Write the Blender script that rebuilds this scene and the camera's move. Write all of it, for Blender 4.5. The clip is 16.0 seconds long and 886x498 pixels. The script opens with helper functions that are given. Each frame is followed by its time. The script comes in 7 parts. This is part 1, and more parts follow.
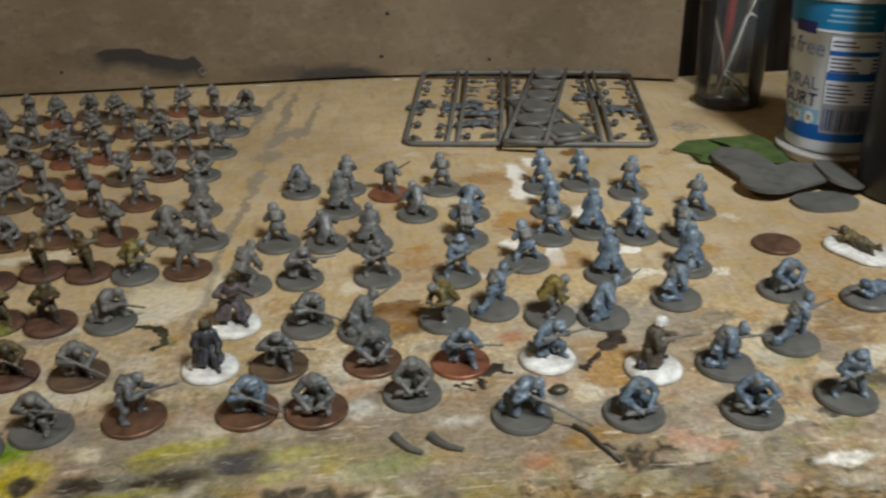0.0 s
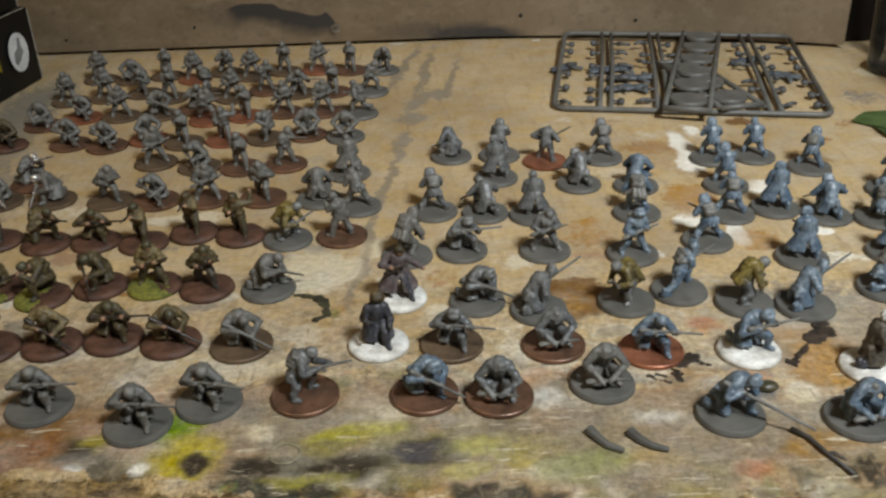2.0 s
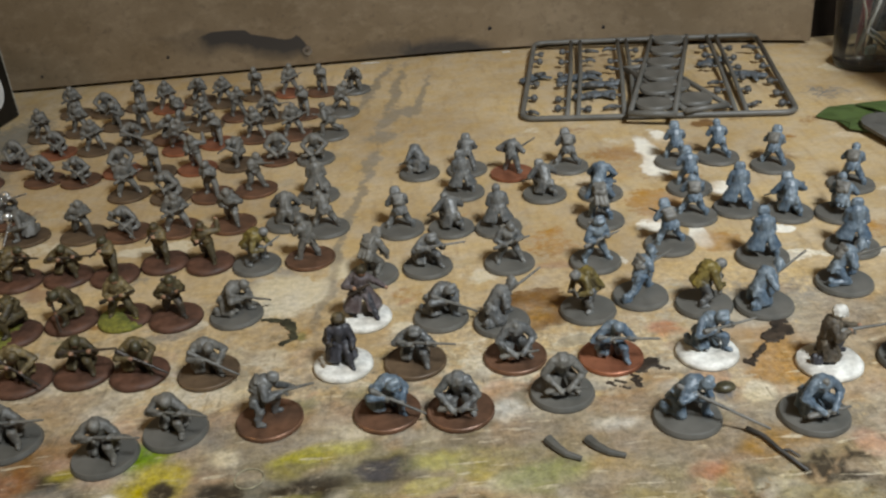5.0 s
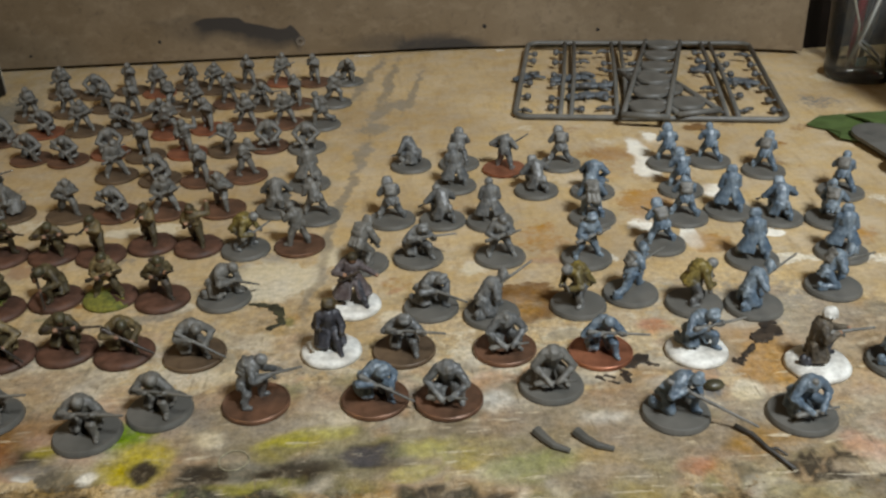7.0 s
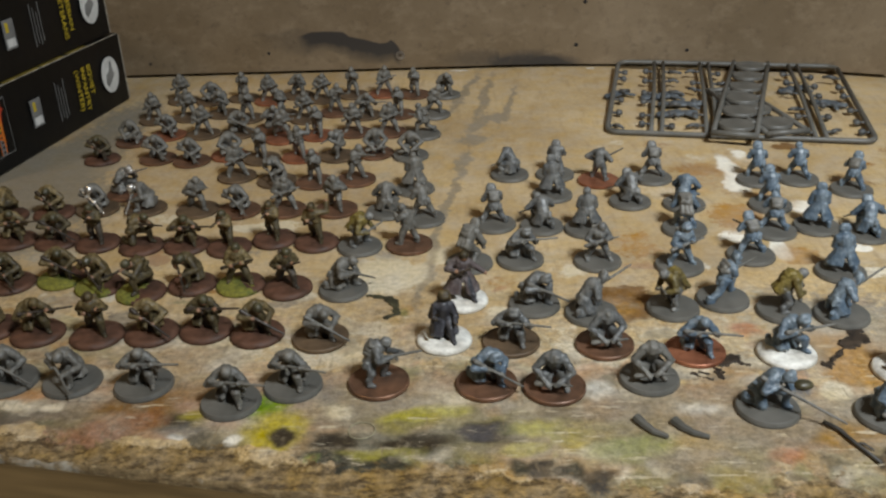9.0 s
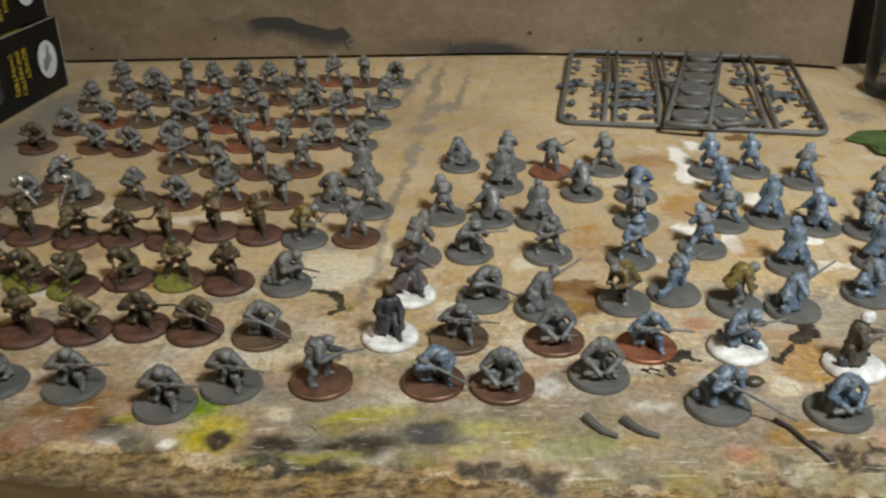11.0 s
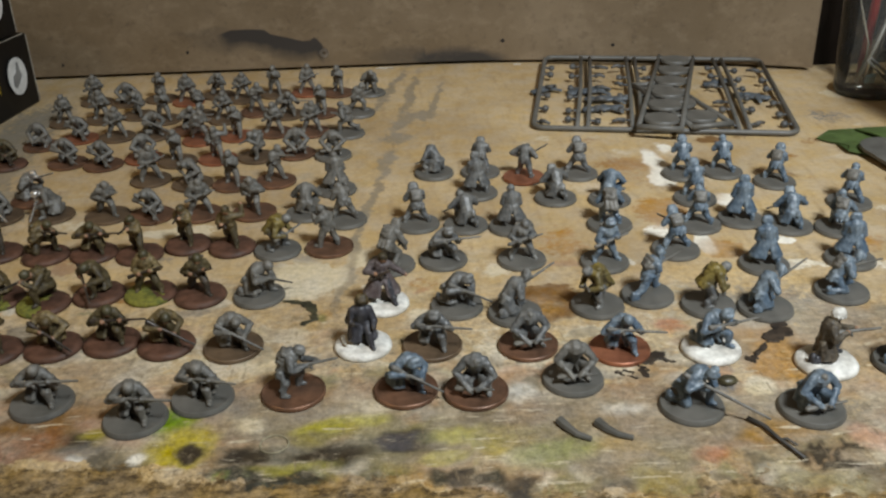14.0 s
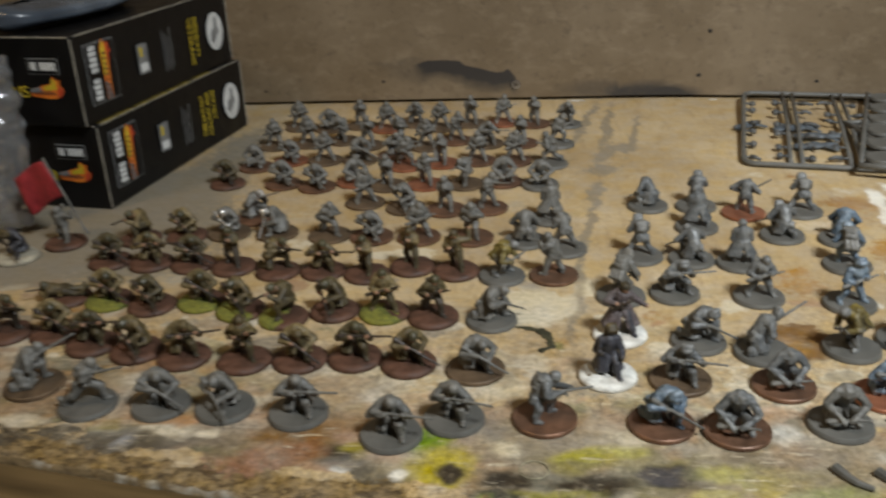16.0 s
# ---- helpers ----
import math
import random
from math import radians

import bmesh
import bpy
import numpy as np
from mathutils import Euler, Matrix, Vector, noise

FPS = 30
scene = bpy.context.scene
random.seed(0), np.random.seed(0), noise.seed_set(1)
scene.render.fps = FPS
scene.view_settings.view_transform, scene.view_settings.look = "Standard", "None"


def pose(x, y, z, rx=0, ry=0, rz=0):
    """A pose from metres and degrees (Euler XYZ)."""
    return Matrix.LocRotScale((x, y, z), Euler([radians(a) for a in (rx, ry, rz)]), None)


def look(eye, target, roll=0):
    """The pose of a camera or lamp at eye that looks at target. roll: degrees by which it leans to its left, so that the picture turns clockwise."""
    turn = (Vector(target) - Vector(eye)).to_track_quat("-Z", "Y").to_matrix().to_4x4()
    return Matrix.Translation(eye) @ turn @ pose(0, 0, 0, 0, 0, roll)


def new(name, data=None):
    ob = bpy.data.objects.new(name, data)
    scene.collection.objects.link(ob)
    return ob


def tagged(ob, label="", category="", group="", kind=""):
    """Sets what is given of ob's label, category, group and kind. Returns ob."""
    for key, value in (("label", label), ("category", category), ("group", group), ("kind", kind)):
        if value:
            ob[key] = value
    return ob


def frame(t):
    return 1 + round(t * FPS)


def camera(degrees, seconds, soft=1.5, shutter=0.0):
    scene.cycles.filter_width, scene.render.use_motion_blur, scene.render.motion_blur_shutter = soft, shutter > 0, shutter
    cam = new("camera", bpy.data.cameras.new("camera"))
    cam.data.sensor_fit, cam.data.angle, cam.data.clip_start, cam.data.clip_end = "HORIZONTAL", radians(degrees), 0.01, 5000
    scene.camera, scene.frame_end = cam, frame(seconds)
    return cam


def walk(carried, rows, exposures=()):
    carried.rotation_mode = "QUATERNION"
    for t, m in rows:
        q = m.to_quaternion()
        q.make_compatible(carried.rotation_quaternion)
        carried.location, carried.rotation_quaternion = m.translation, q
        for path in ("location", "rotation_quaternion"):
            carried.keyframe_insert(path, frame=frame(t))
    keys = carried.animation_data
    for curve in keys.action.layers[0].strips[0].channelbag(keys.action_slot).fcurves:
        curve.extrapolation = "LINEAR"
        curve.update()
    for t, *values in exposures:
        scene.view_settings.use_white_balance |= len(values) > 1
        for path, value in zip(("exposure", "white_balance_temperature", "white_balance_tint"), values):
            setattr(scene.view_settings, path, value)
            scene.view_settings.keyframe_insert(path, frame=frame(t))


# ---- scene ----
cam = camera(52.0, 16.0, 2.4, 0.75)
PATH = [
    (0, (0.018, -0.013, 0.221), (0.244, 1.771, -0.654), -1.1),
    (0.5, (0.002, -0.006, 0.219), (0.204, 1.777, -0.665), 0.2),
    (1, (-0.0075, 0.0037, 0.2153), (0.1281, 1.7916, -0.6707), -1.25),
    (1.5, (-0.0168, 0.0099, 0.2129), (0.0591, 1.7950, -0.6857), -1.34),
    (2, (-0.0215, 0.0220, 0.2094), (0.0184, 1.7884, -0.7277), -1.79),
    (2.5, (-0.0239, 0.0231, 0.2099), (-0.0110, 1.7815, -0.7429), -2.40),
    (3, (-0.0222, 0.0219, 0.2108), (-0.0218, 1.7818, -0.7394), -2.68),
    (3.5, (-0.0162, 0.0210, 0.2114), (-0.0067, 1.7890, -0.7237), -3.47),
    (4, (-0.0144, 0.0205, 0.2118), (0.0022, 1.7908, -0.7187), -3.54),
    (4.5, (-0.0048, 0.0190, 0.2126), (0.0206, 1.7934, -0.7098), -4.70),
    (4.7, (-0.0027, 0.0173, 0.2143), (0.0280, 1.7927, -0.7060), -4.99),
    (6.8, (-0.007, 0.025, 0.202), (0.071, 1.811, -0.693), -2.4),
    (7, (-0.008, 0.017, 0.208), (0.068, 1.795, -0.705), -2.2),
    (7.5, (0.001, 0.016, 0.21), (0.109, 1.782, -0.724), -3.2),
    (8, (-0.026, 0.01, 0.211), (-0.027, 1.797, -0.687), -1.8),
    (8.2, (-0.033, -0.005, 0.218), (-0.097, 1.786, -0.67), -2.1),
    (10.3, (-0.0197, -0.0191, 0.2180), (-0.0824, 1.7796, -0.6541), -2.15),
    (10.5, (-0.0225, -0.0156, 0.2165), (-0.0655, 1.7851, -0.6527), -1.60),
    (11, (-0.0240, -0.0033, 0.2142), (0.0055, 1.7803, -0.6901), -0.80),
    (11.5, (-0.024, -0.001, 0.211), (0.051, 1.78, -0.695), -0.5),
    (12, (-0.018, -0.005, 0.212), (0.056, 1.784, -0.678), -1.0),
    (12.5, (-0.017, -0.005, 0.213), (0.057, 1.788, -0.672), -1.3),
    (13, (-0.016, -0.008, 0.213), (0.058, 1.787, -0.666), -1.3),
    (13.5, (-0.016, -0.006, 0.213), (0.051, 1.794, -0.655), -1.7),
    (14, (-0.018, -0.003, 0.212), (0.045, 1.789, -0.672), -1.7),
    (14.5, (-0.022, -0.004, 0.212), (0.024, 1.789, -0.673), -1.5),
    (15, (-0.046, 0.005, 0.206), (-0.053, 1.810, -0.656), -1.1),
    (15.5, (-0.064, 0.008, 0.201), (-0.160, 1.829, -0.620), -1.5),
    (16, (-0.072, -0.003, 0.209), (-0.277, 1.817, -0.595), -2.7),
]
# the phone's own exposure drifts a little along the way
EXPOSURES = [(0, -0.24), (1, -0.24), (2, -0.12), (3, -0.05), (4.7, -0.08), (7, -0.15), (7.5, -0.17), (8.2, -0.16), (10.3, -0.03), (11, 0.0), (12.5, -0.05), (13.5, -0.10), (15, -0.08), (16, 0.03)]
walk(cam, [(t, look(eye, target, roll)) for t, eye, target, roll in PATH], EXPOSURES)

# ---- light ----
world = bpy.data.worlds.new("room_air")
world.use_nodes = True
world.node_tree.nodes["Background"].inputs[0].default_value = (0.9, 0.78, 0.62, 1)
world.node_tree.nodes["Background"].inputs[1].default_value = 0.085
scene.world = world


def lamp(name, eye, target, watts, size, colour, spread=180):
    data = bpy.data.lights.new(name, "AREA")
    data.shape, data.size, data.energy, data.color = "DISK", size, watts, colour
    data.spread = radians(spread)
    ob = new(name, data)
    ob.matrix_world = look(eye, target)
    return ob


# Two work lamps outside the view: a warm one to one side over the bench, a cooler one to the other.
lamp("warm_lamp", (-0.72, 0.10, 0.90), (0.05, 0.52, 0), 2.15, 0.20, (1.0, 0.73, 0.40))
lamp("cool_lamp", (0.37, -0.20, 0.86), (0.13, 0.62, 0), 6.1, 0.20, (0.87, 0.928, 0.97), 104)


# ---- materials ----
def graph(name):
    mat = bpy.data.materials.new(name)
    mat.use_nodes = True
    nt = mat.node_tree
    return mat, nt, nt.nodes["Principled BSDF"]


def put(nt, kind, **values):
    node = nt.nodes.new(kind)
    for key, value in values.items():
        if key in node.inputs:
            node.inputs[key].default_value = value
    return node


def mixed(nt, fac, a, b, mode="MIX"):
    node = nt.nodes.new("ShaderNodeMix")
    node.data_type, node.blend_type = "RGBA", mode
    for sock, value in ((node.inputs[0], fac), (node.inputs[6], a), (node.inputs[7], b)):
        if hasattr(value, "is_linked"):
            nt.links.new(value, sock)
        else:
            sock.default_value = (*value, 1) if isinstance(value, tuple) else value
    return node.outputs[2]


def ramped(nt, value, lo, hi, a=0.0, b=1.0):
    node = nt.nodes.new("ShaderNodeMapRange")
    nt.links.new(value, node.inputs[0])
    for k, v in zip((1, 2, 3, 4), (lo, hi, a, b)):
        node.inputs[k].default_value = v
    return node.outputs[0]


def noisy(nt, scale, detail=4.0, rough=0.55, stretch=(1, 1, 1), coord="Object"):
    tc = nt.nodes.new("ShaderNodeTexCoord")
    mp = nt.nodes.new("ShaderNodeMapping")
    mp.inputs["Scale"].default_value = stretch
    nt.links.new(tc.outputs[coord], mp.inputs[0])
    n = put(nt, "ShaderNodeTexNoise", Scale=scale, Detail=detail, Roughness=rough)
    nt.links.new(mp.outputs[0], n.inputs["Vector"])
    return n.outputs[0]


def bumped(nt, bsdf, height, strength, distance):
    b = nt.nodes.new("ShaderNodeBump")
    b.inputs["Strength"].default_value, b.inputs["Distance"].default_value = strength, distance
    nt.links.new(height, b.inputs["Height"])
    nt.links.new(b.outputs[0], bsdf.inputs["Normal"])


def plain(name, colour, dark, rough=0.5, metal=0.0, scale=300, bump=0.0002, vary=0.25, stretch=(1, 1, 1)):
    """A surface of two near tones, mottled at a wide and a fine scale."""
    mat, nt, bsdf = graph(name)
    wide, fine = noisy(nt, scale * 0.25, 3, 0.5, stretch), noisy(nt, scale, 4, 0.6, stretch)
    c = mixed(nt, ramped(nt, wide, 0.35, 0.68), dark, colour)
    shade = ramped(nt, fine, 0.3, 0.7, 1 - vary, 1 + vary * 0.4)
    hue = nt.nodes.new("ShaderNodeHueSaturation")
    nt.links.new(c, hue.inputs["Color"])
    nt.links.new(shade, hue.inputs["Value"])
    nt.links.new(hue.outputs[0], bsdf.inputs["Base Color"])
    bsdf.inputs["Metallic"].default_value = metal
    nt.links.new(ramped(nt, fine, 0.3, 0.7, max(0, rough - 0.1), rough + 0.1), bsdf.inputs["Roughness"])
    if bump:
        bumped(nt, bsdf, fine, 0.6, bump)
    return mat


def bench_material():
    """Bare plywood under years of paint: the colour and cover of paint and painted shade come with the board."""
    mat, nt, bsdf = graph("painted_plywood")
    grain = noisy(nt, 26, 6, 0.62, (7, 1, 1))
    broad = noisy(nt, 9, 4, 0.6)
    speck = noisy(nt, 420, 3, 0.6)
    smear = noisy(nt, 60, 5, 0.7, (1, 1.8, 1))
    wood = mixed(nt, ramped(nt, broad, 0.35, 0.68), (0.38, 0.275, 0.150), (0.55, 0.42, 0.245))
    wood = mixed(nt, ramped(nt, grain, 0.52, 0.72, 0, 0.45), wood, (0.28, 0.185, 0.09))
    wood = mixed(nt, ramped(nt, smear, 0.6, 0.78, 0, 0.55), wood, (0.62, 0.52, 0.35))
    paint = nt.nodes.new("ShaderNodeAttribute")
    paint.attribute_name = "paint"
    cover = nt.nodes.new("ShaderNodeAttribute")
    cover.attribute_name = "cover"
    ragged = nt.nodes.new("ShaderNodeMath")
    ragged.operation = "MULTIPLY_ADD"
    nt.links.new(ramped(nt, noisy(nt, 210, 7, 0.78), 0.3, 0.7, -0.40, 0.40), ragged.inputs[0])
    lim = nt.nodes.new("ShaderNodeMath")
    lim.operation = "MULTIPLY"
    nt.links.new(ramped(nt, cover.outputs["Fac"], 0.0, 0.25), lim.inputs[0])
    lim.inputs[1].default_value = 1.0
    nt.links.new(lim.outputs[0], ragged.inputs[1])
    nt.links.new(cover.outputs["Fac"], ragged.inputs[2])
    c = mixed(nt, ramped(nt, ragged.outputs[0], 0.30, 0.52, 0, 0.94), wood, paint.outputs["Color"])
    # scuffs and dust, denser where the bench is used
    worn = nt.nodes.new("ShaderNodeAttribute")
    worn.attribute_name = "worn"
    scuff = nt.nodes.new("ShaderNodeMath")
    scuff.operation = "MULTIPLY"
    bare = nt.nodes.new("ShaderNodeMath")
    bare.operation = "MULTIPLY"
    nt.links.new(worn.outputs["Fac"], bare.inputs[0])
    nt.links.new(ramped(nt, cover.outputs["Fac"], 0.65, 0.92, 1.0, 0.55), bare.inputs[1])
    nt.links.new(ramped(nt, noisy(nt, 150, 8, 0.75, (0.9, 1.2, 1)), 0.50, 0.64, 0, 0.8), scuff.inputs[0])
    nt.links.new(bare.outputs[0], scuff.inputs[1])
    c = mixed(nt, scuff.outputs[0], c, (0.43, 0.36, 0.25))
    grime = nt.nodes.new("ShaderNodeMath")
    grime.operation = "MULTIPLY"
    nt.links.new(ramped(nt, noisy(nt, 115, 8, 0.75), 0.52, 0.64, 0, 0.7), grime.inputs[0])
    nt.links.new(bare.outputs[0], grime.inputs[1])
    c = mixed(nt, grime.outputs[0], c, (0.13, 0.095, 0.055))
    c = mixed(nt, ramped(nt, speck, 0.60, 0.70, 0, 0.22), c, (0.16, 0.11, 0.06))
    # scratches both ways, then the bare chips of the lip
    for stretch, level in (((0.14, 1, 1), 0.625), ((1, 0.12, 1), 0.64)):
        cut = nt.nodes.new("ShaderNodeMath")
        cut.operation = "MULTIPLY"
        nt.links.new(ramped(nt, noisy(nt, 380, 3, 0.6, stretch), level, level + 0.03, 0, 0.7), cut.inputs[0])
        nt.links.new(worn.outputs["Fac"], cut.inputs[1])
        c = mixed(nt, cut.outputs[0], c, (0.20, 0.15, 0.09) if stretch[0] == 1 else (0.58, 0.50, 0.36))
    chips = nt.nodes.new("ShaderNodeAttribute")
    chips.attribute_name = "chips"
    flakes, fine = noisy(nt, 300, 6, 0.75, (0.45, 1, 1)), noisy(nt, 520, 4, 0.7, (0.5, 1, 1))
    raw = mixed(nt, ramped(nt, flakes, 0.40, 0.58), (0.055, 0.034, 0.015), (0.27, 0.185, 0.085))
    raw = mixed(nt, ramped(nt, fine, 0.58, 0.70, 0, 0.6), raw, (0.42, 0.31, 0.15))
    raw = mixed(nt, ramped(nt, ragged.outputs[0], 0.70, 0.95, 0, 0.88), raw, paint.outputs["Color"])
    rough_edge = nt.nodes.new("ShaderNodeMath")
    rough_edge.operation = "ADD"
    nt.links.new(chips.outputs["Fac"], rough_edge.inputs[0])
    nt.links.new(ramped(nt, noisy(nt, 120, 6, 0.75), 0.3, 0.7, -0.45, 0.45), rough_edge.inputs[1])
    c = mixed(nt, ramped(nt, rough_edge.outputs[0], 0.38, 0.55, 0, 0.95), c, raw)
    fleck = nt.nodes.new("ShaderNodeHueSaturation")
    nt.links.new(c, fleck.inputs["Color"])
    coarse = nt.nodes.new("ShaderNodeMath")
    coarse.operation = "MULTIPLY_ADD"
    nt.links.new(ramped(nt, noisy(nt, 300, 7, 0.78), 0.36, 0.64, -0.36, 0.30), coarse.inputs[0])
    nt.links.new(ramped(nt, worn.outputs["Fac"], 0.15, 0.7, 0.35, 1.0), coarse.inputs[1])
    coarse.inputs[2].default_value = 0.98
    nt.links.new(coarse.outputs[0], fleck.inputs["Value"])
    nt.links.new(ramped(nt, noisy(nt, 55, 5, 0.7), 0.35, 0.65, 0.85, 1.2), fleck.inputs["Saturation"])
    nt.links.new(fleck.outputs[0], bsdf.inputs["Base Color"])
    nt.links.new(ramped(nt, smear, 0.3, 0.7, 0.42, 0.7), bsdf.inputs["Roughness"])
    bsdf.inputs["Specular IOR Level"].default_value = 0.25
    bumped(nt, bsdf, noisy(nt, 160, 7, 0.7), 0.55, 0.0006)
    return mat


def chip_material():
    """Broken edge of chipboard: long pale and dark flakes."""
    mat, nt, bsdf = graph("chipboard_edge")
    flakes = noisy(nt, 330, 7, 0.8, (0.5, 1, 1.3))
    fine = noisy(nt, 420, 5, 0.7, (0.5, 1, 1.6))
    c = mixed(nt, ramped(nt, flakes, 0.38, 0.62), (0.10, 0.065, 0.028), (0.28, 0.195, 0.09))
    c = mixed(nt, ramped(nt, fine, 0.55, 0.7, 0, 0.8), c, (0.42, 0.32, 0.17))
    c = mixed(nt, ramped(nt, noisy(nt, 40, 4), 0.58, 0.68, 0, 0.8), c, (0.62, 0.60, 0.52))
    nt.links.new(c, bsdf.inputs["Base Color"])
    bsdf.inputs["Roughness"].default_value = 0.8
    bumped(nt, bsdf, flakes, 0.8, 0.0012)
    return mat


def wall_material():
    """Brown hardboard, scratched and dusty, with a black sprayed smear and soot above the bench."""
    mat, nt, bsdf = graph("scuffed_hardboard")
    broad, fine = noisy(nt, 7, 5, 0.6), noisy(nt, 260, 5, 0.7)
    c = mixed(nt, ramped(nt, broad, 0.35, 0.66), (0.122, 0.084, 0.044), (0.190, 0.140, 0.085))
    c = mixed(nt, ramped(nt, noisy(nt, 40, 8, 0.75, (1, 1, 1.6)), 0.50, 0.70, 0, 0.5), c, (0.28, 0.215, 0.14))
    c = mixed(nt, ramped(nt, noisy(nt, 120, 8, 0.8), 0.53, 0.66, 0, 0.55), c, (0.075, 0.052, 0.031))
    c = mixed(nt, ramped(nt, fine, 0.6, 0.78, 0, 0.4), c, (0.06, 0.04, 0.022))
    smear = nt.nodes.new("ShaderNodeAttribute")
    smear.attribute_name = "smear"
    edge = nt.nodes.new("ShaderNodeMath")
    edge.operation = "MULTIPLY_ADD"
    nt.links.new(ramped(nt, noisy(nt, 90, 5, 0.65), 0.3, 0.7, -0.2, 0.2), edge.inputs[0])
    nt.links.new(smear.outputs["Fac"], edge.inputs[1])
    nt.links.new(smear.outputs["Fac"], edge.inputs[2])
    c = mixed(nt, ramped(nt, edge.outputs[0], 0.05, 0.62, 0, 0.95), c, (0.025, 0.022, 0.02))
    nt.links.new(c, bsdf.inputs["Base Color"])
    bsdf.inputs["Roughness"].default_value = 0.55
    bumped(nt, bsdf, fine, 0.4, 0.0005)
    return mat


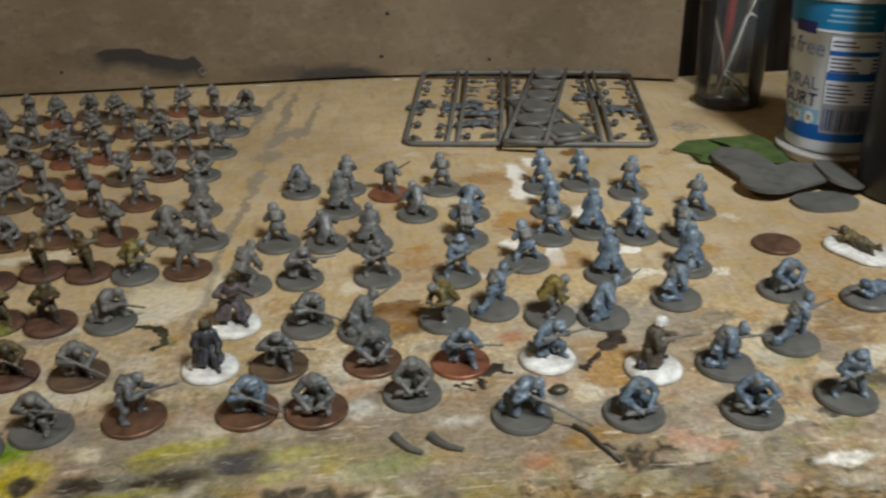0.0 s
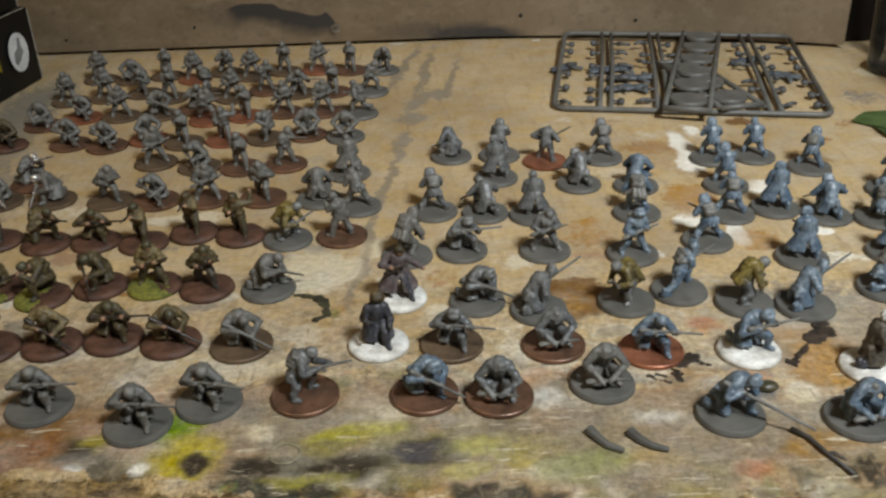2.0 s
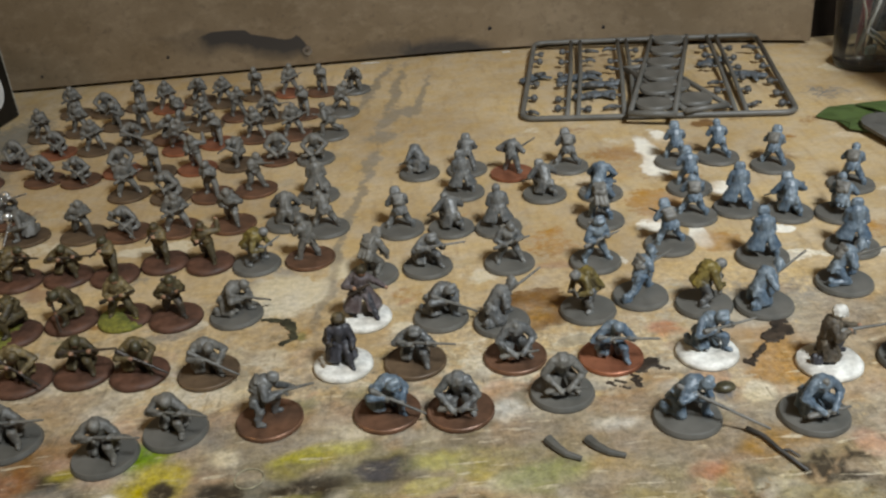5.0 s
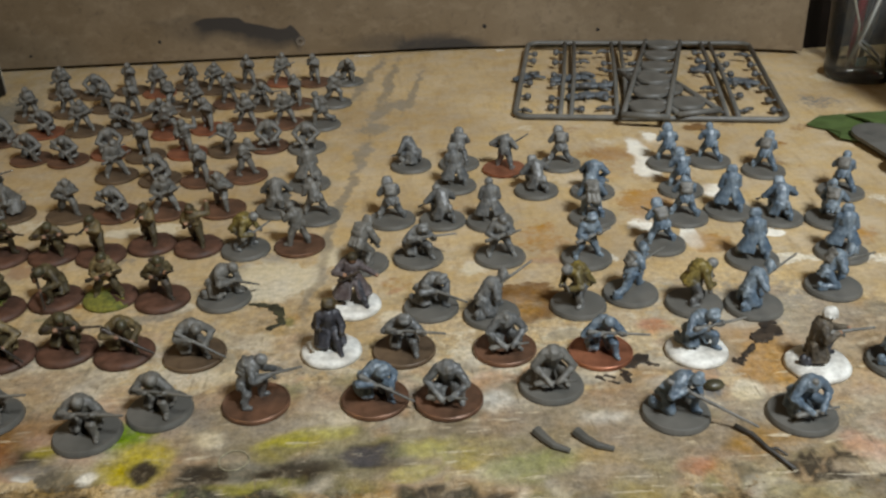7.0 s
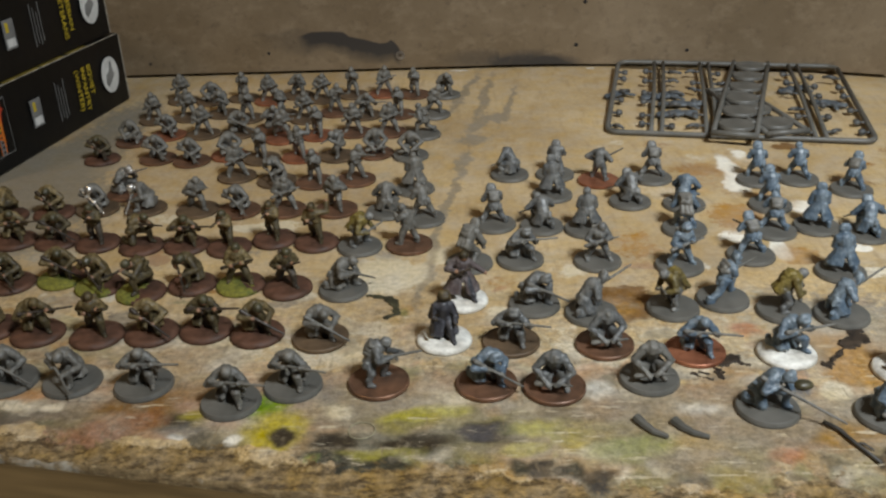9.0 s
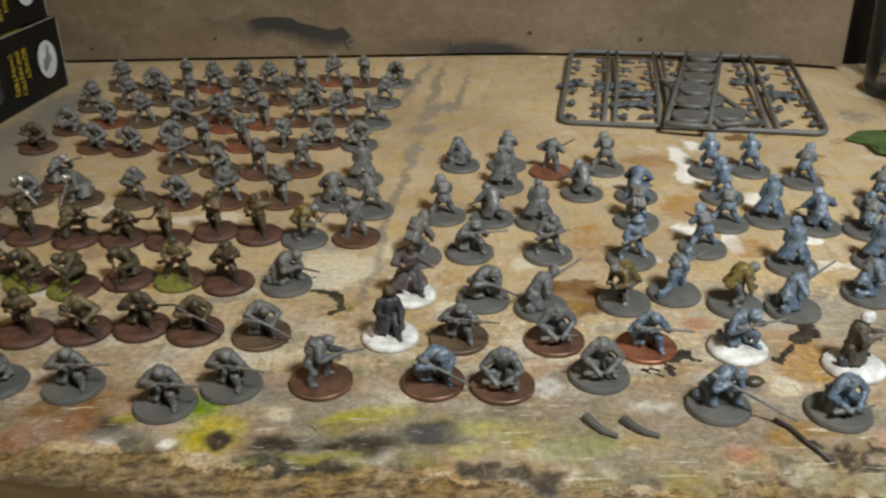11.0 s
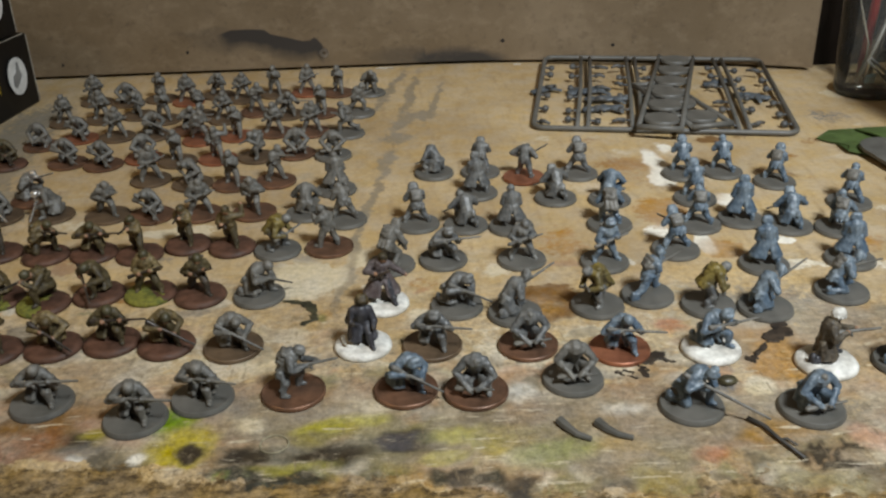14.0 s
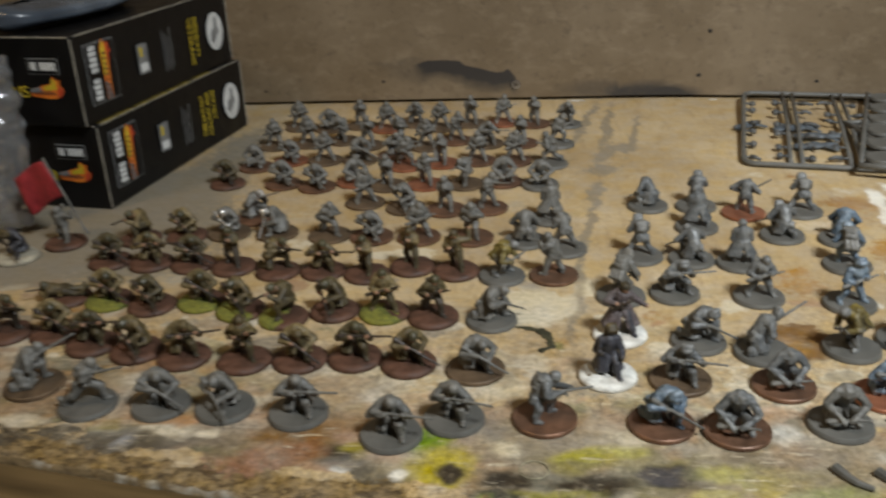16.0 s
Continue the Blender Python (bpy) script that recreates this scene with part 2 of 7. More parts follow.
GREY, GREY_DARK = (0.182, 0.172, 0.148), (0.100, 0.096, 0.084)
M = {
    "bench": bench_material(), "chip": chip_material(), "wall": wall_material(),
    "grey": plain("grey_plastic", GREY, GREY_DARK, 0.52, 0, 420, 0.0003, 0.3),
    # bluish cast of the cool side put into the plastic's colour, strong and faint
    "blue_cast": plain("grey_plastic_blue_cast", (0.200, 0.240, 0.266), (0.070, 0.106, 0.148), 0.42, 0, 480, 0.0003, 0.4),
    "tint": plain("grey_plastic_faint_cast", (0.182, 0.179, 0.163), (0.088, 0.092, 0.092), 0.46, 0, 480, 0.0003, 0.4),
    "grey_base": plain("grey_base_plastic", (0.122, 0.116, 0.101), (0.088, 0.085, 0.074), 0.5, 0, 200, 0.0001, 0.15),
    "casting": plain("dark_grey_plastic", (0.105, 0.104, 0.098), (0.060, 0.062, 0.062), 0.5, 0, 420, 0.0003, 0.4),
    "casting_blue": plain("blue_grey_plastic", (0.120, 0.135, 0.145), (0.055, 0.068, 0.082), 0.5, 0, 420, 0.0003, 0.5),
    "khaki": plain("khaki_paint", (0.165, 0.118, 0.045), (0.050, 0.035, 0.013), 0.6, 0, 700, 0.0003, 0.5),
    "tan": plain("tan_cloth_paint", (0.250, 0.185, 0.078), (0.085, 0.060, 0.024), 0.6, 0, 700, 0.0003, 0.5),
    "olive": plain("olive_paint", (0.110, 0.083, 0.033), (0.036, 0.027, 0.012), 0.6, 0, 700, 0.0003, 0.5),
    "dark_cloth": plain("dark_brown_paint", (0.095, 0.072, 0.046), (0.035, 0.028, 0.02), 0.55, 0, 700, 0.0003, 0.7),
    "drab": plain("drab_brown_paint", (0.130, 0.104, 0.070), (0.058, 0.046, 0.031), 0.6, 0, 600, 0.0003, 0.5),
    "navy": plain("navy_paint", (0.076, 0.076, 0.086), (0.026, 0.025, 0.030), 0.5, 0, 420, 0.0002, 0.4),
    "maroon": plain("maroon_grey_paint", (0.145, 0.125, 0.122), (0.075, 0.052, 0.050), 0.55, 0, 600, 0.0003, 0.5),
    "skin": plain("flesh_paint", (0.36, 0.20, 0.11), (0.20, 0.10, 0.055), 0.55, 0, 500, 0.0001, 0.3),
    "helmet": plain("olive_helmet_paint", (0.075, 0.064, 0.030), (0.038, 0.034, 0.018), 0.45, 0, 420, 0.0001, 0.3),
    "gunmetal": plain("brown_gun_paint", (0.06, 0.042, 0.028), (0.03, 0.025, 0.02), 0.4, 0.2, 420, 0.0001, 0.3),
    "silver": plain("bare_metal", (0.78, 0.77, 0.74), (0.55, 0.54, 0.52), 0.30, 0.8, 300, 0.0001, 0.2),
    "white": plain("white_snow_paint", (0.76, 0.75, 0.69), (0.50, 0.47, 0.41), 0.6, 0, 300, 0.0006, 0.3),
    "yellow": plain("yellow_paint", (0.25, 0.185, 0.035), (0.085, 0.068, 0.030), 0.5, 0, 420, 0.0002, 0.5),
    "copper": plain("old_copper", (0.215, 0.110, 0.064), (0.125, 0.070, 0.044), 0.42, 0.45, 220, 0.0001, 0.3),
    "copper_dull": plain("dull_copper", (0.155, 0.103, 0.060), (0.100, 0.068, 0.042), 0.5, 0.3, 220, 0.0001, 0.3),
    "copper_red": plain("bright_copper", (0.40, 0.16, 0.085), (0.26, 0.10, 0.055), 0.38, 0.55, 220, 0.0001, 0.25),
    "brown_base": plain("brown_base_paint", (0.108, 0.047, 0.026), (0.055, 0.026, 0.015), 0.65, 0, 300, 0.0004, 0.35),
    "grass": plain("green_flock", (0.20, 0.19, 0.025), (0.10, 0.115, 0.02), 0.85, 0, 500, 0.0012, 0.5),
    "pale": plain("pale_base_paint", (0.42, 0.38, 0.28), (0.28, 0.25, 0.19), 0.7, 0, 300, 0.0005, 0.3),
    "red": plain("red_cloth_paint", (0.36, 0.032, 0.036), (0.22, 0.018, 0.022), 0.5, 0, 200, 0.0003, 0.3),
    "black_card": plain("black_printed_card", (0.0055, 0.005, 0.005), (0.003, 0.003, 0.003), 0.45, 0, 60, 0.0, 0.2),
    "card_core": plain("worn_card_edge", (0.42, 0.38, 0.30), (0.20, 0.18, 0.15), 0.7, 0, 400, 0.0002, 0.3),
    "ink_white": plain("white_ink", (0.66, 0.66, 0.63), (0.5, 0.5, 0.48), 0.5, 0, 200, 0.0, 0.1),
    "ink_yellow": plain("yellow_ink", (0.62, 0.46, 0.03), (0.45, 0.33, 0.02), 0.5, 0, 200, 0.0, 0.1),
    "ink_ochre": plain("dull_yellow_card", (0.30, 0.22, 0.03), (0.16, 0.115, 0.02), 0.6, 0, 400, 0.0, 0.4),
    "ink_orange": plain("orange_ink", (0.70, 0.22, 0.02), (0.55, 0.12, 0.015), 0.5, 0, 200, 0.0, 0.1),
    "ink_red": plain("red_ink", (0.50, 0.06, 0.02), (0.36, 0.04, 0.015), 0.5, 0, 200, 0.0, 0.1),
    "dry_glue": plain("dried_clear_glue", (0.40, 0.36, 0.24), (0.24, 0.21, 0.13), 0.35, 0, 500, 0.0002, 0.5),
    "spill_brown": plain("dried_brown_paint", (0.060, 0.041, 0.025), (0.022, 0.015, 0.010), 0.6, 0, 500, 0.0002, 0.5),
    "spill_olive": plain("dried_olive_paint", (0.070, 0.066, 0.034), (0.032, 0.030, 0.016), 0.55, 0, 500, 0.0002, 0.5),
    "dark_scrap": plain("dull_dark_plastic", (0.075, 0.070, 0.062), (0.045, 0.042, 0.038), 0.6, 0, 300, 0.0004, 0.4),
    "ink_grey": plain("grey_ink", (0.22, 0.22, 0.21), (0.13, 0.13, 0.13), 0.5, 0, 200, 0.0, 0.1),
    "ink_dark": plain("dark_ink", (0.03, 0.03, 0.03), (0.02, 0.02, 0.02), 0.5, 0, 200, 0.0, 0.1),
    "tub_white": plain("white_tub_plastic", (0.70, 0.745, 0.79), (0.64, 0.68, 0.73), 0.35, 0, 60, 0.0, 0.05),
    "tub_teal": plain("teal_print", (0.008, 0.20, 0.42), (0.006, 0.16, 0.35), 0.35, 0, 60, 0.0, 0.1),
    "tub_blue": plain("blue_print", (0.005, 0.115, 0.43), (0.004, 0.09, 0.36), 0.35, 0, 60, 0.0, 0.1),
    "tub_sky": plain("light_blue_print", (0.25, 0.47, 0.60), (0.20, 0.40, 0.55), 0.35, 0, 60, 0.0, 0.1),
    "tub_slate": plain("slate_print", (0.16, 0.20, 0.27), (0.12, 0.15, 0.21), 0.5),
    "tub_navy": plain("navy_print", (0.02, 0.02, 0.12), (0.015, 0.015, 0.09), 0.35, 0, 60, 0.0, 0.1),
    "tub_grey": plain("grey_print", (0.33, 0.36, 0.42), (0.28, 0.30, 0.36), 0.4, 0, 60, 0.0, 0.1),
    "green_card": plain("moss_green_sheet", (0.075, 0.115, 0.03), (0.05, 0.08, 0.022), 0.55, 0, 90, 0.0003, 0.25),
    "dark_plastic": plain("black_bottle_plastic", (0.012, 0.012, 0.014), (0.008, 0.008, 0.01), 0.4, 0, 60, 0.0, 0.2),
    "near_black": plain("near_black_brown", (0.016, 0.011, 0.008), (0.009, 0.007, 0.005), 0.6, 0, 40, 0.0005, 0.3, (6, 6, 1)),
    "rail": plain("worn_varnished_pine", (0.185, 0.122, 0.048), (0.095, 0.058, 0.022), 0.55, 0, 90, 0.0006, 0.5, (0.10, 1, 1)),
    "steel": plain("dull_steel", (0.45, 0.43, 0.40), (0.28, 0.26, 0.24), 0.35, 0.9, 300, 0.0001, 0.2),
    "hole": plain("dark_hole", (0.015, 0.012, 0.01), (0.01, 0.008, 0.007), 0.9, 0, 200, 0.0, 0.1),
    "plaster": plain("room_paint", (0.42, 0.37, 0.30), (0.36, 0.31, 0.25), 0.8, 0, 5, 0.001, 0.1),
    "red_plastic": plain("red_handle_plastic", (0.35, 0.03, 0.025), (0.25, 0.02, 0.02), 0.4, 0, 200, 0.0, 0.1),
}


def thin_clear(name, tint, rough, ior, haze=0.0):
    """Thin clear wall: tinted see-through with a gloss that grows at grazing angles."""
    mat, nt, bsdf = graph(name)
    nt.nodes.remove(bsdf)
    clear, gloss, mix = (nt.nodes.new(k) for k in ("ShaderNodeBsdfTransparent", "ShaderNodeBsdfGlossy", "ShaderNodeMixShader"))
    clear.inputs[0].default_value = (*tint, 1)
    body = clear.outputs[0]
    if haze:
        milk, blend = nt.nodes.new("ShaderNodeBsdfDiffuse"), nt.nodes.new("ShaderNodeMixShader")
        milk.inputs[0].default_value, blend.inputs[0].default_value = (0.8, 0.82, 0.84, 1), haze
        nt.links.new(clear.outputs[0], blend.inputs[1])
        nt.links.new(milk.outputs[0], blend.inputs[2])
        body = blend.outputs[0]
    gloss.inputs["Roughness"].default_value = rough
    fres = put(nt, "ShaderNodeFresnel", IOR=ior)
    nt.links.new(fres.outputs[0], mix.inputs[0])
    nt.links.new(body, mix.inputs[1])
    nt.links.new(gloss.outputs[0], mix.inputs[2])
    nt.links.new(mix.outputs[0], nt.nodes["Material Output"].inputs[0])
    return mat


# almost no gloss, so the added recess board stays as dark as shade
M["near_black"].node_tree.nodes["Principled BSDF"].inputs["Specular IOR Level"].default_value = 0.04
M["black_card"].node_tree.nodes["Principled BSDF"].inputs["Specular IOR Level"].default_value = 0.3
M["glass"] = thin_clear("tumbler_glass", (0.78, 0.78, 0.75), 0.06, 1.5, 0.025)
M["film"] = thin_clear("clear_bag_film", (0.95, 0.97, 0.99), 0.12, 2.4, 0.11)
M["blister"] = plain("smoky_blister_plastic", (0.11, 0.13, 0.155), (0.05, 0.06, 0.075), 0.22, 0, 60, 0.0, 0.2)
M["dish"] = plain("cloudy_clear_plastic", (0.42, 0.40, 0.36), (0.34, 0.32, 0.29), 0.3, 0, 60, 0.0, 0.1)


# ---- building helpers ----
def part(name, bm, material, parent=None, label="", smooth=False):
    me = bpy.data.meshes.new(name)
    bm.normal_update()
    bm.to_mesh(me)
    bm.free()
    me.materials.append(M[material] if isinstance(material, str) else material)
    if smooth:
        me.polygons.foreach_set("use_smooth", [True] * len(me.polygons))
    ob = new(name, me)
    if parent is not None:
        ob.parent = parent
    return tagged(ob, label) if label else ob


def thing(name, label, category, m, group="", kind=""):
    ob = new(name)
    ob.empty_display_size = 0.01
    ob.matrix_basis = m
    return tagged(ob, label, category, group, kind)


def box(bm, lo, hi, bevel=0.0, segments=2):
    lo, hi = Vector(lo), Vector(hi)
    made = bmesh.ops.create_cube(bm, size=1, matrix=Matrix.Translation((lo + hi) / 2) @ Matrix.Diagonal((*(hi - lo), 1)))
    if bevel:
        edges = list({e for v in made["verts"] for e in v.link_edges})
        bmesh.ops.bevel(bm, geom=edges, offset=bevel, segments=segments, affect="EDGES", profile=0.5)
    return bm


def lathe(bm, profile, n=48, close=True):
    """A turned body from (radius, height) pairs."""
    rings = []
    for r, z in profile:
        rings.append([bm.verts.new((r * math.cos(2 * math.pi * k / n), r * math.sin(2 * math.pi * k / n), z)) for k in range(n)])
    for a, b in zip(rings, rings[1:]):
        for k in range(n):
            bm.faces.new((a[k], a[(k + 1) % n], b[(k + 1) % n], b[k]))
    if close:
        bm.faces.new(rings[0][::-1])
        bm.faces.new(rings[-1])
    return bm


def tube(bm, points, radius, n=8, tip=None):
    """A round bar along points; tip: radius at its end."""
    pts = [Vector(p) for p in points]
    rings = []
    for i, p in enumerate(pts):
        d = (pts[min(i + 1, len(pts) - 1)] - pts[max(i - 1, 0)]).normalized()
        side = d.cross(Vector((0, 0, 1)))
        side = side.normalized() if side.length > 1e-4 else Vector((1, 0, 0))
        up = side.cross(d)
        r = radius if tip is None else radius + (tip - radius) * i / (len(pts) - 1)
        rings.append([bm.verts.new(p + r * (math.cos(2 * math.pi * k / n) * side + math.sin(2 * math.pi * k / n) * up)) for k in range(n)])
    for a, b in zip(rings, rings[1:]):
        for k in range(n):
            bm.faces.new((a[k], a[(k + 1) % n], b[(k + 1) % n], b[k]))
    bm.faces.new(rings[0][::-1])
    bm.faces.new(rings[-1])
    return bm


def slab(bm, outline, z0, z1):
    """A flat plate from an outline."""
    low = [bm.verts.new((x, y, z0)) for x, y in outline]
    top = [bm.verts.new((x, y, z1)) for x, y in outline]
    n = len(outline)
    for k in range(n):
        bm.faces.new((low[k], low[(k + 1) % n], top[(k + 1) % n], top[k]))
    bm.faces.new(low[::-1])
    bm.faces.new(top)
    return bm


def words(text, size, material, parent, m, name="lettering", bend=None, align="LEFT"):
    """Printed words as a thin mesh."""
    data = bpy.data.curves.new("words", "FONT")
    data.body, data.size, data.align_x, data.extrude = text, size, align, 0.00008
    temp = new("words", data)
    me = bpy.data.meshes.new_from_object(temp.evaluated_get(bpy.context.evaluated_depsgraph_get()))
    bpy.data.objects.remove(temp)
    me.materials.clear()
    me.materials.append(M[material])
    for v in me.vertices:
        v.co = m @ v.co
        if bend:
            v.co = bend(v.co)
    ob = new(name, me)
    ob.parent = parent
    return ob


# ---- structure ----
def edge_y(x):
    """The bench's front edge, not quite square to the wall."""
    return 0.2220 - 0.193 * x if x < 0 else 0.2220 - 0.10 * x


STAINS_AND_SHADE = []


# paint stains, and a few patches that stand for cast shade
def stain_and_shade(x, y, rx, ry, turn, colour, strength, soft):
    STAINS_AND_SHADE.append((x, y, rx, ry, turn, colour, strength, soft))


def old_marks():
    """Years of small dabs and rubs, thickest along the front where the work is done."""
    rng = random.Random(12)
    front = ((0.60, 0.53, 0.40), (0.38, 0.33, 0.25), (0.20, 0.16, 0.10), (0.30, 0.18, 0.08), (0.08, 0.07, 0.05), (0.24, 0.21, 0.09), (0.42, 0.27, 0.17), (0.15, 0.14, 0.09), (0.34, 0.22, 0.10))
    for k in range(1000):
        x = rng.uniform(-0.36, 0.30)
        y = edge_y(x) + 0.019 + abs(rng.gauss(0, 0.048))
        r = rng.choice((0.0015, 0.002, 0.003, 0.005, 0.008)) * rng.uniform(0.7, 1.3)
        stain_and_shade(x, y, r * rng.uniform(0.9, 2.4), r, rng.uniform(-25, 25), rng.choice(front), rng.uniform(0.45, 0.95), rng.uniform(0.05, 0.4))
    # soft rubbed clouds of grey, brown and chalky white
    cloud = ((0.28, 0.235, 0.175), (0.20, 0.165, 0.12), (0.52, 0.45, 0.33), (0.60, 0.54, 0.43), (0.33, 0.20, 0.10), (0.25, 0.215, 0.11), (0.36, 0.24, 0.15))
    for k in range(420):
        x = rng.uniform(-0.36, 0.30)
        y = edge_y(x) + 0.024 + abs(rng.gauss(0, 0.055))
        r = rng.uniform(0.0035, 0.010)
        stain_and_shade(x, y, r * rng.uniform(1.0, 2.6), r, rng.uniform(-30, 30), rng.choice(cloud), rng.uniform(0.3, 0.75), rng.uniform(0.5, 0.9))
    mid = ((0.36, 0.20, 0.075), (0.30, 0.17, 0.07), (0.58, 0.50, 0.36), (0.56, 0.45, 0.30), (0.24, 0.16, 0.09), (0.44, 0.29, 0.13))
    for k in range(260):
        x, y = rng.uniform(-0.36, 0.34), rng.uniform(0.30, 0.60)
        r = rng.choice((0.002, 0.004, 0.007, 0.011)) * rng.uniform(0.7, 1.3)
        right = 0.55 if x > 0.02 else 0.3
        stain_and_shade(x, y, r * rng.uniform(0.9, 2.2), r, rng.uniform(-40, 40), rng.choice(mid), rng.uniform(0.15, right), rng.uniform(0.4, 0.9))


old_marks()
stain_and_shade(0.0721, 0.2735, 0.1282, 0.0260, 0, (0.25, 0.205, 0.145), 0.6875, 0.9)
stain_and_shade(-0.0643, 0.2842, 0.1063, 0.0307, 0, (0.25, 0.205, 0.145), 0.5, 0.9)
stain_and_shade(0.0497, 0.3325, 0.1592, 0.0339, 0, (0.60, 0.52, 0.37), 0.3125, 0.9)
stain_and_shade(-0.1461, 0.3306, 0.0736, 0.0337, 0, (0.60, 0.52, 0.37), 0.4375, 0.9)
stain_and_shade(-0.1634, 0.2902, 0.0411, 0.0235, 0, (0.22, 0.13, 0.07), 0.75, 0.8)
stain_and_shade(-0.1630, 0.3234, 0.0418, 0.0164, 0, (0.30, 0.20, 0.11), 0.5, 0.9)
stain_and_shade(0.1738, 0.3220, 0.0222, 0.0325, 0, (0.26, 0.17, 0.085), 0.6875, 0.8)
stain_and_shade(0.2498, 0.3335, 0.0274, 0.0340, 0, (0.28, 0.19, 0.10), 0.625, 0.9)
stain_and_shade(0.1422, 0.3441, 0.0671, 0.0506, 0, (0.29, 0.245, 0.185), 0.5625, 0.9)
stain_and_shade(-0.2762, 0.3185, 0.0383, 0.0240, 0, (0.24, 0.15, 0.085), 0.625, 0.9)
# grey dust and the boxes' cast shade, painted together as broad patches
stain_and_shade(-0.3429, 0.5075, 0.0997, 0.0946, 0, (0.235, 0.205, 0.155), 0.9375, 0.8)
stain_and_shade(-0.3732, 0.4721, 0.0621, 0.0694, 0, (0.235, 0.205, 0.155), 1, 0.8)
stain_and_shade(-0.3173, 0.5803, 0.0575, 0.0604, 0, (0.235, 0.205, 0.155), 0.875, 0.8)
stain_and_shade(-0.3018, 0.6646, 0.0374, 0.0936, 0, (0.235, 0.205, 0.155), 0.6875, 0.9)
stain_and_shade(-0.2959, 0.4478, 0.0770, 0.0398, 0, (0.235, 0.205, 0.155), 0.5, 0.9)
stain_and_shade(-0.2650, 0.5066, 0.0504, 0.0470, 0, (0.235, 0.205, 0.155), 0.375, 0.9)
stain_and_shade(-0.1157, 0.2865, 0.0122, 0.0108, 0, (0.15, 0.24, 0.02), 1, 0.6)
stain_and_shade(-0.1073, 0.2720, 0.0147, 0.0125, 0, (0.42, 0.34, 0.03), 0.9375, 0.6)
stain_and_shade(-0.1047, 0.2672, 0.0056, 0.0036, 0, (0.024, 0.019, 0.013), 1, 0.5)
stain_and_shade(-0.0821, 0.2645, 0.0101, 0.0067, 0, (0.024, 0.019, 0.013), 1, 0.6)
stain_and_shade(-0.0666, 0.2646, 0.0132, 0.0071, 0, (0.16, 0.155, 0.15), 0.875, 0.7)
stain_and_shade(-0.0488, 0.2606, 0.0119, 0.0066, 0, (0.16, 0.155, 0.15), 0.9375, 0.7)
stain_and_shade(-0.0250, 0.2690, 0.0127, 0.0081, 0, (0.018, 0.018, 0.018), 0.9375, 0.6)
stain_and_shade(-0.0377, 0.2700, 0.0061, 0.0057, 0, (0.16, 0.155, 0.15), 0.75, 0.7)
stain_and_shade(-0.0526, 0.2780, 0.0149, 0.0068, 0, (0.42, 0.34, 0.03), 0.5625, 0.8)
stain_and_shade(-0.0038, 0.2697, 0.0110, 0.0065, 0, (0.42, 0.34, 0.03), 0.625, 0.7)
stain_and_shade(0.0087, 0.2630, 0.0084, 0.0087, 0, (0.42, 0.34, 0.03), 0.5625, 0.7)
stain_and_shade(0.0314, 0.2564, 0.0212, 0.0096, 0, (0.15, 0.24, 0.02), 0.4375, 0.8)
stain_and_shade(0.0846, 0.2504, 0.0093, 0.0062, 0, (0.38, 0.13, 0.06), 0.625, 0.7)
stain_and_shade(0.0604, 0.2798, 0.0125, 0.0062, 0, (0.80, 0.76, 0.66), 0.4375, 0.6)
stain_and_shade(-0.1429, 0.2798, 0.0138, 0.0097, 0, (0.22, 0.19, 0.07), 0.75, 0.8)
stain_and_shade(-0.1618, 0.2796, 0.0150, 0.0111, 0, (0.17, 0.09, 0.035), 0.625, 0.8)
stain_and_shade(-0.1448, 0.2670, 0.0043, 0.0025, 0, (0.80, 0.76, 0.66), 1, 0.4)
stain_and_shade(-0.1204, 0.2661, 0.0039, 0.0032, 0, (0.80, 0.76, 0.66), 1, 0.4)
stain_and_shade(-0.1279, 0.2752, 0.0074, 0.0060, 0, (0.45, 0.27, 0.18), 0.625, 0.7)
stain_and_shade(-0.1456, 0.2888, 0.0102, 0.0065, 0, (0.45, 0.27, 0.18), 0.5, 0.8)
stain_and_shade(-0.0837, 0.2829, 0.0081, 0.0065, 0, (0.60, 0.52, 0.37), 0.875, 0.6)
stain_and_shade(-0.0941, 0.2932, 0.0155, 0.0092, 0, (0.16, 0.155, 0.15), 0.4375, 0.8)
stain_and_shade(-0.0650, 0.2916, 0.0155, 0.0114, 0, (0.25, 0.205, 0.145), 0.75, 0.7)
stain_and_shade(-0.0856, 0.2544, 0.0140, 0.0038, 0, (0.15, 0.24, 0.02), 0.375, 0.7)
stain_and_shade(-0.0613, 0.2525, 0.0163, 0.0044, 0, (0.15, 0.24, 0.02), 0.375, 0.8)
stain_and_shade(-0.0271, 0.2515, 0.0139, 0.0044, 0, (0.22, 0.19, 0.07), 0.5, 0.8)
stain_and_shade(0.1452, 0.2558, 0.0094, 0.0076, 0, (0.45, 0.27, 0.18), 0.75, 0.5)
stain_and_shade(0.0474, 0.2489, 0.0277, 0.0067, 0, (0.25, 0.205, 0.145), 0.625, 0.8)
stain_and_shade(0.0212, 0.2923, 0.0078, 0.0083, 0, (0.80, 0.76, 0.66), 0.4, 0.6)
stain_and_shade(-0.0541, 0.2630, 0.0455, 0.0102, 0, (0.12, 0.11, 0.06), 0.75, 0.8)
stain_and_shade(-0.0379, 0.2751, 0.0297, 0.0083, 0, (0.22, 0.19, 0.07), 0.5625, 0.8)
stain_and_shade(0.0088, 0.2680, 0.0291, 0.0105, 0, (0.30, 0.27, 0.10), 0.625, 0.8)
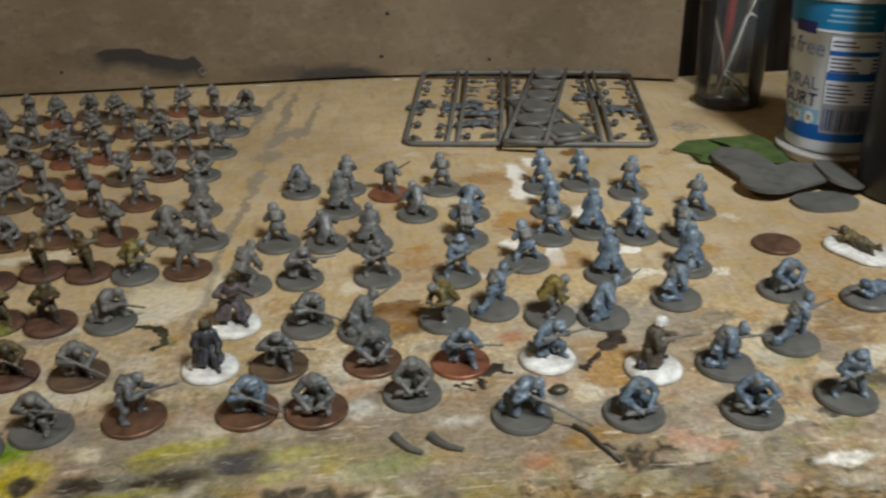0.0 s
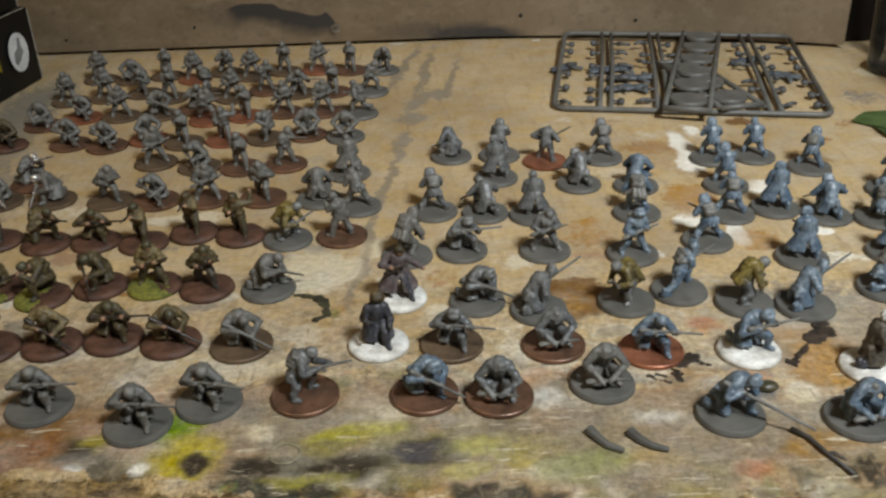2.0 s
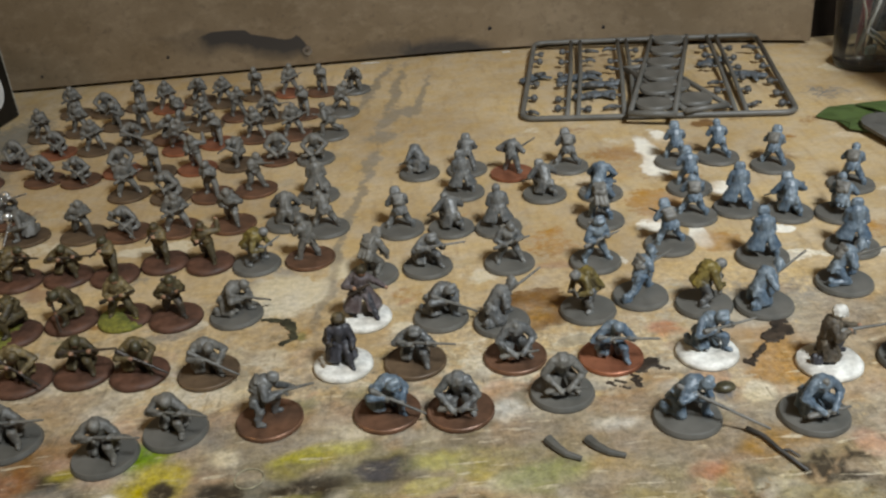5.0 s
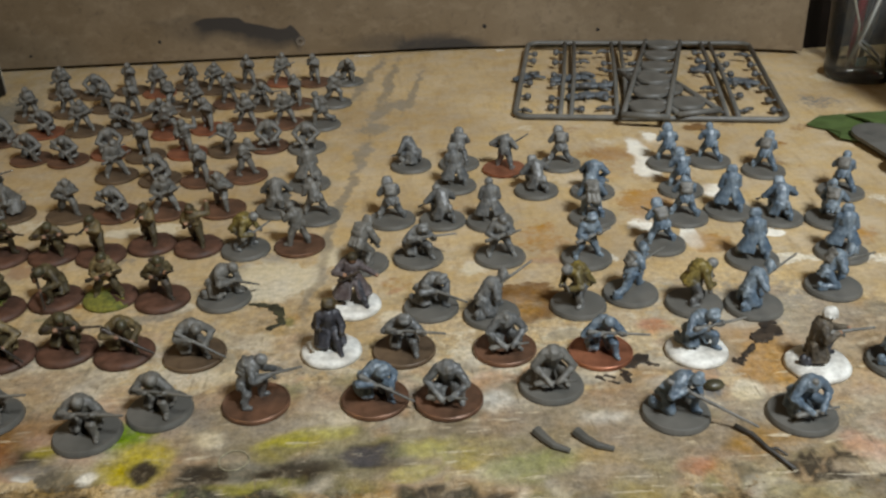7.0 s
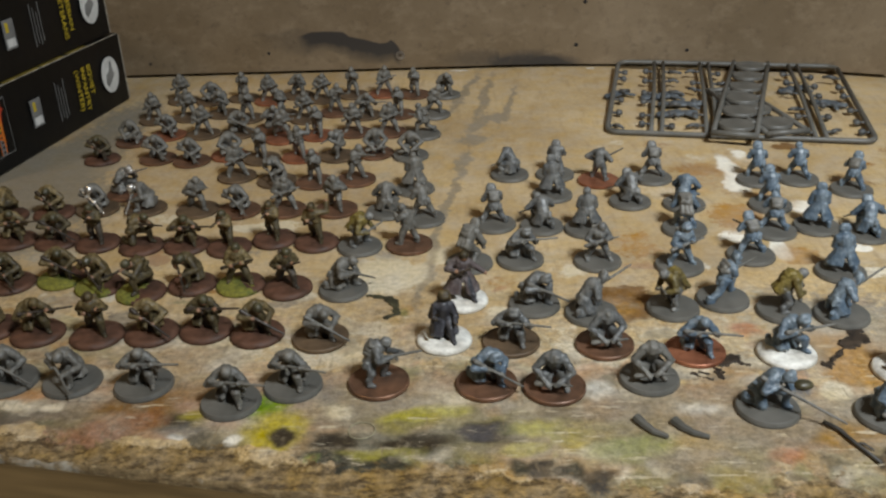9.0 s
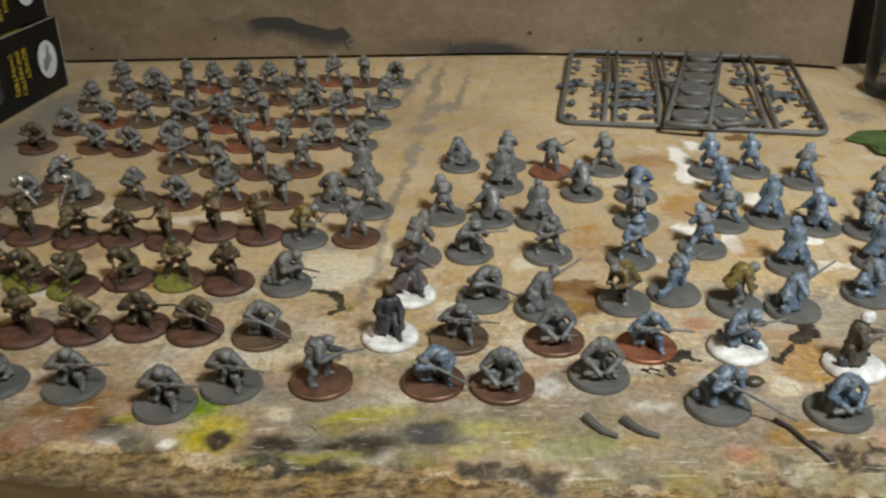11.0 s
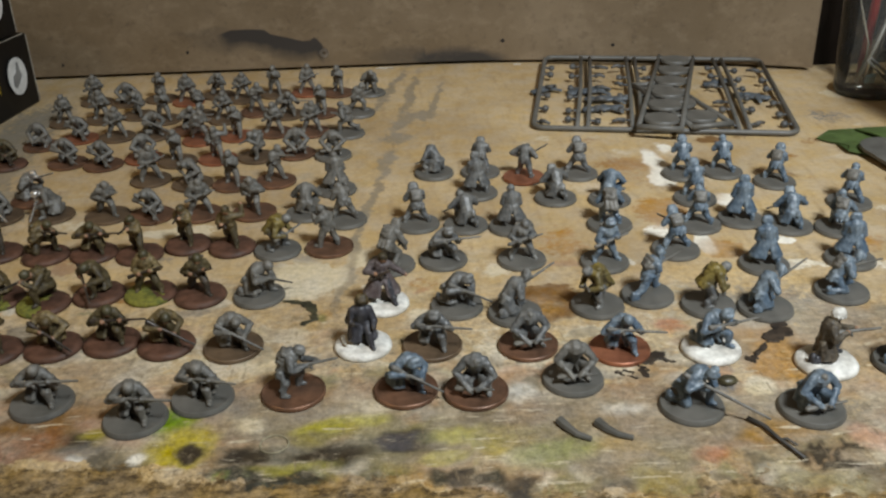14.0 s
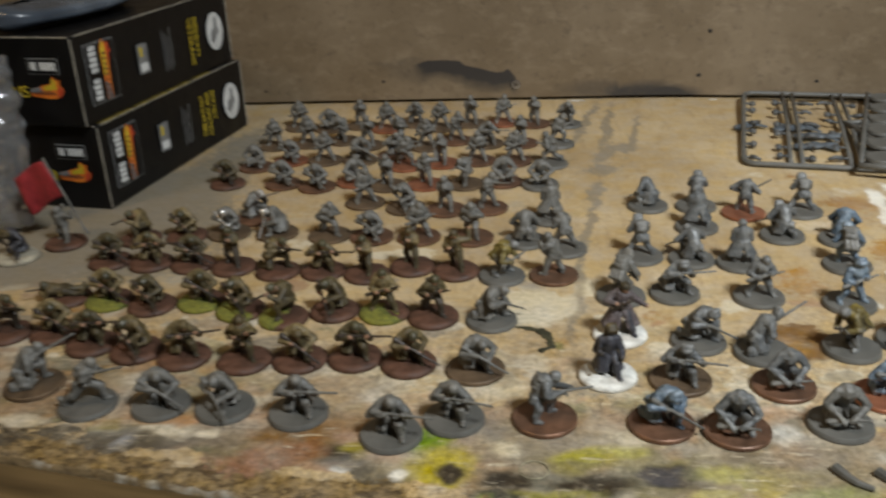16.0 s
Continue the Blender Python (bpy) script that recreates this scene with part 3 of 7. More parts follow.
stain_and_shade(0.0387, 0.2691, 0.0487, 0.0165, 0, (0.22, 0.17, 0.10), 0.4375, 0.9)
stain_and_shade(0.1068, 0.2604, 0.0358, 0.0125, 0, (0.16, 0.12, 0.085), 0.5625, 0.9)
stain_and_shade(0.0857, 0.2910, 0.0232, 0.0076, 0, (0.2,0.17,0.13), 0.5, 0.8)
stain_and_shade(-0.1047, 0.2672, 0.0066, 0.0042, 0, (0.024, 0.019, 0.013), 1, 0.3)
stain_and_shade(-0.0827, 0.2645, 0.0101, 0.0067, 0, (0.024, 0.019, 0.013), 1, 0.35)
stain_and_shade(-0.0530, 0.2629, 0.0180, 0.0063, 0, (0.024, 0.019, 0.013), 0.9375, 0.5)
stain_and_shade(-0.0240, 0.2679, 0.0121, 0.0072, 0, (0.018, 0.018, 0.018), 1, 0.35)
stain_and_shade(-0.0580, 0.2732, 0.0098, 0.0050, 0, (0.22, 0.19, 0.07), 1, 0.4)
stain_and_shade(-0.1467, 0.2784, 0.0095, 0.0070, 0, (0.024, 0.019, 0.013), 1, 0.5)
stain_and_shade(-0.1650, 0.2885, 0.0179, 0.0093, 0, (0.17, 0.09, 0.035), 0.75, 0.5)
stain_and_shade(-0.0013, 0.2459, 0.0103, 0.0043, 0, (0.018, 0.018, 0.018), 1, 0.4)
stain_and_shade(0.0143, 0.2423, 0.0091, 0.0035, 0, (0.018, 0.018, 0.018), 0.875, 0.4)
stain_and_shade(-0.0714, 0.2533, 0.0163, 0.0052, 0, (0.05, 0.06, 0.03), 1, 0.5)
stain_and_shade(0.1115, 0.2617, 0.0167, 0.0084, 0, (0.30,0.17,0.05), 0.75, 0.5)
stain_and_shade(0.0555, 0.2578, 0.0142, 0.0071, 0, (0.34,0.24,0.11), 0.75, 0.5)
stain_and_shade(-0.0650, 0.2498, 0.0162, 0.0036, 0, (0.05, 0.06, 0.04), 0.875, 0.7)
stain_and_shade(0.0026, 0.2447, 0.0137, 0.0043, 0, (0.08, 0.06, 0.04), 0.75, 0.7)
stain_and_shade(-0.0723, 0.3975, 0.0229, 0.0232, 0, (0.60, 0.52, 0.37), 0.9, 0.5)
stain_and_shade(-0.0449, 0.4181, 0.0102, 0.0110, 0, (0.60, 0.52, 0.37), 1, 0.5)
stain_and_shade(-0.0652, 0.3619, 0.0042, 0.0038, 0, (0.22, 0.19, 0.07), 1, 0.5)
stain_and_shade(0.0434, 0.3657, 0.0189, 0.0207, 0, (0.17, 0.09, 0.035), 0.9375, 0.35)
stain_and_shade(0.0387, 0.3608, 0.0109, 0.0114, 0, (0.37, 0.215, 0.085), 0.625, 0.5)
stain_and_shade(0.0927, 0.3384, 0.0086, 0.0077, 0, (0.38, 0.13, 0.06), 0.525, 0.7)
stain_and_shade(0.0733, 0.3008, 0.0066, 0.0030, 0, (0.25, 0.205, 0.145), 0.75, 0.5)
stain_and_shade(0.1369, 0.3073, 0.0241, 0.0214, 0, (0.37, 0.215, 0.085), 0.875, 0.6)
stain_and_shade(0.1303, 0.3257, 0.0168, 0.0150, 0, (0.37, 0.215, 0.085), 0.625, 0.7)
stain_and_shade(0.1183, 0.2923, 0.0062, 0.0069, 0, (0.60, 0.52, 0.37), 1, 0.4)
stain_and_shade(0.1044, 0.2934, 0.0047, 0.0044, 0, (0.16, 0.155, 0.15), 1, 0.4)
stain_and_shade(0.1743, 0.3917, 0.0241, 0.0093, 0, (0.74, 0.68, 0.55), 0.46, 0.6)
stain_and_shade(0.2077, 0.3887, 0.0224, 0.0079, 0, (0.74, 0.68, 0.55), 0.46, 0.6)
stain_and_shade(0.1331, 0.4218, 0.0061, 0.0151, 0, (0.80, 0.76, 0.66), 1, 0.4)
stain_and_shade(0.1144, 0.4377, 0.0148, 0.0106, 0, (0.80, 0.76, 0.66), 0.5625, 0.6)
stain_and_shade(0.1369, 0.5391, 0.0067, 0.0272, 0, (0.80, 0.76, 0.66), 1, 0.4)
stain_and_shade(0.1509, 0.5642, 0.0052, 0.0107, 0, (0.80, 0.76, 0.66), 0.75, 0.5)
stain_and_shade(0.1336, 0.5119, 0.0056, 0.0114, 0, (0.80, 0.76, 0.66), 1, 0.4)
stain_and_shade(0.1383, 0.5096, 0.0079, 0.0113, 0, (0.80, 0.76, 0.66), 0.875, 0.6)
stain_and_shade(0.1660, 0.4757, 0.0083, 0.0103, 0, (0.80, 0.76, 0.66), 0.75, 0.5)
stain_and_shade(0.1727, 0.4180, 0.0102, 0.0051, 0, (0.80, 0.76, 0.66), 0.875, 0.5)
stain_and_shade(0.1212, 0.4637, 0.0221, 0.0213, 0, (0.37, 0.215, 0.085), 0.625, 0.6)
stain_and_shade(0.1506, 0.4858, 0.0153, 0.0211, 0, (0.37, 0.215, 0.085), 0.5, 0.7)
stain_and_shade(0.1413, 0.4142, 0.0168, 0.0165, 0, (0.37, 0.215, 0.085), 0.5625, 0.7)
stain_and_shade(0.1180, 0.5212, 0.0202, 0.0349, 0, (0.37, 0.215, 0.085), 0.3125, 0.8)
stain_and_shade(0.2136, 0.4142, 0.0201, 0.0173, 0, (0.37, 0.215, 0.085), 0.5625, 0.7)
stain_and_shade(0.1857, 0.5775, 0.0070, 0.0070, 0, (0.17, 0.09, 0.035), 0.75, 0.5)
stain_and_shade(-0.0161, 0.3907, 0.0129, 0.0141, 0, (0.37, 0.215, 0.085), 0.375, 0.8)
stain_and_shade(-0.0168, 0.3578, 0.0090, 0.0086, 0, (0.60, 0.52, 0.37), 0.75, 0.6)
stain_and_shade(0.0239, 0.3992, 0.0098, 0.0103, 0, (0.60, 0.52, 0.37), 0.625, 0.7)
stain_and_shade(-0.1507, 0.4628, 0.0296, 0.0112, 0, (0.60, 0.52, 0.37), 0.875, 0.6)
stain_and_shade(-0.2110, 0.4762, 0.0227, 0.0120, 0, (0.60, 0.52, 0.37), 0.5, 0.7)
stain_and_shade(0.0209, 0.4656, 0.0222, 0.0131, 0, (0.37, 0.215, 0.085), 0.375, 0.8)
stain_and_shade(0.0602, 0.4286, 0.0207, 0.0208, 0, (0.37, 0.215, 0.085), 0.4375, 0.8)
stain_and_shade(-0.0523, 0.3410, 0.0087, 0.0114, 0, (0.60, 0.52, 0.37), 0.5, 0.7)
stain_and_shade(-0.0383, 0.2895, 0.0103, 0.0072, 0, (0.60, 0.52, 0.37), 0.625, 0.7)
# long grey-brown streaks and patches running forward from the wall foot
stain_and_shade(-0.0323, 0.7267, 0.0070, 0.1096, -12, (0.265, 0.217, 0.150), 0.64, 0.8)
stain_and_shade(-0.0148, 0.7165, 0.0064, 0.1011, -8, (0.265, 0.217, 0.150), 0.64, 0.8)
stain_and_shade(0.0027, 0.6910, 0.0041, 0.0913, -10, (0.265, 0.217, 0.150), 0.64, 0.8)
stain_and_shade(-0.0213, 0.6441, 0.0107, 0.0353, -20, (0.265, 0.217, 0.150), 0.64, 0.8)
stain_and_shade(-0.0275, 0.6067, 0.0208, 0.0174, 0, (0.265, 0.217, 0.150), 0.64, 0.8)
stain_and_shade(-0.0041, 0.6557, 0.0128, 0.0132, 0, (0.265, 0.217, 0.150), 0.64, 0.7)
stain_and_shade(-0.0342, 0.5570, 0.0069, 0.0427, -10, (0.265, 0.217, 0.150), 0.64, 0.8)
stain_and_shade(-0.0410, 0.5006, 0.0051, 0.0474, -10, (0.265, 0.217, 0.150), 0.64, 0.7)
stain_and_shade(-0.0525, 0.3940, 0.0032, 0.0503, -8, (0.265, 0.217, 0.150), 0.64, 0.7)
stain_and_shade(-0.0474, 0.4457, 0.0039, 0.0436, -8, (0.265, 0.217, 0.150), 0.64, 0.7)
# grey patch painted as the tumbler's shadow towards the sprue
stain_and_shade(0.2853, 0.6157, 0.0243, 0.0231, 0, (0.16, 0.155, 0.15), 0.4375, 0.8)
stain_and_shade(0.3133, 0.6694, 0.0130, 0.0152, 0, (0.60, 0.52, 0.37), 0.625, 0.6)
stain_and_shade(0.1812, 0.2421, 0.0146, 0.0025, 0, (0.25, 0.205, 0.145), 0.625, 0.6)
stain_and_shade(0.2006, 0.2363, 0.0156, 0.0025, 0, (0.80, 0.76, 0.66), 1, 0.4)
stain_and_shade(0.1871, 0.2361, 0.0038, 0.0033, 0, (0.024, 0.019, 0.013), 0.875, 0.5)
stain_and_shade(0.1560, 0.2512, 0.0064, 0.0051, 0, (0.45, 0.27, 0.18), 0.875, 0.4)
stain_and_shade(0.2875, 0.4019, 0.0315, 0.0360, 0, (0.37, 0.215, 0.085), 0.375, 0.8)
stain_and_shade(0.2530, 0.3556, 0.0159, 0.0148, 0, (0.37, 0.215, 0.085), 0.625, 0.7)
stain_and_shade(0.2178, 0.2503, 0.0125, 0.0055, 0, (0.25, 0.205, 0.145), 0.625, 0.7)
stain_and_shade(-0.2836, 0.3690, 0.0198, 0.0148, 0, (0.60, 0.52, 0.37), 0.5, 0.7)
stain_and_shade(-0.2844, 0.2906, 0.0166, 0.0075, 0, (0.024, 0.019, 0.013), 0.625, 0.7)
stain_and_shade(-0.2342, 0.2864, 0.0241, 0.0069, 0, (0.16, 0.155, 0.15), 0.75, 0.7)
stain_and_shade(-0.2470, 0.2938, 0.0049, 0.0047, 0, (0.22, 0.19, 0.07), 0.75, 0.4)
stain_and_shade(-0.2133, 0.2870, 0.0159, 0.0058, 0, (0.60, 0.52, 0.37), 0.625, 0.7)
stain_and_shade(-0.1438, 0.2713, 0.0148, 0.0075, 0, (0.16, 0.155, 0.15), 0.625, 0.8)
stain_and_shade(-0.1693, 0.2774, 0.0152, 0.0110, 0, (0.45, 0.27, 0.18), 0.4375, 0.8)
stain_and_shade(-0.0838, 0.3234, 0.0136, 0.0105, 0, (0.60, 0.52, 0.37), 0.5, 0.7)
stain_and_shade(-0.1047, 0.2672, 0.0048, 0.0030, 0, (0.014, 0.010, 0.006), 1, 0.3)
stain_and_shade(-0.0831, 0.2645, 0.0062, 0.0036, 0, (0.014, 0.010, 0.006), 1, 0.3)
stain_and_shade(-0.0777, 0.2628, 0.0033, 0.0024, 0, (0.014, 0.010, 0.006), 1, 0.3)
stain_and_shade(-0.0593, 0.2640, 0.0062, 0.0031, 0, (0.014, 0.010, 0.006), 1, 0.4)
stain_and_shade(-0.0477, 0.2605, 0.0043, 0.0031, 0, (0.014, 0.010, 0.006), 1, 0.4)
stain_and_shade(-0.0272, 0.2688, 0.0063, 0.0032, 0, (0.014, 0.010, 0.006), 0.875, 0.5)
stain_and_shade(-0.0198, 0.2662, 0.0043, 0.0028, 0, (0.014, 0.010, 0.006), 0.9375, 0.4)
stain_and_shade(-0.0651, 0.2507, 0.0116, 0.0022, 0, (0.014, 0.010, 0.006), 1, 0.5)
stain_and_shade(-0.0817, 0.2550, 0.0056, 0.0019, 0, (0.014, 0.010, 0.006), 1, 0.5)

stain_and_shade(0.1260, 0.2480, 0.0150, 0.0065, 0, (0.12, 0.088, 0.060), 0.6, 0.7)
# black brush strokes side by side near the lip
for x, y, ry, rx in ((0.1165, 0.2480, 0.0050, 0.0017), (0.1207, 0.2490, 0.0065, 0.0020), (0.1240, 0.2500, 0.0060, 0.0017), (0.1275, 0.2470, 0.0045, 0.0015), (0.1312, 0.2530, 0.0038, 0.0020), (0.1360, 0.2515, 0.0022, 0.0040)):
    stain_and_shade(x, y, rx, ry, -10, (0.022, 0.017, 0.012), 1, 0.25)
stain_and_shade(0.1275, 0.2425, 0.0125, 0.0017, 0, (0.022, 0.017, 0.012), 1, 0.3)
stain_and_shade(0.1480, 0.2412, 0.0070, 0.0010, 0, (0.03, 0.024, 0.018), 1, 0.3)
# the dark broken band on the crumbled lip, with runs of paint
stain_and_shade(-0.0760, 0.2545, 0.0260, 0.0026, -10, (0.030, 0.034, 0.026), 1, 0.5)
for x, y, ry in ((-0.0870, 0.2530, 0.0048), (-0.0790, 0.2500, 0.0060), (-0.0700, 0.2510, 0.0045), (-0.0620, 0.2495, 0.0050), (-0.0110, 0.2467, 0.0060), (0.0060, 0.2462, 0.0045)):
    stain_and_shade(x, y, 0.0040, ry, 12, (0.026, 0.028, 0.022), 0.95, 0.45)
stain_and_shade(0.0149, 0.2385, 0.0046, 0.0036, 0, (0.05, 0.045, 0.04), 1, 0.2)
# yellow, lime and green dabs worn into the front
for x, y, rx, ry, c, k in ((-0.0555, 0.2781, 0.0090, 0.0048, (0.34, 0.31, 0.05), 0.85), (-0.0402, 0.2816, 0.0110, 0.0040, (0.42, 0.39, 0.12), 0.7), (-0.0087, 0.2690, 0.0130, 0.0060, (0.40, 0.37, 0.13), 0.7), (0.0286, 0.2539, 0.0190, 0.0070, (0.27, 0.26, 0.11), 0.7), (-0.0103, 0.2566, 0.0120, 0.0036, (0.42, 0.37, 0.11), 0.7), (-0.0650, 0.2570, 0.0200, 0.0035, (0.28, 0.25, 0.05), 0.8), (-0.1616, 0.2800, 0.0130, 0.0080, (0.23, 0.105, 0.050), 0.85), (-0.1390, 0.2830, 0.0090, 0.0040, (0.30, 0.25, 0.04), 0.8), (-0.0256, 0.2680, 0.0120, 0.0062, (0.055, 0.055, 0.065), 0.85)):
    stain_and_shade(x, y, rx, ry, 4, c, k, 0.55)
# the dark, pale and pink dirt of the near corner
stain_and_shade(-0.235, 0.2815, 0.036, 0.0075, 6, (0.085, 0.072, 0.055), 0.9, 0.6)
stain_and_shade(-0.268, 0.2865, 0.016, 0.0060, 8, (0.080, 0.068, 0.050), 0.8, 0.7)
stain_and_shade(-0.200, 0.2840, 0.020, 0.0055, 0, (0.16, 0.13, 0.10), 0.8, 0.7)
stain_and_shade(-0.2341, 0.2833, 0.0055, 0.0050, 0, (0.30, 0.30, 0.30), 0.9, 0.8)
stain_and_shade(-0.2200, 0.2915, 0.0120, 0.0032, 4, (0.62, 0.55, 0.42), 1, 0.4)
stain_and_shade(-0.2027, 0.2895, 0.0045, 0.0042, 0, (0.66, 0.58, 0.44), 1, 0.4)
stain_and_shade(-0.2870, 0.2950, 0.0150, 0.0040, 4, (0.60, 0.52, 0.38), 0.9, 0.5)
stain_and_shade(-0.2850, 0.2850, 0.0120, 0.0035, 8, (0.05, 0.042, 0.032), 0.9, 0.5)
stain_and_shade(-0.1850, 0.2700, 0.0260, 0.0085, 6, (0.33, 0.17, 0.105), 0.75, 0.8)
stain_and_shade(-0.2150, 0.2990, 0.0450, 0.0060, 4, (0.42, 0.235, 0.125), 0.6, 0.8)


def field(px, py, seed, cell):
    """Smooth random field on points, for the ragged outline of paint."""
    rng = np.random.default_rng(seed)
    grid = rng.random((64, 64))
    u, v = (px / cell) % 63, (py / cell) % 63
    i, j = np.floor(u).astype(int), np.floor(v).astype(int)
    a, b = u - i, v - j
    a, b = a * a * (3 - 2 * a), b * b * (3 - 2 * b)
    return (grid[i, j] * (1 - a) + grid[(i + 1) % 64, j] * a) * (1 - b) + (grid[i, (j + 1) % 64] * (1 - a) + grid[(i + 1) % 64, (j + 1) % 64] * a) * b


def bench():
    xs = np.concatenate([np.arange(-0.62, -0.40, 0.005), np.arange(-0.40, 0.38, 0.0015), np.arange(0.38, 0.6201, 0.005)])
    ts = np.linspace(0, 1, 330) ** 1.25
    X, T = np.meshgrid(xs, ts, indexing="ij")
    front = np.array([edge_y(x) for x in xs])
    nick = (field(xs, xs * 0 + 0.3, 5, 0.02) - 0.5) * 0.0022 + (field(xs, xs * 0 + 0.7, 6, 0.005) - 0.5) * 0.0014
    front = front + nick
    back = 0.87
    Y = front[:, None] + (back - front[:, None]) * T
    depth = Y - front[:, None]
    # the lip has crumbled to a slope of bare chips
    wide = np.where(X < 0, np.clip(0.0270 + 0.055 * X, 0.010, 0.0270), 0.0260 + 0.10 * X)
    lip = np.clip(1 - depth / (wide * (0.65 + 0.7 * field(X, Y * 0.3, 7, 0.016))), 0, 1)
    flake = (field(X, Y * 2.2, 17, 0.0035) - 0.5) * 0.0016 + (field(X, Y * 2.2, 18, 0.0017) - 0.5) * 0.0012
    Z = -0.0040 * lip ** 1.2 + flake * np.minimum(1, lip * 2.5) + (field(X, Y, 8, 0.05) - 0.5) * 0.0003
    nx, ny = X.shape
    top = np.stack([X, Y, Z], -1).reshape(-1, 3)
    # the sawn front face and the underside
    k = 7
    drop = np.linspace(0, 1, k + 1)[1:]
    FX = np.repeat(xs[:, None], k, 1)
    FZ = Z[:, :1] - 0.0095 * drop[None, :]
    FY = front[:, None] - 0.0006 - drop[None, :] * 0.0012 - (field(FX, FZ * 3, 9, 0.004) - 0.5) * 0.0012
    face = np.stack([FX, FY, FZ], -1).reshape(-1, 3)
    idx = np.arange(nx * ny).reshape(nx, ny)
    fdx = nx * ny + np.arange(nx * k).reshape(nx, k)
    quads = np.stack([idx[:-1, :-1], idx[1:, :-1], idx[1:, 1:], idx[:-1, 1:]], -1).reshape(-1, 4)
    strip = np.concatenate([idx[:, :1], fdx], 1)
    edge = np.stack([strip[:-1, 1:], strip[1:, 1:], strip[1:, :-1], strip[:-1, :-1]], -1).reshape(-1, 4)
    verts = np.concatenate([top, face])
    me = bpy.data.meshes.new("bench_top")
    me.from_pydata(verts.tolist(), [], np.concatenate([quads, edge]).tolist())
    me.materials.append(M["bench"])
    me.materials.append(M["chip"])
    me.polygons.foreach_set("material_index", [0] * len(quads) + [1] * len(edge))
    me.polygons.foreach_set("use_smooth", [True] * (len(quads) + len(edge)))
    px, py = verts[:, 0], verts[:, 1]
    wx = px + (field(px, py, 11, 0.012) - 0.5) * 0.006 + (field(px, py, 12, 0.004) - 0.5) * 0.003
    wy = py + (field(px, py, 13, 0.012) - 0.5) * 0.006 + (field(px, py, 14, 0.004) - 0.5) * 0.003
    colour, cover = np.full((len(verts), 3), 0.3), np.zeros(len(verts))
    for x, y, rx, ry, turn, col, strength, soft in STAINS_AND_SHADE:
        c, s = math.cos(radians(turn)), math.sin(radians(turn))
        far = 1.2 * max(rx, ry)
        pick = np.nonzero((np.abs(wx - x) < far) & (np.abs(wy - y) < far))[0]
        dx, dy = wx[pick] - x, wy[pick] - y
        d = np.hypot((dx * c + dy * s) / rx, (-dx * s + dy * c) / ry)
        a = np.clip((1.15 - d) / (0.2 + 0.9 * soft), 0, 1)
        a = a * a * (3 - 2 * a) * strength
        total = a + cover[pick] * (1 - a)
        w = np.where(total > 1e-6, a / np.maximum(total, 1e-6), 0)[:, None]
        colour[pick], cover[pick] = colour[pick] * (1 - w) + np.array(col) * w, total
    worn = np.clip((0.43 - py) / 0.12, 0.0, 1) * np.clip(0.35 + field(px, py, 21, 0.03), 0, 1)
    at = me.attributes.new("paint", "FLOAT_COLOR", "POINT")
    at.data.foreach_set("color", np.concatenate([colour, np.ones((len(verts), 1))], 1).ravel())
    chips = np.concatenate([np.clip(lip * 1.6, 0, 1).ravel(), np.ones(len(face))])
    me.attributes.new("chips", "FLOAT", "POINT").data.foreach_set("value", chips)
    me.attributes.new("cover", "FLOAT", "POINT").data.foreach_set("value", cover)
    me.attributes.new("worn", "FLOAT", "POINT").data.foreach_set("value", 0.15 + 0.85 * worn)
    me.update()
    return tagged(new("bench_top", me), "worn plywood bench top splashed with old paint", "workbench", kind="structure")


bench()

bm = bmesh.new()
box(bm, (-0.70, -0.055, -0.030), (0.70, 0.0, 0.0), 0.004, 3)
rail = part("bench_rail", bm, "rail")
rail.matrix_basis = pose(0, 0.2205, -0.0046, 0, 0, -10.92)
tagged(rail, "smooth varnished pine rail along the bench front", "rail", kind="structure")


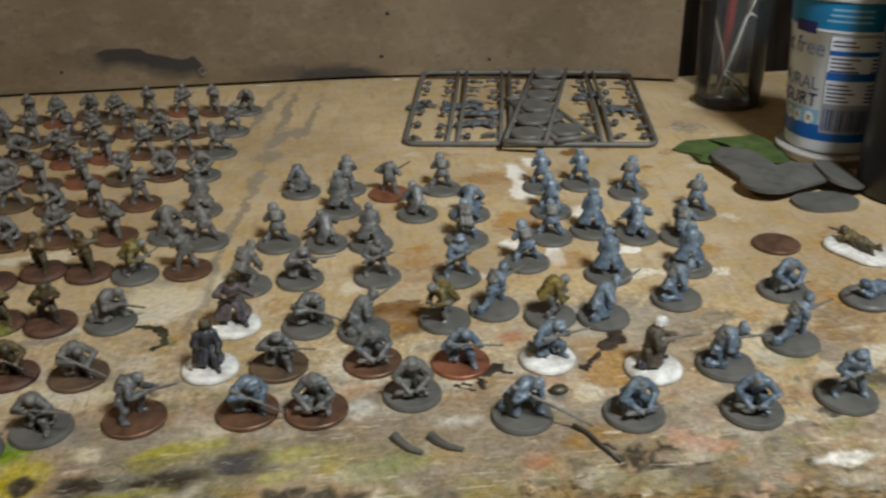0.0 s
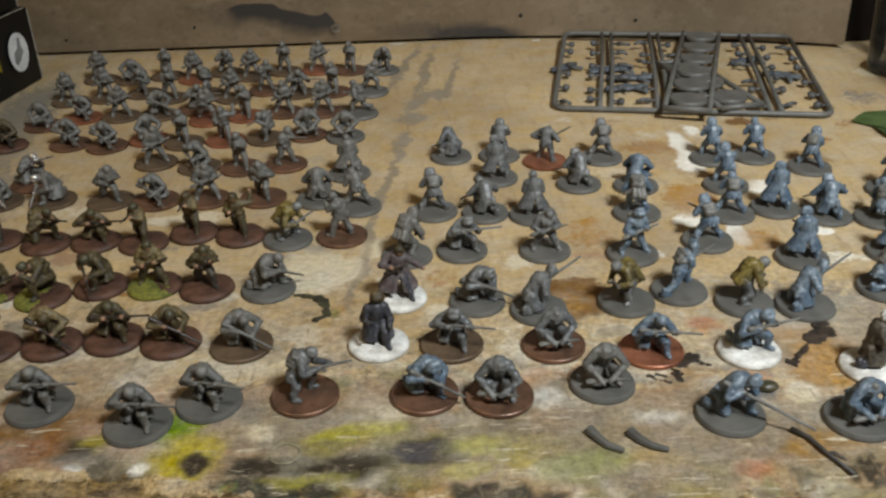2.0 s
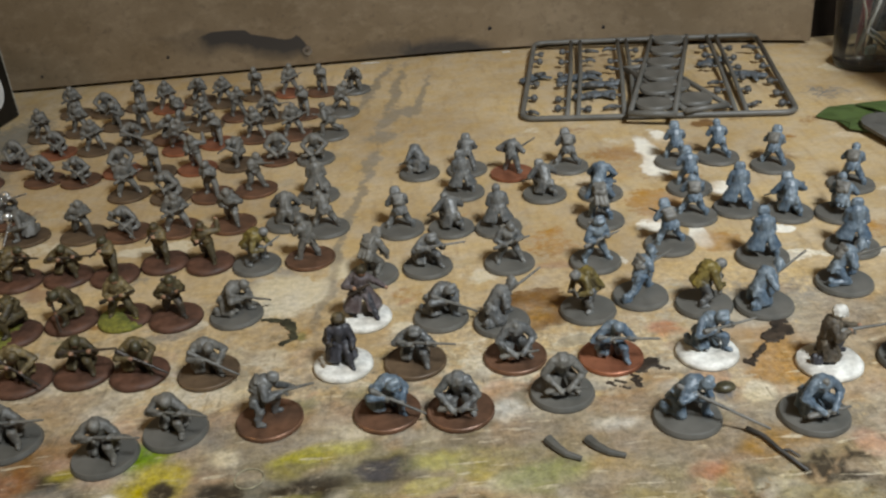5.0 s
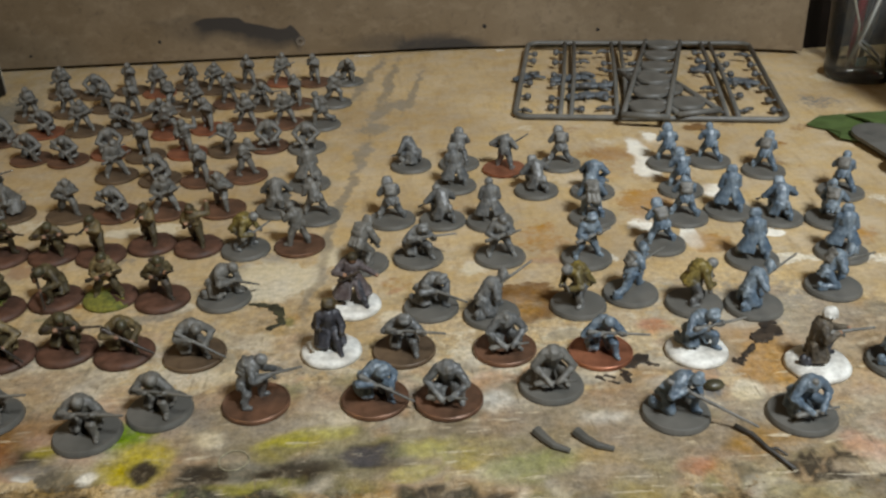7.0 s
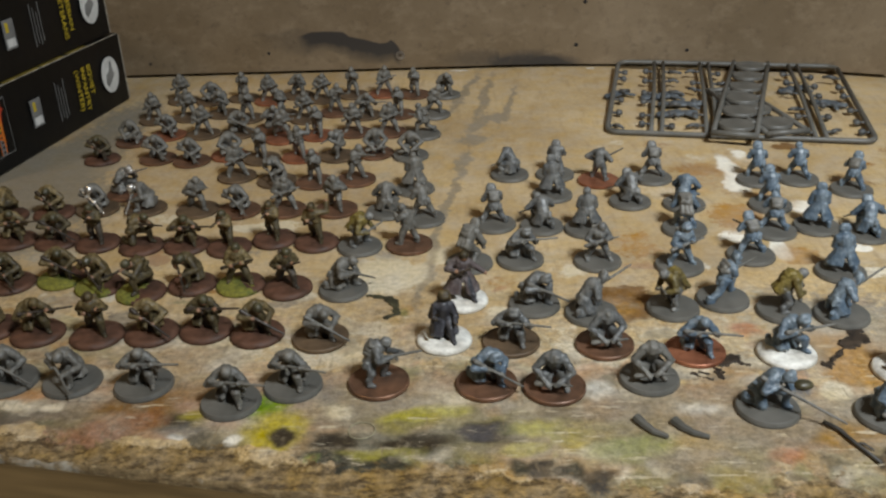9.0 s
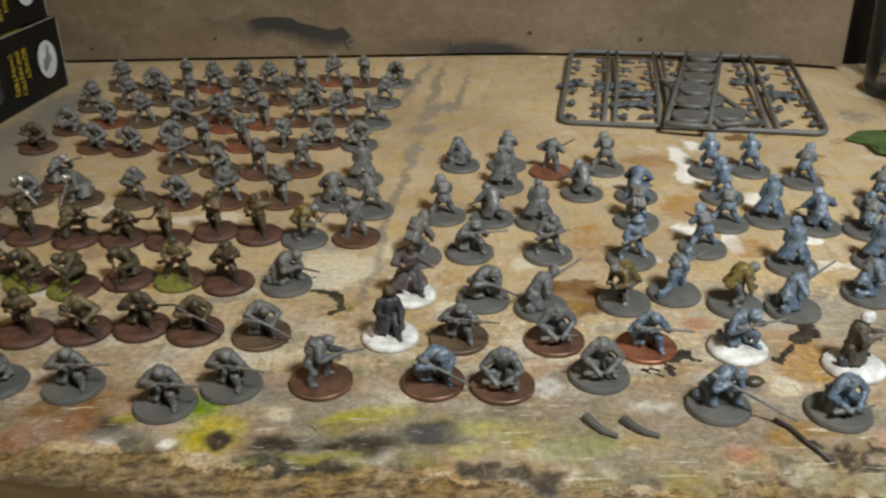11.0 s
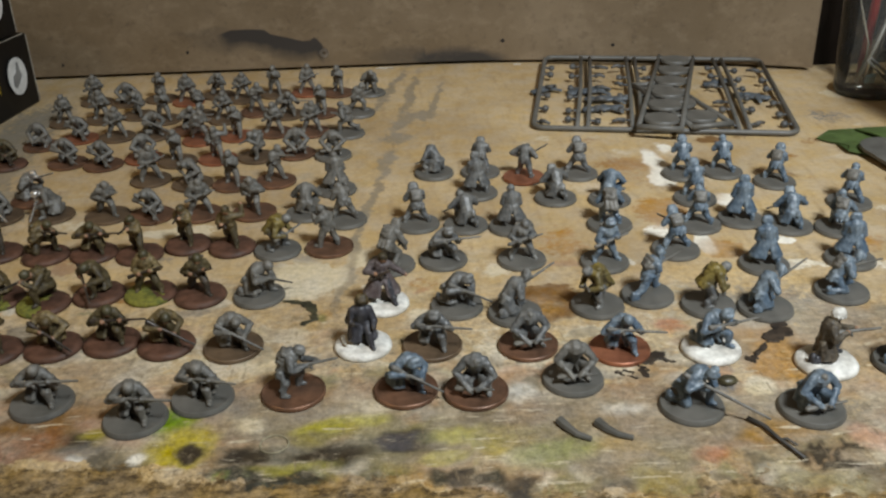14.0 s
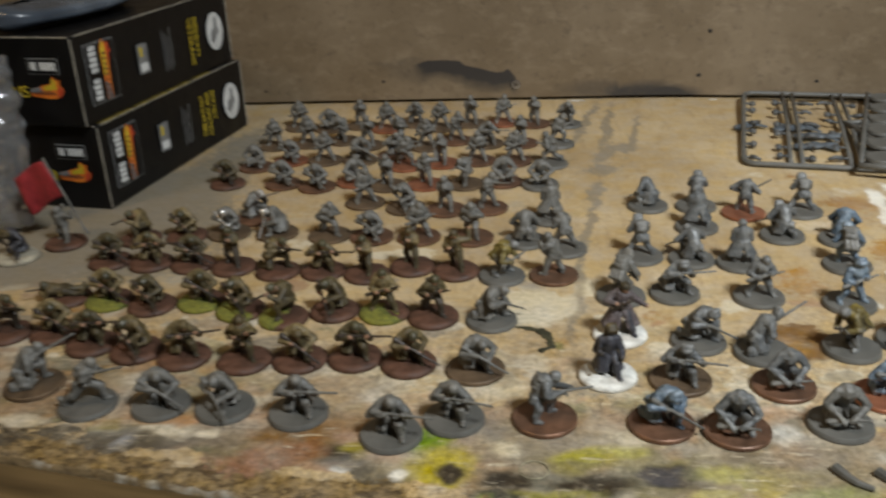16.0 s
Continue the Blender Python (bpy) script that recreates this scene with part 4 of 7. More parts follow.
def hardboard(name, x0, x1, blots, label):
    """A back panel; its smears of black paint and soot lie in an attribute."""
    z0, z1 = 0.0030, 0.42
    xs = np.concatenate([np.linspace(x0, -0.20, 100), np.linspace(-0.199, 0.0, 240), np.linspace(0.002, x1, 120)])
    zs = np.concatenate([np.linspace(z0, 0.06, 80), np.linspace(0.062, z1, 50)])
    X, Z = np.meshgrid(xs, zs, indexing="ij")
    nx, nz = X.shape
    Y = np.array([wall_y(x) for x in xs])[:, None] + 0 * X
    verts = np.concatenate([np.stack([X, Y, Z], -1).reshape(-1, 3), np.stack([X, Y + 0.012, Z], -1).reshape(-1, 3)])
    idx = np.arange(nx * nz).reshape(nx, nz)
    q = np.stack([idx[:-1, :-1], idx[1:, :-1], idx[1:, 1:], idx[:-1, 1:]], -1).reshape(-1, 4)
    off = nx * nz
    rim = np.concatenate([idx[:, 0], idx[-1, 1:], idx[-2::-1, -1], idx[0, -2:0:-1]])
    sides = np.stack([rim, rim + off, np.roll(rim, -1) + off, np.roll(rim, -1)], -1)
    me = bpy.data.meshes.new(name)
    me.from_pydata(verts.tolist(), [], np.concatenate([q, q[:, ::-1] + off, sides]).tolist())
    px, pz = verts[:, 0], verts[:, 2]
    wx, wz = px + (field(px, pz + 1, 31, 0.02) - 0.5) * 0.014, pz + (field(px, pz + 1, 32, 0.02) - 0.5) * 0.006
    smear = np.zeros(len(verts))
    for k, x, z, rx, rz, turn in blots:
        c, s = math.cos(radians(turn)), math.sin(radians(turn))
        dx, dz = wx - x, wz - z
        smear = np.maximum(smear, k * np.clip(1.25 - np.hypot((dx * c + dz * s) / rx, (-dx * s + dz * c) / rz), 0, 0.7) / 0.7)
    # overspray past a card: crisp along the top, fading downwards
    tx, tz = np.array(SPRAY).T
    cut = np.interp(px, tx, tz)
    inside = np.clip((px - tx[0]) / 0.016, 0, 1) * np.clip((tx[-1] - px) / 0.004, 0, 1)
    under = cut - pz
    soft = np.clip(1 - under / (0.0215 + 0.006 * (field(px, pz + 1, 33, 0.02) - 0.5)), 0, 1) ** 0.8
    smear = np.maximum(smear, inside * soft * np.clip(under / 0.0014, 0, 1))
    me.attributes.new("smear", "FLOAT", "POINT").data.foreach_set("value", smear)
    me.materials.append(M["wall"])
    me.update()
    me.polygons.foreach_set("use_smooth", [True] * (2 * len(q)) + [False] * len(sides))
    return tagged(new(name, me), label, "wall", kind="structure")


WALL_Y = 0.799


def wall_y(x):
    """The panel bows towards the room at its free end."""
    return WALL_Y - 0.645 * max(0.0, x) ** 2


SPRAY = [(-0.186, 0.0340), (-0.1682, 0.0385), (-0.151, 0.0386), (-0.1402, 0.0376), (-0.1348, 0.0334), (-0.1222, 0.0306), (-0.1077, 0.0266), (-0.1012, 0.0270), (-0.0975, 0.0295), (-0.0947, 0.0274), (-0.0884, 0.0194)]
hardboard("wall_back", -0.80, 0.322,
          [(0.22, -0.175, 0.028, 0.030, 0.012, -8), (0.75, 0.040, 0.002, 0.032, 0.0085, 0), (0.55, 0.016, 0.006, 0.036, 0.0095, 0), (0.30, -0.015, 0.009, 0.035, 0.009, 0), (0.2, -0.19, 0.036, 0.03, 0.004, 0), (0.25, 0.16, 0.004, 0.06, 0.006, 0)],
          "brown scuffed hardboard wall behind the bench")

# near-black board added as shade behind the jars, and the rest of the room
for name, lo, hi, mat, label in (
    ("wall_right_recess", (0.330, 0.752, -0.02), (0.95, 0.775, 0.42), "near_black", "near-black board standing in for the shaded recess beside the hardboard"),
    ("wall_north", (-1.7, 0.9, -0.8), (1.7, 1.0, 1.7), "plaster", "plain painted room wall"),
    ("wall_south", (-1.7, -1.7, -0.8), (1.7, -1.6, 1.7), "plaster", "plain painted room wall"),
    ("wall_west", (-1.8, -1.6, -0.8), (-1.7, 0.9, 1.7), "plaster", "plain painted room wall"),
    ("wall_east", (1.7, -1.6, -0.8), (1.8, 0.9, 1.7), "plaster", "plain painted room wall"),
    ("floor", (-1.8, -1.7, -0.9), (1.8, 1.0, -0.8), "near_black", "dark room floor"),
    ("ceiling", (-1.8, -1.7, 1.7), (1.8, 1.0, 1.8), "plaster", "plain room ceiling"),
):
    tagged(part(name, box(bmesh.new(), lo, hi), mat), label, name.split("_")[0], kind="structure")

# screw holes and a washer on the wall
def wall_pose(x, z, out=0.0001):
    return pose(x, wall_y(x) - out, z, 90, 0, math.degrees(math.atan(-1.29 * max(0.0, x))))


for x, z, r in ((0.0751, 0.0587, 0.0014), (0.0683, 0.0207, 0.0014), (0.1638, 0.0167, 0.0012), (-0.2090, 0.0200, 0.0011), (-0.3186, 0.0130, 0.0010)):
    hole = part("screw_hole", lathe(bmesh.new(), [(r, 0), (r * 1.25, 0.0003), (r * 0.9, 0.0005)], 14), "hole")
    hole.matrix_basis = wall_pose(x, z)
    tagged(hole, "small dark screw hole in the hardboard", "hole", "screw holes", "structure")
bm = bmesh.new()
lathe(bm, [(0.0017, 0.0), (0.0040, 0.0), (0.0040, 0.0008), (0.0017, 0.0008), (0.0017, 0.0)], 24, False)
washer = part("washer", bm, "steel", smooth=False)
washer.matrix_basis = wall_pose(-0.0900, 0.0148, 0.0002)
tagged(washer, "small dull steel washer on the hardboard wall", "washer")


# ---- toy soldiers ----
STATURE = {  # stocky castings: breadth and height against the plain joints
    "stand": (1.12, 1.15, 0.88), "run": (1.12, 1.15, 0.9), "coat": (1.05, 1, 0.95), "lunge": (1.1, 1.2, 1.02), "kneel": (1.2, 1.22, 1.08), "march": (1.15, 1.12, 0.87),
    "crouch": (1, 1, 1), "stoop": (1.15, 1.15, 1), "hunch": (1.15, 1.15, 1.02), "prone": (0.84, 1.1, 1), "flag": (1, 1, 0.85), "cape": (1, 1, 1),
}


def joints(kind):
    """Body joints in millimetres, facing +x: hip, chest, head, knees, feet, elbows, wrists, weapon."""
    J = dict(hip=(0, 0, 13), chest=(1.4, 0, 19.2), head=(3.0, 0.2, 23.2), kl=(2.2, 2.6, 7), fl=(3, 3, 0.9), kr=(-0.6, -2.6, 7), fr=(-3, -3, 0.9),
             hl=(6.5, 1.2, 19.2), hr=(2.5, -1.2, 18.6), gun=((-1, -1.8, 18.8), (14, 1, 20.4)), skirt=0, pack=0, bare=0)
    if kind == "stand_wide":
        J.update(kl=(1.6, 3.4, 7), fl=(1.5, 4.8, 0.9), kr=(0.8, -3.4, 7), fr=(-0.5, -4.8, 0.9), el=(1.6, 5.2, 14.6), er=(1.2, -5.2, 14.6), hl=(5.0, 2.6, 15.5), hr=(4.4, -2.6, 13.6), gun=((3.2, -6.5, 11.6), (5.6, 7.5, 17.5)), pack=1)
    if kind == "stand_up":
        J.update(kl=(1.2, 3.0, 7), fl=(1.0, 4.4, 0.9), kr=(0.6, -3.0, 7), fr=(-0.5, -4.4, 0.9), el=(-0.4, 7.0, 15.6), er=(0, -7.0, 16), hl=(3.8, 2.6, 12.4), hr=(3.4, -3.0, 15), gun=((2.6, 1, 13), (6.5, -10.5, 23.5)), head=(2.8, 0.2, 21.8), chest=(1.6, 0, 18.8), bare=1)
    if kind == "stand_wave":
        J.update(hl=(-1, 6, 25.5), hr=(4, -3.2, 15), gun=((2, -4.5, 12), (6, 2, 18)), kr=(-1.5, -2.4, 6.8), fr=(-4.5, -2.6, 1.4), el=(0, 6.4, 20))
    if kind.startswith("march"):
        J.update(hip=(0, 0, 11.8), chest=(2.4, 0, 17.4), head=(4.4, 0, 20.8), kl=(1.9, 3.3, 6.6), fl=(1.0, 5.6, 0.9), kr=(0.2, -3.4, 6.4), fr=(-1.8, -5.4, 0.9), el=(4.0, 4.4, 14.2), er=(3.6, -4.4, 14), hl=(7, 1.6, 14.4), hr=(6, -2, 13.5), gun=((3, -3, 13), (13, 1.5, 15.5)), pack=1)
    if kind == "march_bare":
        J.update(pack=0, kl=(3.6, 2.8, 6.8), fl=(3.4, 4.2, 0.9), kr=(-1.0, -3.2, 6.0), fr=(-4.2, -4.6, 1.0))
    if kind == "stoop_aim":
        J.update(hip=(-2.6, 0, 9.4), chest=(0.2, 0, 16.0), head=(3.6, 0, 17.6), kl=(2.6, 2.6, 6.6), fl=(1.4, 3.0, 0.9), kr=(-2.0, -3.6, 6.0), fr=(-3.2, -4.2, 0.9), el=(4.0, 3.6, 12.6), er=(1.4, -4.6, 12.6), hl=(8.6, 1.0, 13.2), hr=(5.0, -1.6, 12.6), gun=((2.2, -1.8, 12.6), (16, 1, 13.8)), pack=1)
    if kind == "run":
        J.update(hip=(0, 0, 12), chest=(2.2, 0, 18.2), head=(3.8, 0, 22), kl=(4.2, 2.2, 8), fl=(4.6, 2.4, 0.9), kr=(-1.8, -2.2, 6), fr=(-6.2, -2.4, 1.6), hl=(6, 2.0, 16), hr=(2.6, -3.4, 13.5), el=(1.6, 5, 14.2), er=(-1, -5, 13.6), gun=((0, -4.6, 12), (9.5, 4.4, 18)), pack=1)
    if kind.startswith("coat"):
        J.update(hip=(-0.2, 0, 12.2), chest=(0.8, 0, 17.6), head=(1.8, 0, 21.9), kl=(2.4, 3.4, 6.6), fl=(3.4, 5.0, 0.9), kr=(-1.6, -3.6, 6.2), fr=(-3.6, -5.4, 0.9), el=(1.6, 4.6, 13.4), er=(1.2, -4.6, 13.2), hl=(5.6, 2.4, 14.4), hr=(5.0, -2.4, 13), gun=((3.5, -4.0, 11), (8.6, 3.5, 15)), skirt=1)
    if kind == "coat_stride":
        J.update(hip=(0, 0, 13.4), chest=(1.0, 0, 19.6), head=(2.2, 0.6, 24.2), fl=(5.2, 4.8, 0.9), kl=(3.4, 3.2, 7), el=(1.2, 7.0, 17.0), er=(0.6, -7.2, 16.6), hl=(3.8, 10.4, 15.0), hr=(4.4, -3.6, 17.2), gun=((3.4, -5.5, 14), (5.4, 3.5, 18.5)), skirt=2)
    if kind == "cape":
        J.update(hip=(-1.2, 0, 9.4), chest=(0.6, 0, 15.6), head=(1.8, 0.2, 20.2), kl=(5.0, 2.4, 6.4), fl=(6.2, 2.8, 0.9), kr=(1.4, -3.0, 2.0), fr=(-4, -4.0, 1), el=(1.8, 5.6, 11.4), er=(1.6, -5.8, 11.8), hl=(5.8, 4.4, 9.8), hr=(5.2, -4.4, 12.2), gun=((5.6, -6, 6), (3.4, -5.2, 18.8)), skirt=3)
    if kind == "lunge":
        J.update(hip=(0, 0, 9.6), chest=(2.8, 0, 15.4), head=(4.8, 0, 19.2), kl=(6.4, 2.2, 7), fl=(6.6, 2.4, 0.9), kr=(-3.4, -2.4, 4.6), fr=(-8.6, -2.6, 1), hl=(9, 0.8, 15.2), hr=(4.4, -1.6, 14.6), gun=((0.4, -2, 14.4), (17, 1, 17.2)), pack=1)
    if kind.startswith("kneel"):
        J.update(hip=(-3.0, 0, 7.2), chest=(0.6, 0, 13.0), head=(4.9, 0.2, 15.2), kl=(4.8, 2.6, 7.0), fl=(4.4, 2.8, 0.9), kr=(-0.4, -3.2, 1.8), fr=(-6.4, -3.2, 1.2), hl=(7.4, 0.9, 12.4), hr=(2.8, -1.6, 11.6), el=(4.6, 4.4, 9.4), er=(0.6, -5.4, 9.6), gun=((-0.6, -1.8, 12.4), (15.5, 0.8, 13.0)), pack=1)
    if kind == "kneel_watch":
        J.update(hip=(-1.6, 0, 7.6), chest=(-0.4, 0, 14.4), head=(0.9, 0.3, 18.6), kl=(3.6, 3.2, 6.0), fl=(3.4, 3.6, 0.9), kr=(-0.6, -3.2, 2.2), fr=(-5.6, -3.4, 1.2), el=(2.2, 4.6, 11.6), er=(0.8, -4.8, 11.4), hl=(7.4, 1.2, 13.2), hr=(4.0, -1.8, 12.8), gun=((1.2, -1.8, 12.8), (15.5, 1.0, 13.8)), pack=0, skirt=4)
    if kind == "kneel_side":
        J.update(hip=(-2.2, 0, 7), chest=(1.0, 0, 12.6), head=(4.3, 1.3, 14.8), hl=(5.4, 5.2, 11.0), hr=(4.8, -1.6, 10.8), el=(2.6, 6.4, 8.8), er=(2.2, -6.0, 9.4), gun=((3.6, -4.8, 11.2), (7.0, 14.0, 11.2)), kl=(4.4, 3.4, 6.4), fl=(4.2, 3.8, 0.9), pack=0, skirt=4)
    if kind == "kneel_up":
        J.update(hl=(6.6, 0.9, 14), hr=(2.8, -1.6, 12.6), gun=((-0.4, -2, 11.6), (17.5, 1.4, 18)), pack=0, skirt=4)
    if kind == "kneel_low":
        J.update(head=(5.2, 0.4, 13.9), chest=(1.2, 0, 12.8), el=(2.6, 6.0, 8.8), er=(2.2, -6.2, 9.6), hl=(6.6, 2.4, 7.2), hr=(5.0, -2.8, 9.4), gun=((2.4, -5.4, 12.6), (11.5, 7.5, 2.4)), pack=0, skirt=4)
    if kind == "kneel_long":
        J.update(head=(5.0, 0.4, 14.2), chest=(1.2, 0, 12.8), el=(3.4, 5.6, 8.6), er=(1.6, -6.2, 9.6), hl=(6.6, 1.6, 8.6), hr=(3.8, -2.4, 11.2), gun=((-1, -4.2, 13.6), (23, 6.5, 1.5)), pack=0)
    if kind == "crouch":
        J.update(hip=(-3.0, 0, 7.4), chest=(1.2, 0, 14.0), head=(3.4, 0, 15.2), kl=(4.4, 4.6, 6.4), fl=(2, 4.8, 0.9), kr=(4.0, -5.0, 5.0), fr=(0, -5, 0.9), el=(3.2, 7.6, 9.8), er=(3.0, -7.6, 9.8), hl=(7.8, 1.6, 5.6), hr=(7.4, -1.8, 5.0), gun=((6, -6.8, 4.2), (8.6, 7.6, 6.4)), bare=1, skirt=4)
    if kind == "hunch":
        J.update(hip=(-1.6, 0, 10), chest=(2.4, 0, 15.6), head=(5.8, 0, 17.6), kl=(2.8, 3, 6), fl=(1.2, 3.8, 0.9), kr=(1.2, -3, 5.8), fr=(-2.4, -3.8, 0.9), el=(3.0, 5.6, 11), er=(2.4, -5.8, 11), hl=(7, 2.4, 10), hr=(6, -2.8, 9.4), gun=((3, -6, 8), (9.4, 7, 12.4)), pack=2)
    if kind == "prone":
        J.update(hip=(-5, 0, 3.2), chest=(2, 0, 4.4), head=(5.6, 0.2, 6.8), kl=(-11, 2.6, 1.9), fl=(-16.5, 3.4, 1), kr=(-11, -2.6, 1.9), fr=(-16.5, -3.4, 1), hl=(9, 0.8, 4), hr=(5.4, -1.6, 3.6), gun=((2.4, -1.8, 4.4), (17, 1, 5.4)))
    if kind == "flag":
        J.update(hl=(2.0, 8.0, 22), hr=(1.6, 4.0, 27), gun=((3, 17.5, 8), (-0.8, -3.5, 59.5)))
    sx, sy, sz = STATURE[kind.split("_")[0]]
    fit_in = lambda p: (p[0] * sx, p[1] * sy, p[2] * sz)
    for key in J:
        if key == "gun":
            J[key] = (fit_in(J[key][0]), fit_in(J[key][1]))
        elif key not in ("skirt", "pack", "bare"):
            J[key] = fit_in(J[key])
    return J


def capsules(kind, rng, hat):
    """Rounded bars (a, b, radius a, radius b, class): 0 tunic, 1 trousers, 2 flesh, 3 headgear, 4 weapon, 7 back load."""
    J = joints(kind)
    jig = lambda p, k=0.55: Vector(p) + Vector([rng.uniform(-k, k) for _ in range(3)])
    hip, chest, head = jig(J["hip"], 0.3), jig(J["chest"], 0.4), jig(J["head"], 0.5)
    up = (chest - hip).normalized()
    side = Vector((rng.uniform(-0.1, 0.3), 1, rng.uniform(-0.08, 0.08))).normalized()
    fwd = side.cross(up).normalized()
    C = []
    add = lambda a, b, ra, rb, k: C.append((Vector(a), Vector(b), ra * 1.2, rb * 1.2, k))
    add(hip - side * 1.5, hip + side * 1.5, 2.1, 2.1, 0)
    add(hip, chest, 2.75, 3.15, 0)
    add(chest - side * 2.5 + up * 0.4, chest + side * 2.5 + up * 0.4, 1.95, 1.95, 0)
    add(chest + up * 1.4 - fwd * 0.5 - side * 1.1, chest + up * 1.4 - fwd * 0.5 + side * 1.1, 1.6, 1.6, 0)
    add(hip + up * 2.4 - side * 1.4 + fwd * 1.2, hip + up * 2.4 + side * 1.4 + fwd * 1.2, 1.4, 1.4, 0)
    add(chest, head, 1.4, 1.3, 2)
    if J["bare"]:
        add(chest + up * 0.9 - side * 1.2, chest + up * 1.0 + side * 1.2 + fwd * 0.8, 1.7, 1.6, 0)
    else:
        add(head - up * 0.3 + fwd * 0.3, head + fwd * 0.8, 1.55, 1.35, 2)
        if hat == "fur":
            add(head + up * 0.7 - side * 1.05, head + up * 0.7 + side * 1.05, 1.75, 1.75, 3)
            add(head + up * 1.9 - side * 0.9 - fwd * 0.4, head + up * 1.9 + side * 0.9 - fwd * 0.4, 1.45, 1.45, 3)
            add(head + up * 1.5 + fwd * 1.6 - side * 1.0, head + up * 1.5 + fwd * 1.6 + side * 1.0, 0.9, 0.9, 3)
            for s in (-1, 1):
                add(head + side * s * 2.2 + up * 0.8, head + side * s * 2.3 - up * 1.2, 0.8, 0.6, 3)
        else:
            dome = 1.22 if hat == "brim" else 1.0
            add(head + up * 0.75 - fwd * 0.4, head + up * 0.95 * dome + fwd * 0.2, 1.95 * dome, 1.8 * dome, 3)
            wide = 1.5 if hat == "brim" else 1.0
            for k in range(10):
                a = k * math.pi / 5
                out = fwd * math.cos(a) + side * math.sin(a)
                rim = head + up * 0.1 + out * 1.6 * dome
                add(rim, rim + out * 0.5 * wide * wide, 0.5, 0.32, 3)
    for s, knee, foot in ((1, "kl", "fl"), (-1, "kr", "fr")):
        top, mid, low = hip + side * s * 1.6, jig(J[knee]), jig(J[foot], 0.25)
        add(top, mid, 2.0, 1.6, 1)
        add(mid, low + Vector((0, 0, 0.8)), 1.55, 1.05, 1)
        add(low + Vector((0, 0, 1.6)), low + Vector((0, 0, 2.2)), 1.2, 1.15, 1)
        toe = Vector((1, 0.25 * s, 0)) if kind != "prone" else Vector((-0.6, 0, 0))
        add(low, low + toe * 2.3, 1.1, 0.9, 1)
    butt, muzzle = Vector(J["gun"][0]), Vector(J["gun"][1])
    for s, hand in ((1, "hl"), (-1, "hr")):
        sh, ha = chest + side * s * 3.4 + up * 0.5, jig(J[hand], 0.2)
        key = "el" if s > 0 else "er"
        el = jig(J[key]) if key in J else (sh + ha) / 2 + Vector((-0.6, s * 1.8, -2.0))
        add(sh, el, 1.6, 1.3, 0)
        add(el, ha, 1.3, 0.95, 0)
        add(el.lerp(ha, 0.7), el.lerp(ha, 0.8), 1.05, 1.05, 0)
        add(ha, ha + (ha - el).normalized() * 0.6, 0.95, 0.85, 2)
    line = (muzzle - butt).normalized()
    thin = 0.42 if kind != "flag" else 0.55
    add(butt, butt + line * 4.5, 0.95, 0.6, 4)
    add(butt + line * 3, muzzle, 0.66 if kind != "flag" else 0.55, thin, 4)
    if kind not in ("flag", "stand_up"):
        add(butt + line * 5 - Vector((0, 0, 0.4)), butt + line * 6 - Vector((0, 0, 1.9)), 0.5, 0.65, 4)
    if J["pack"]:
        back = chest - fwd * (3.1 if J["pack"] == 1 else 3.6) - up * 0.8
        big = 1.5 if J["pack"] == 1 else 1.7
        if J["pack"] == 2:
            for s in (-1, 0, 1):
                add(chest - fwd * 2.2 + up * 1.6 + side * s * 1.6, hip - fwd * 3.4 + side * s * 2.4 - up * 1.5, 1.5, 1.2, 7)
        add(back - side * 1.4, back + side * 1.4, big, big, 7)
        add(back - side * 1.4 - up * 1.9, back + side * 1.4 - up * 1.9, big, big, 7)
        add(back + up * 2 - side * 2.6, back + up * 2 + side * 2.6, 0.9, 0.9, 7)
    for s in (-1, 1):
        p = hip + up * 1.2 + fwd * 2.5 + side * s * 1.9
        add(p - side * 0.5, p + side * 0.5, 0.9, 0.9, 0)
    p = hip - fwd * 1.6 - side * 2.8
    add(p, p - up * 1.8, 1.2, 1.0, 0)
    if J["skirt"]:
        # two flared panels of cloth, split behind and in front
        bottom, rx, ry, slit = {1: (4.8, 4.8, 7.4, 0.30), 2: (4.6, 5.6, 8.2, 0.30), 3: (2.8, 5.0, 6.0, 0.30), 4: (2.6, 4.2, 5.4, 0.45)}[J["skirt"]]
        for s in (-1, 1):
            for k in range(19):
                a = s * (slit + (math.pi - 2 * slit) * k / 18)
                out = Vector((math.cos(a), math.sin(a), 0))
                low = Vector((hip.x * 0.5 + out.x * rx, out.y * ry, bottom))
                wave = 0.3 * math.sin(k * 0.9)
                add(hip + Vector((out.x * 2.0, out.y * 2.6, 0.4)), low - out * wave, 1.2, 0.8, 0)
    elif kind not in ("prone",):
        for k in range(8):
            a = 2 * math.pi * k / 8
            out = Vector((math.cos(a), math.sin(a) * 1.1, 0))
            add(hip + out * 1.7, hip + out * 2.4 - up * 1.7, 0.95, 0.55, 0)
    return C


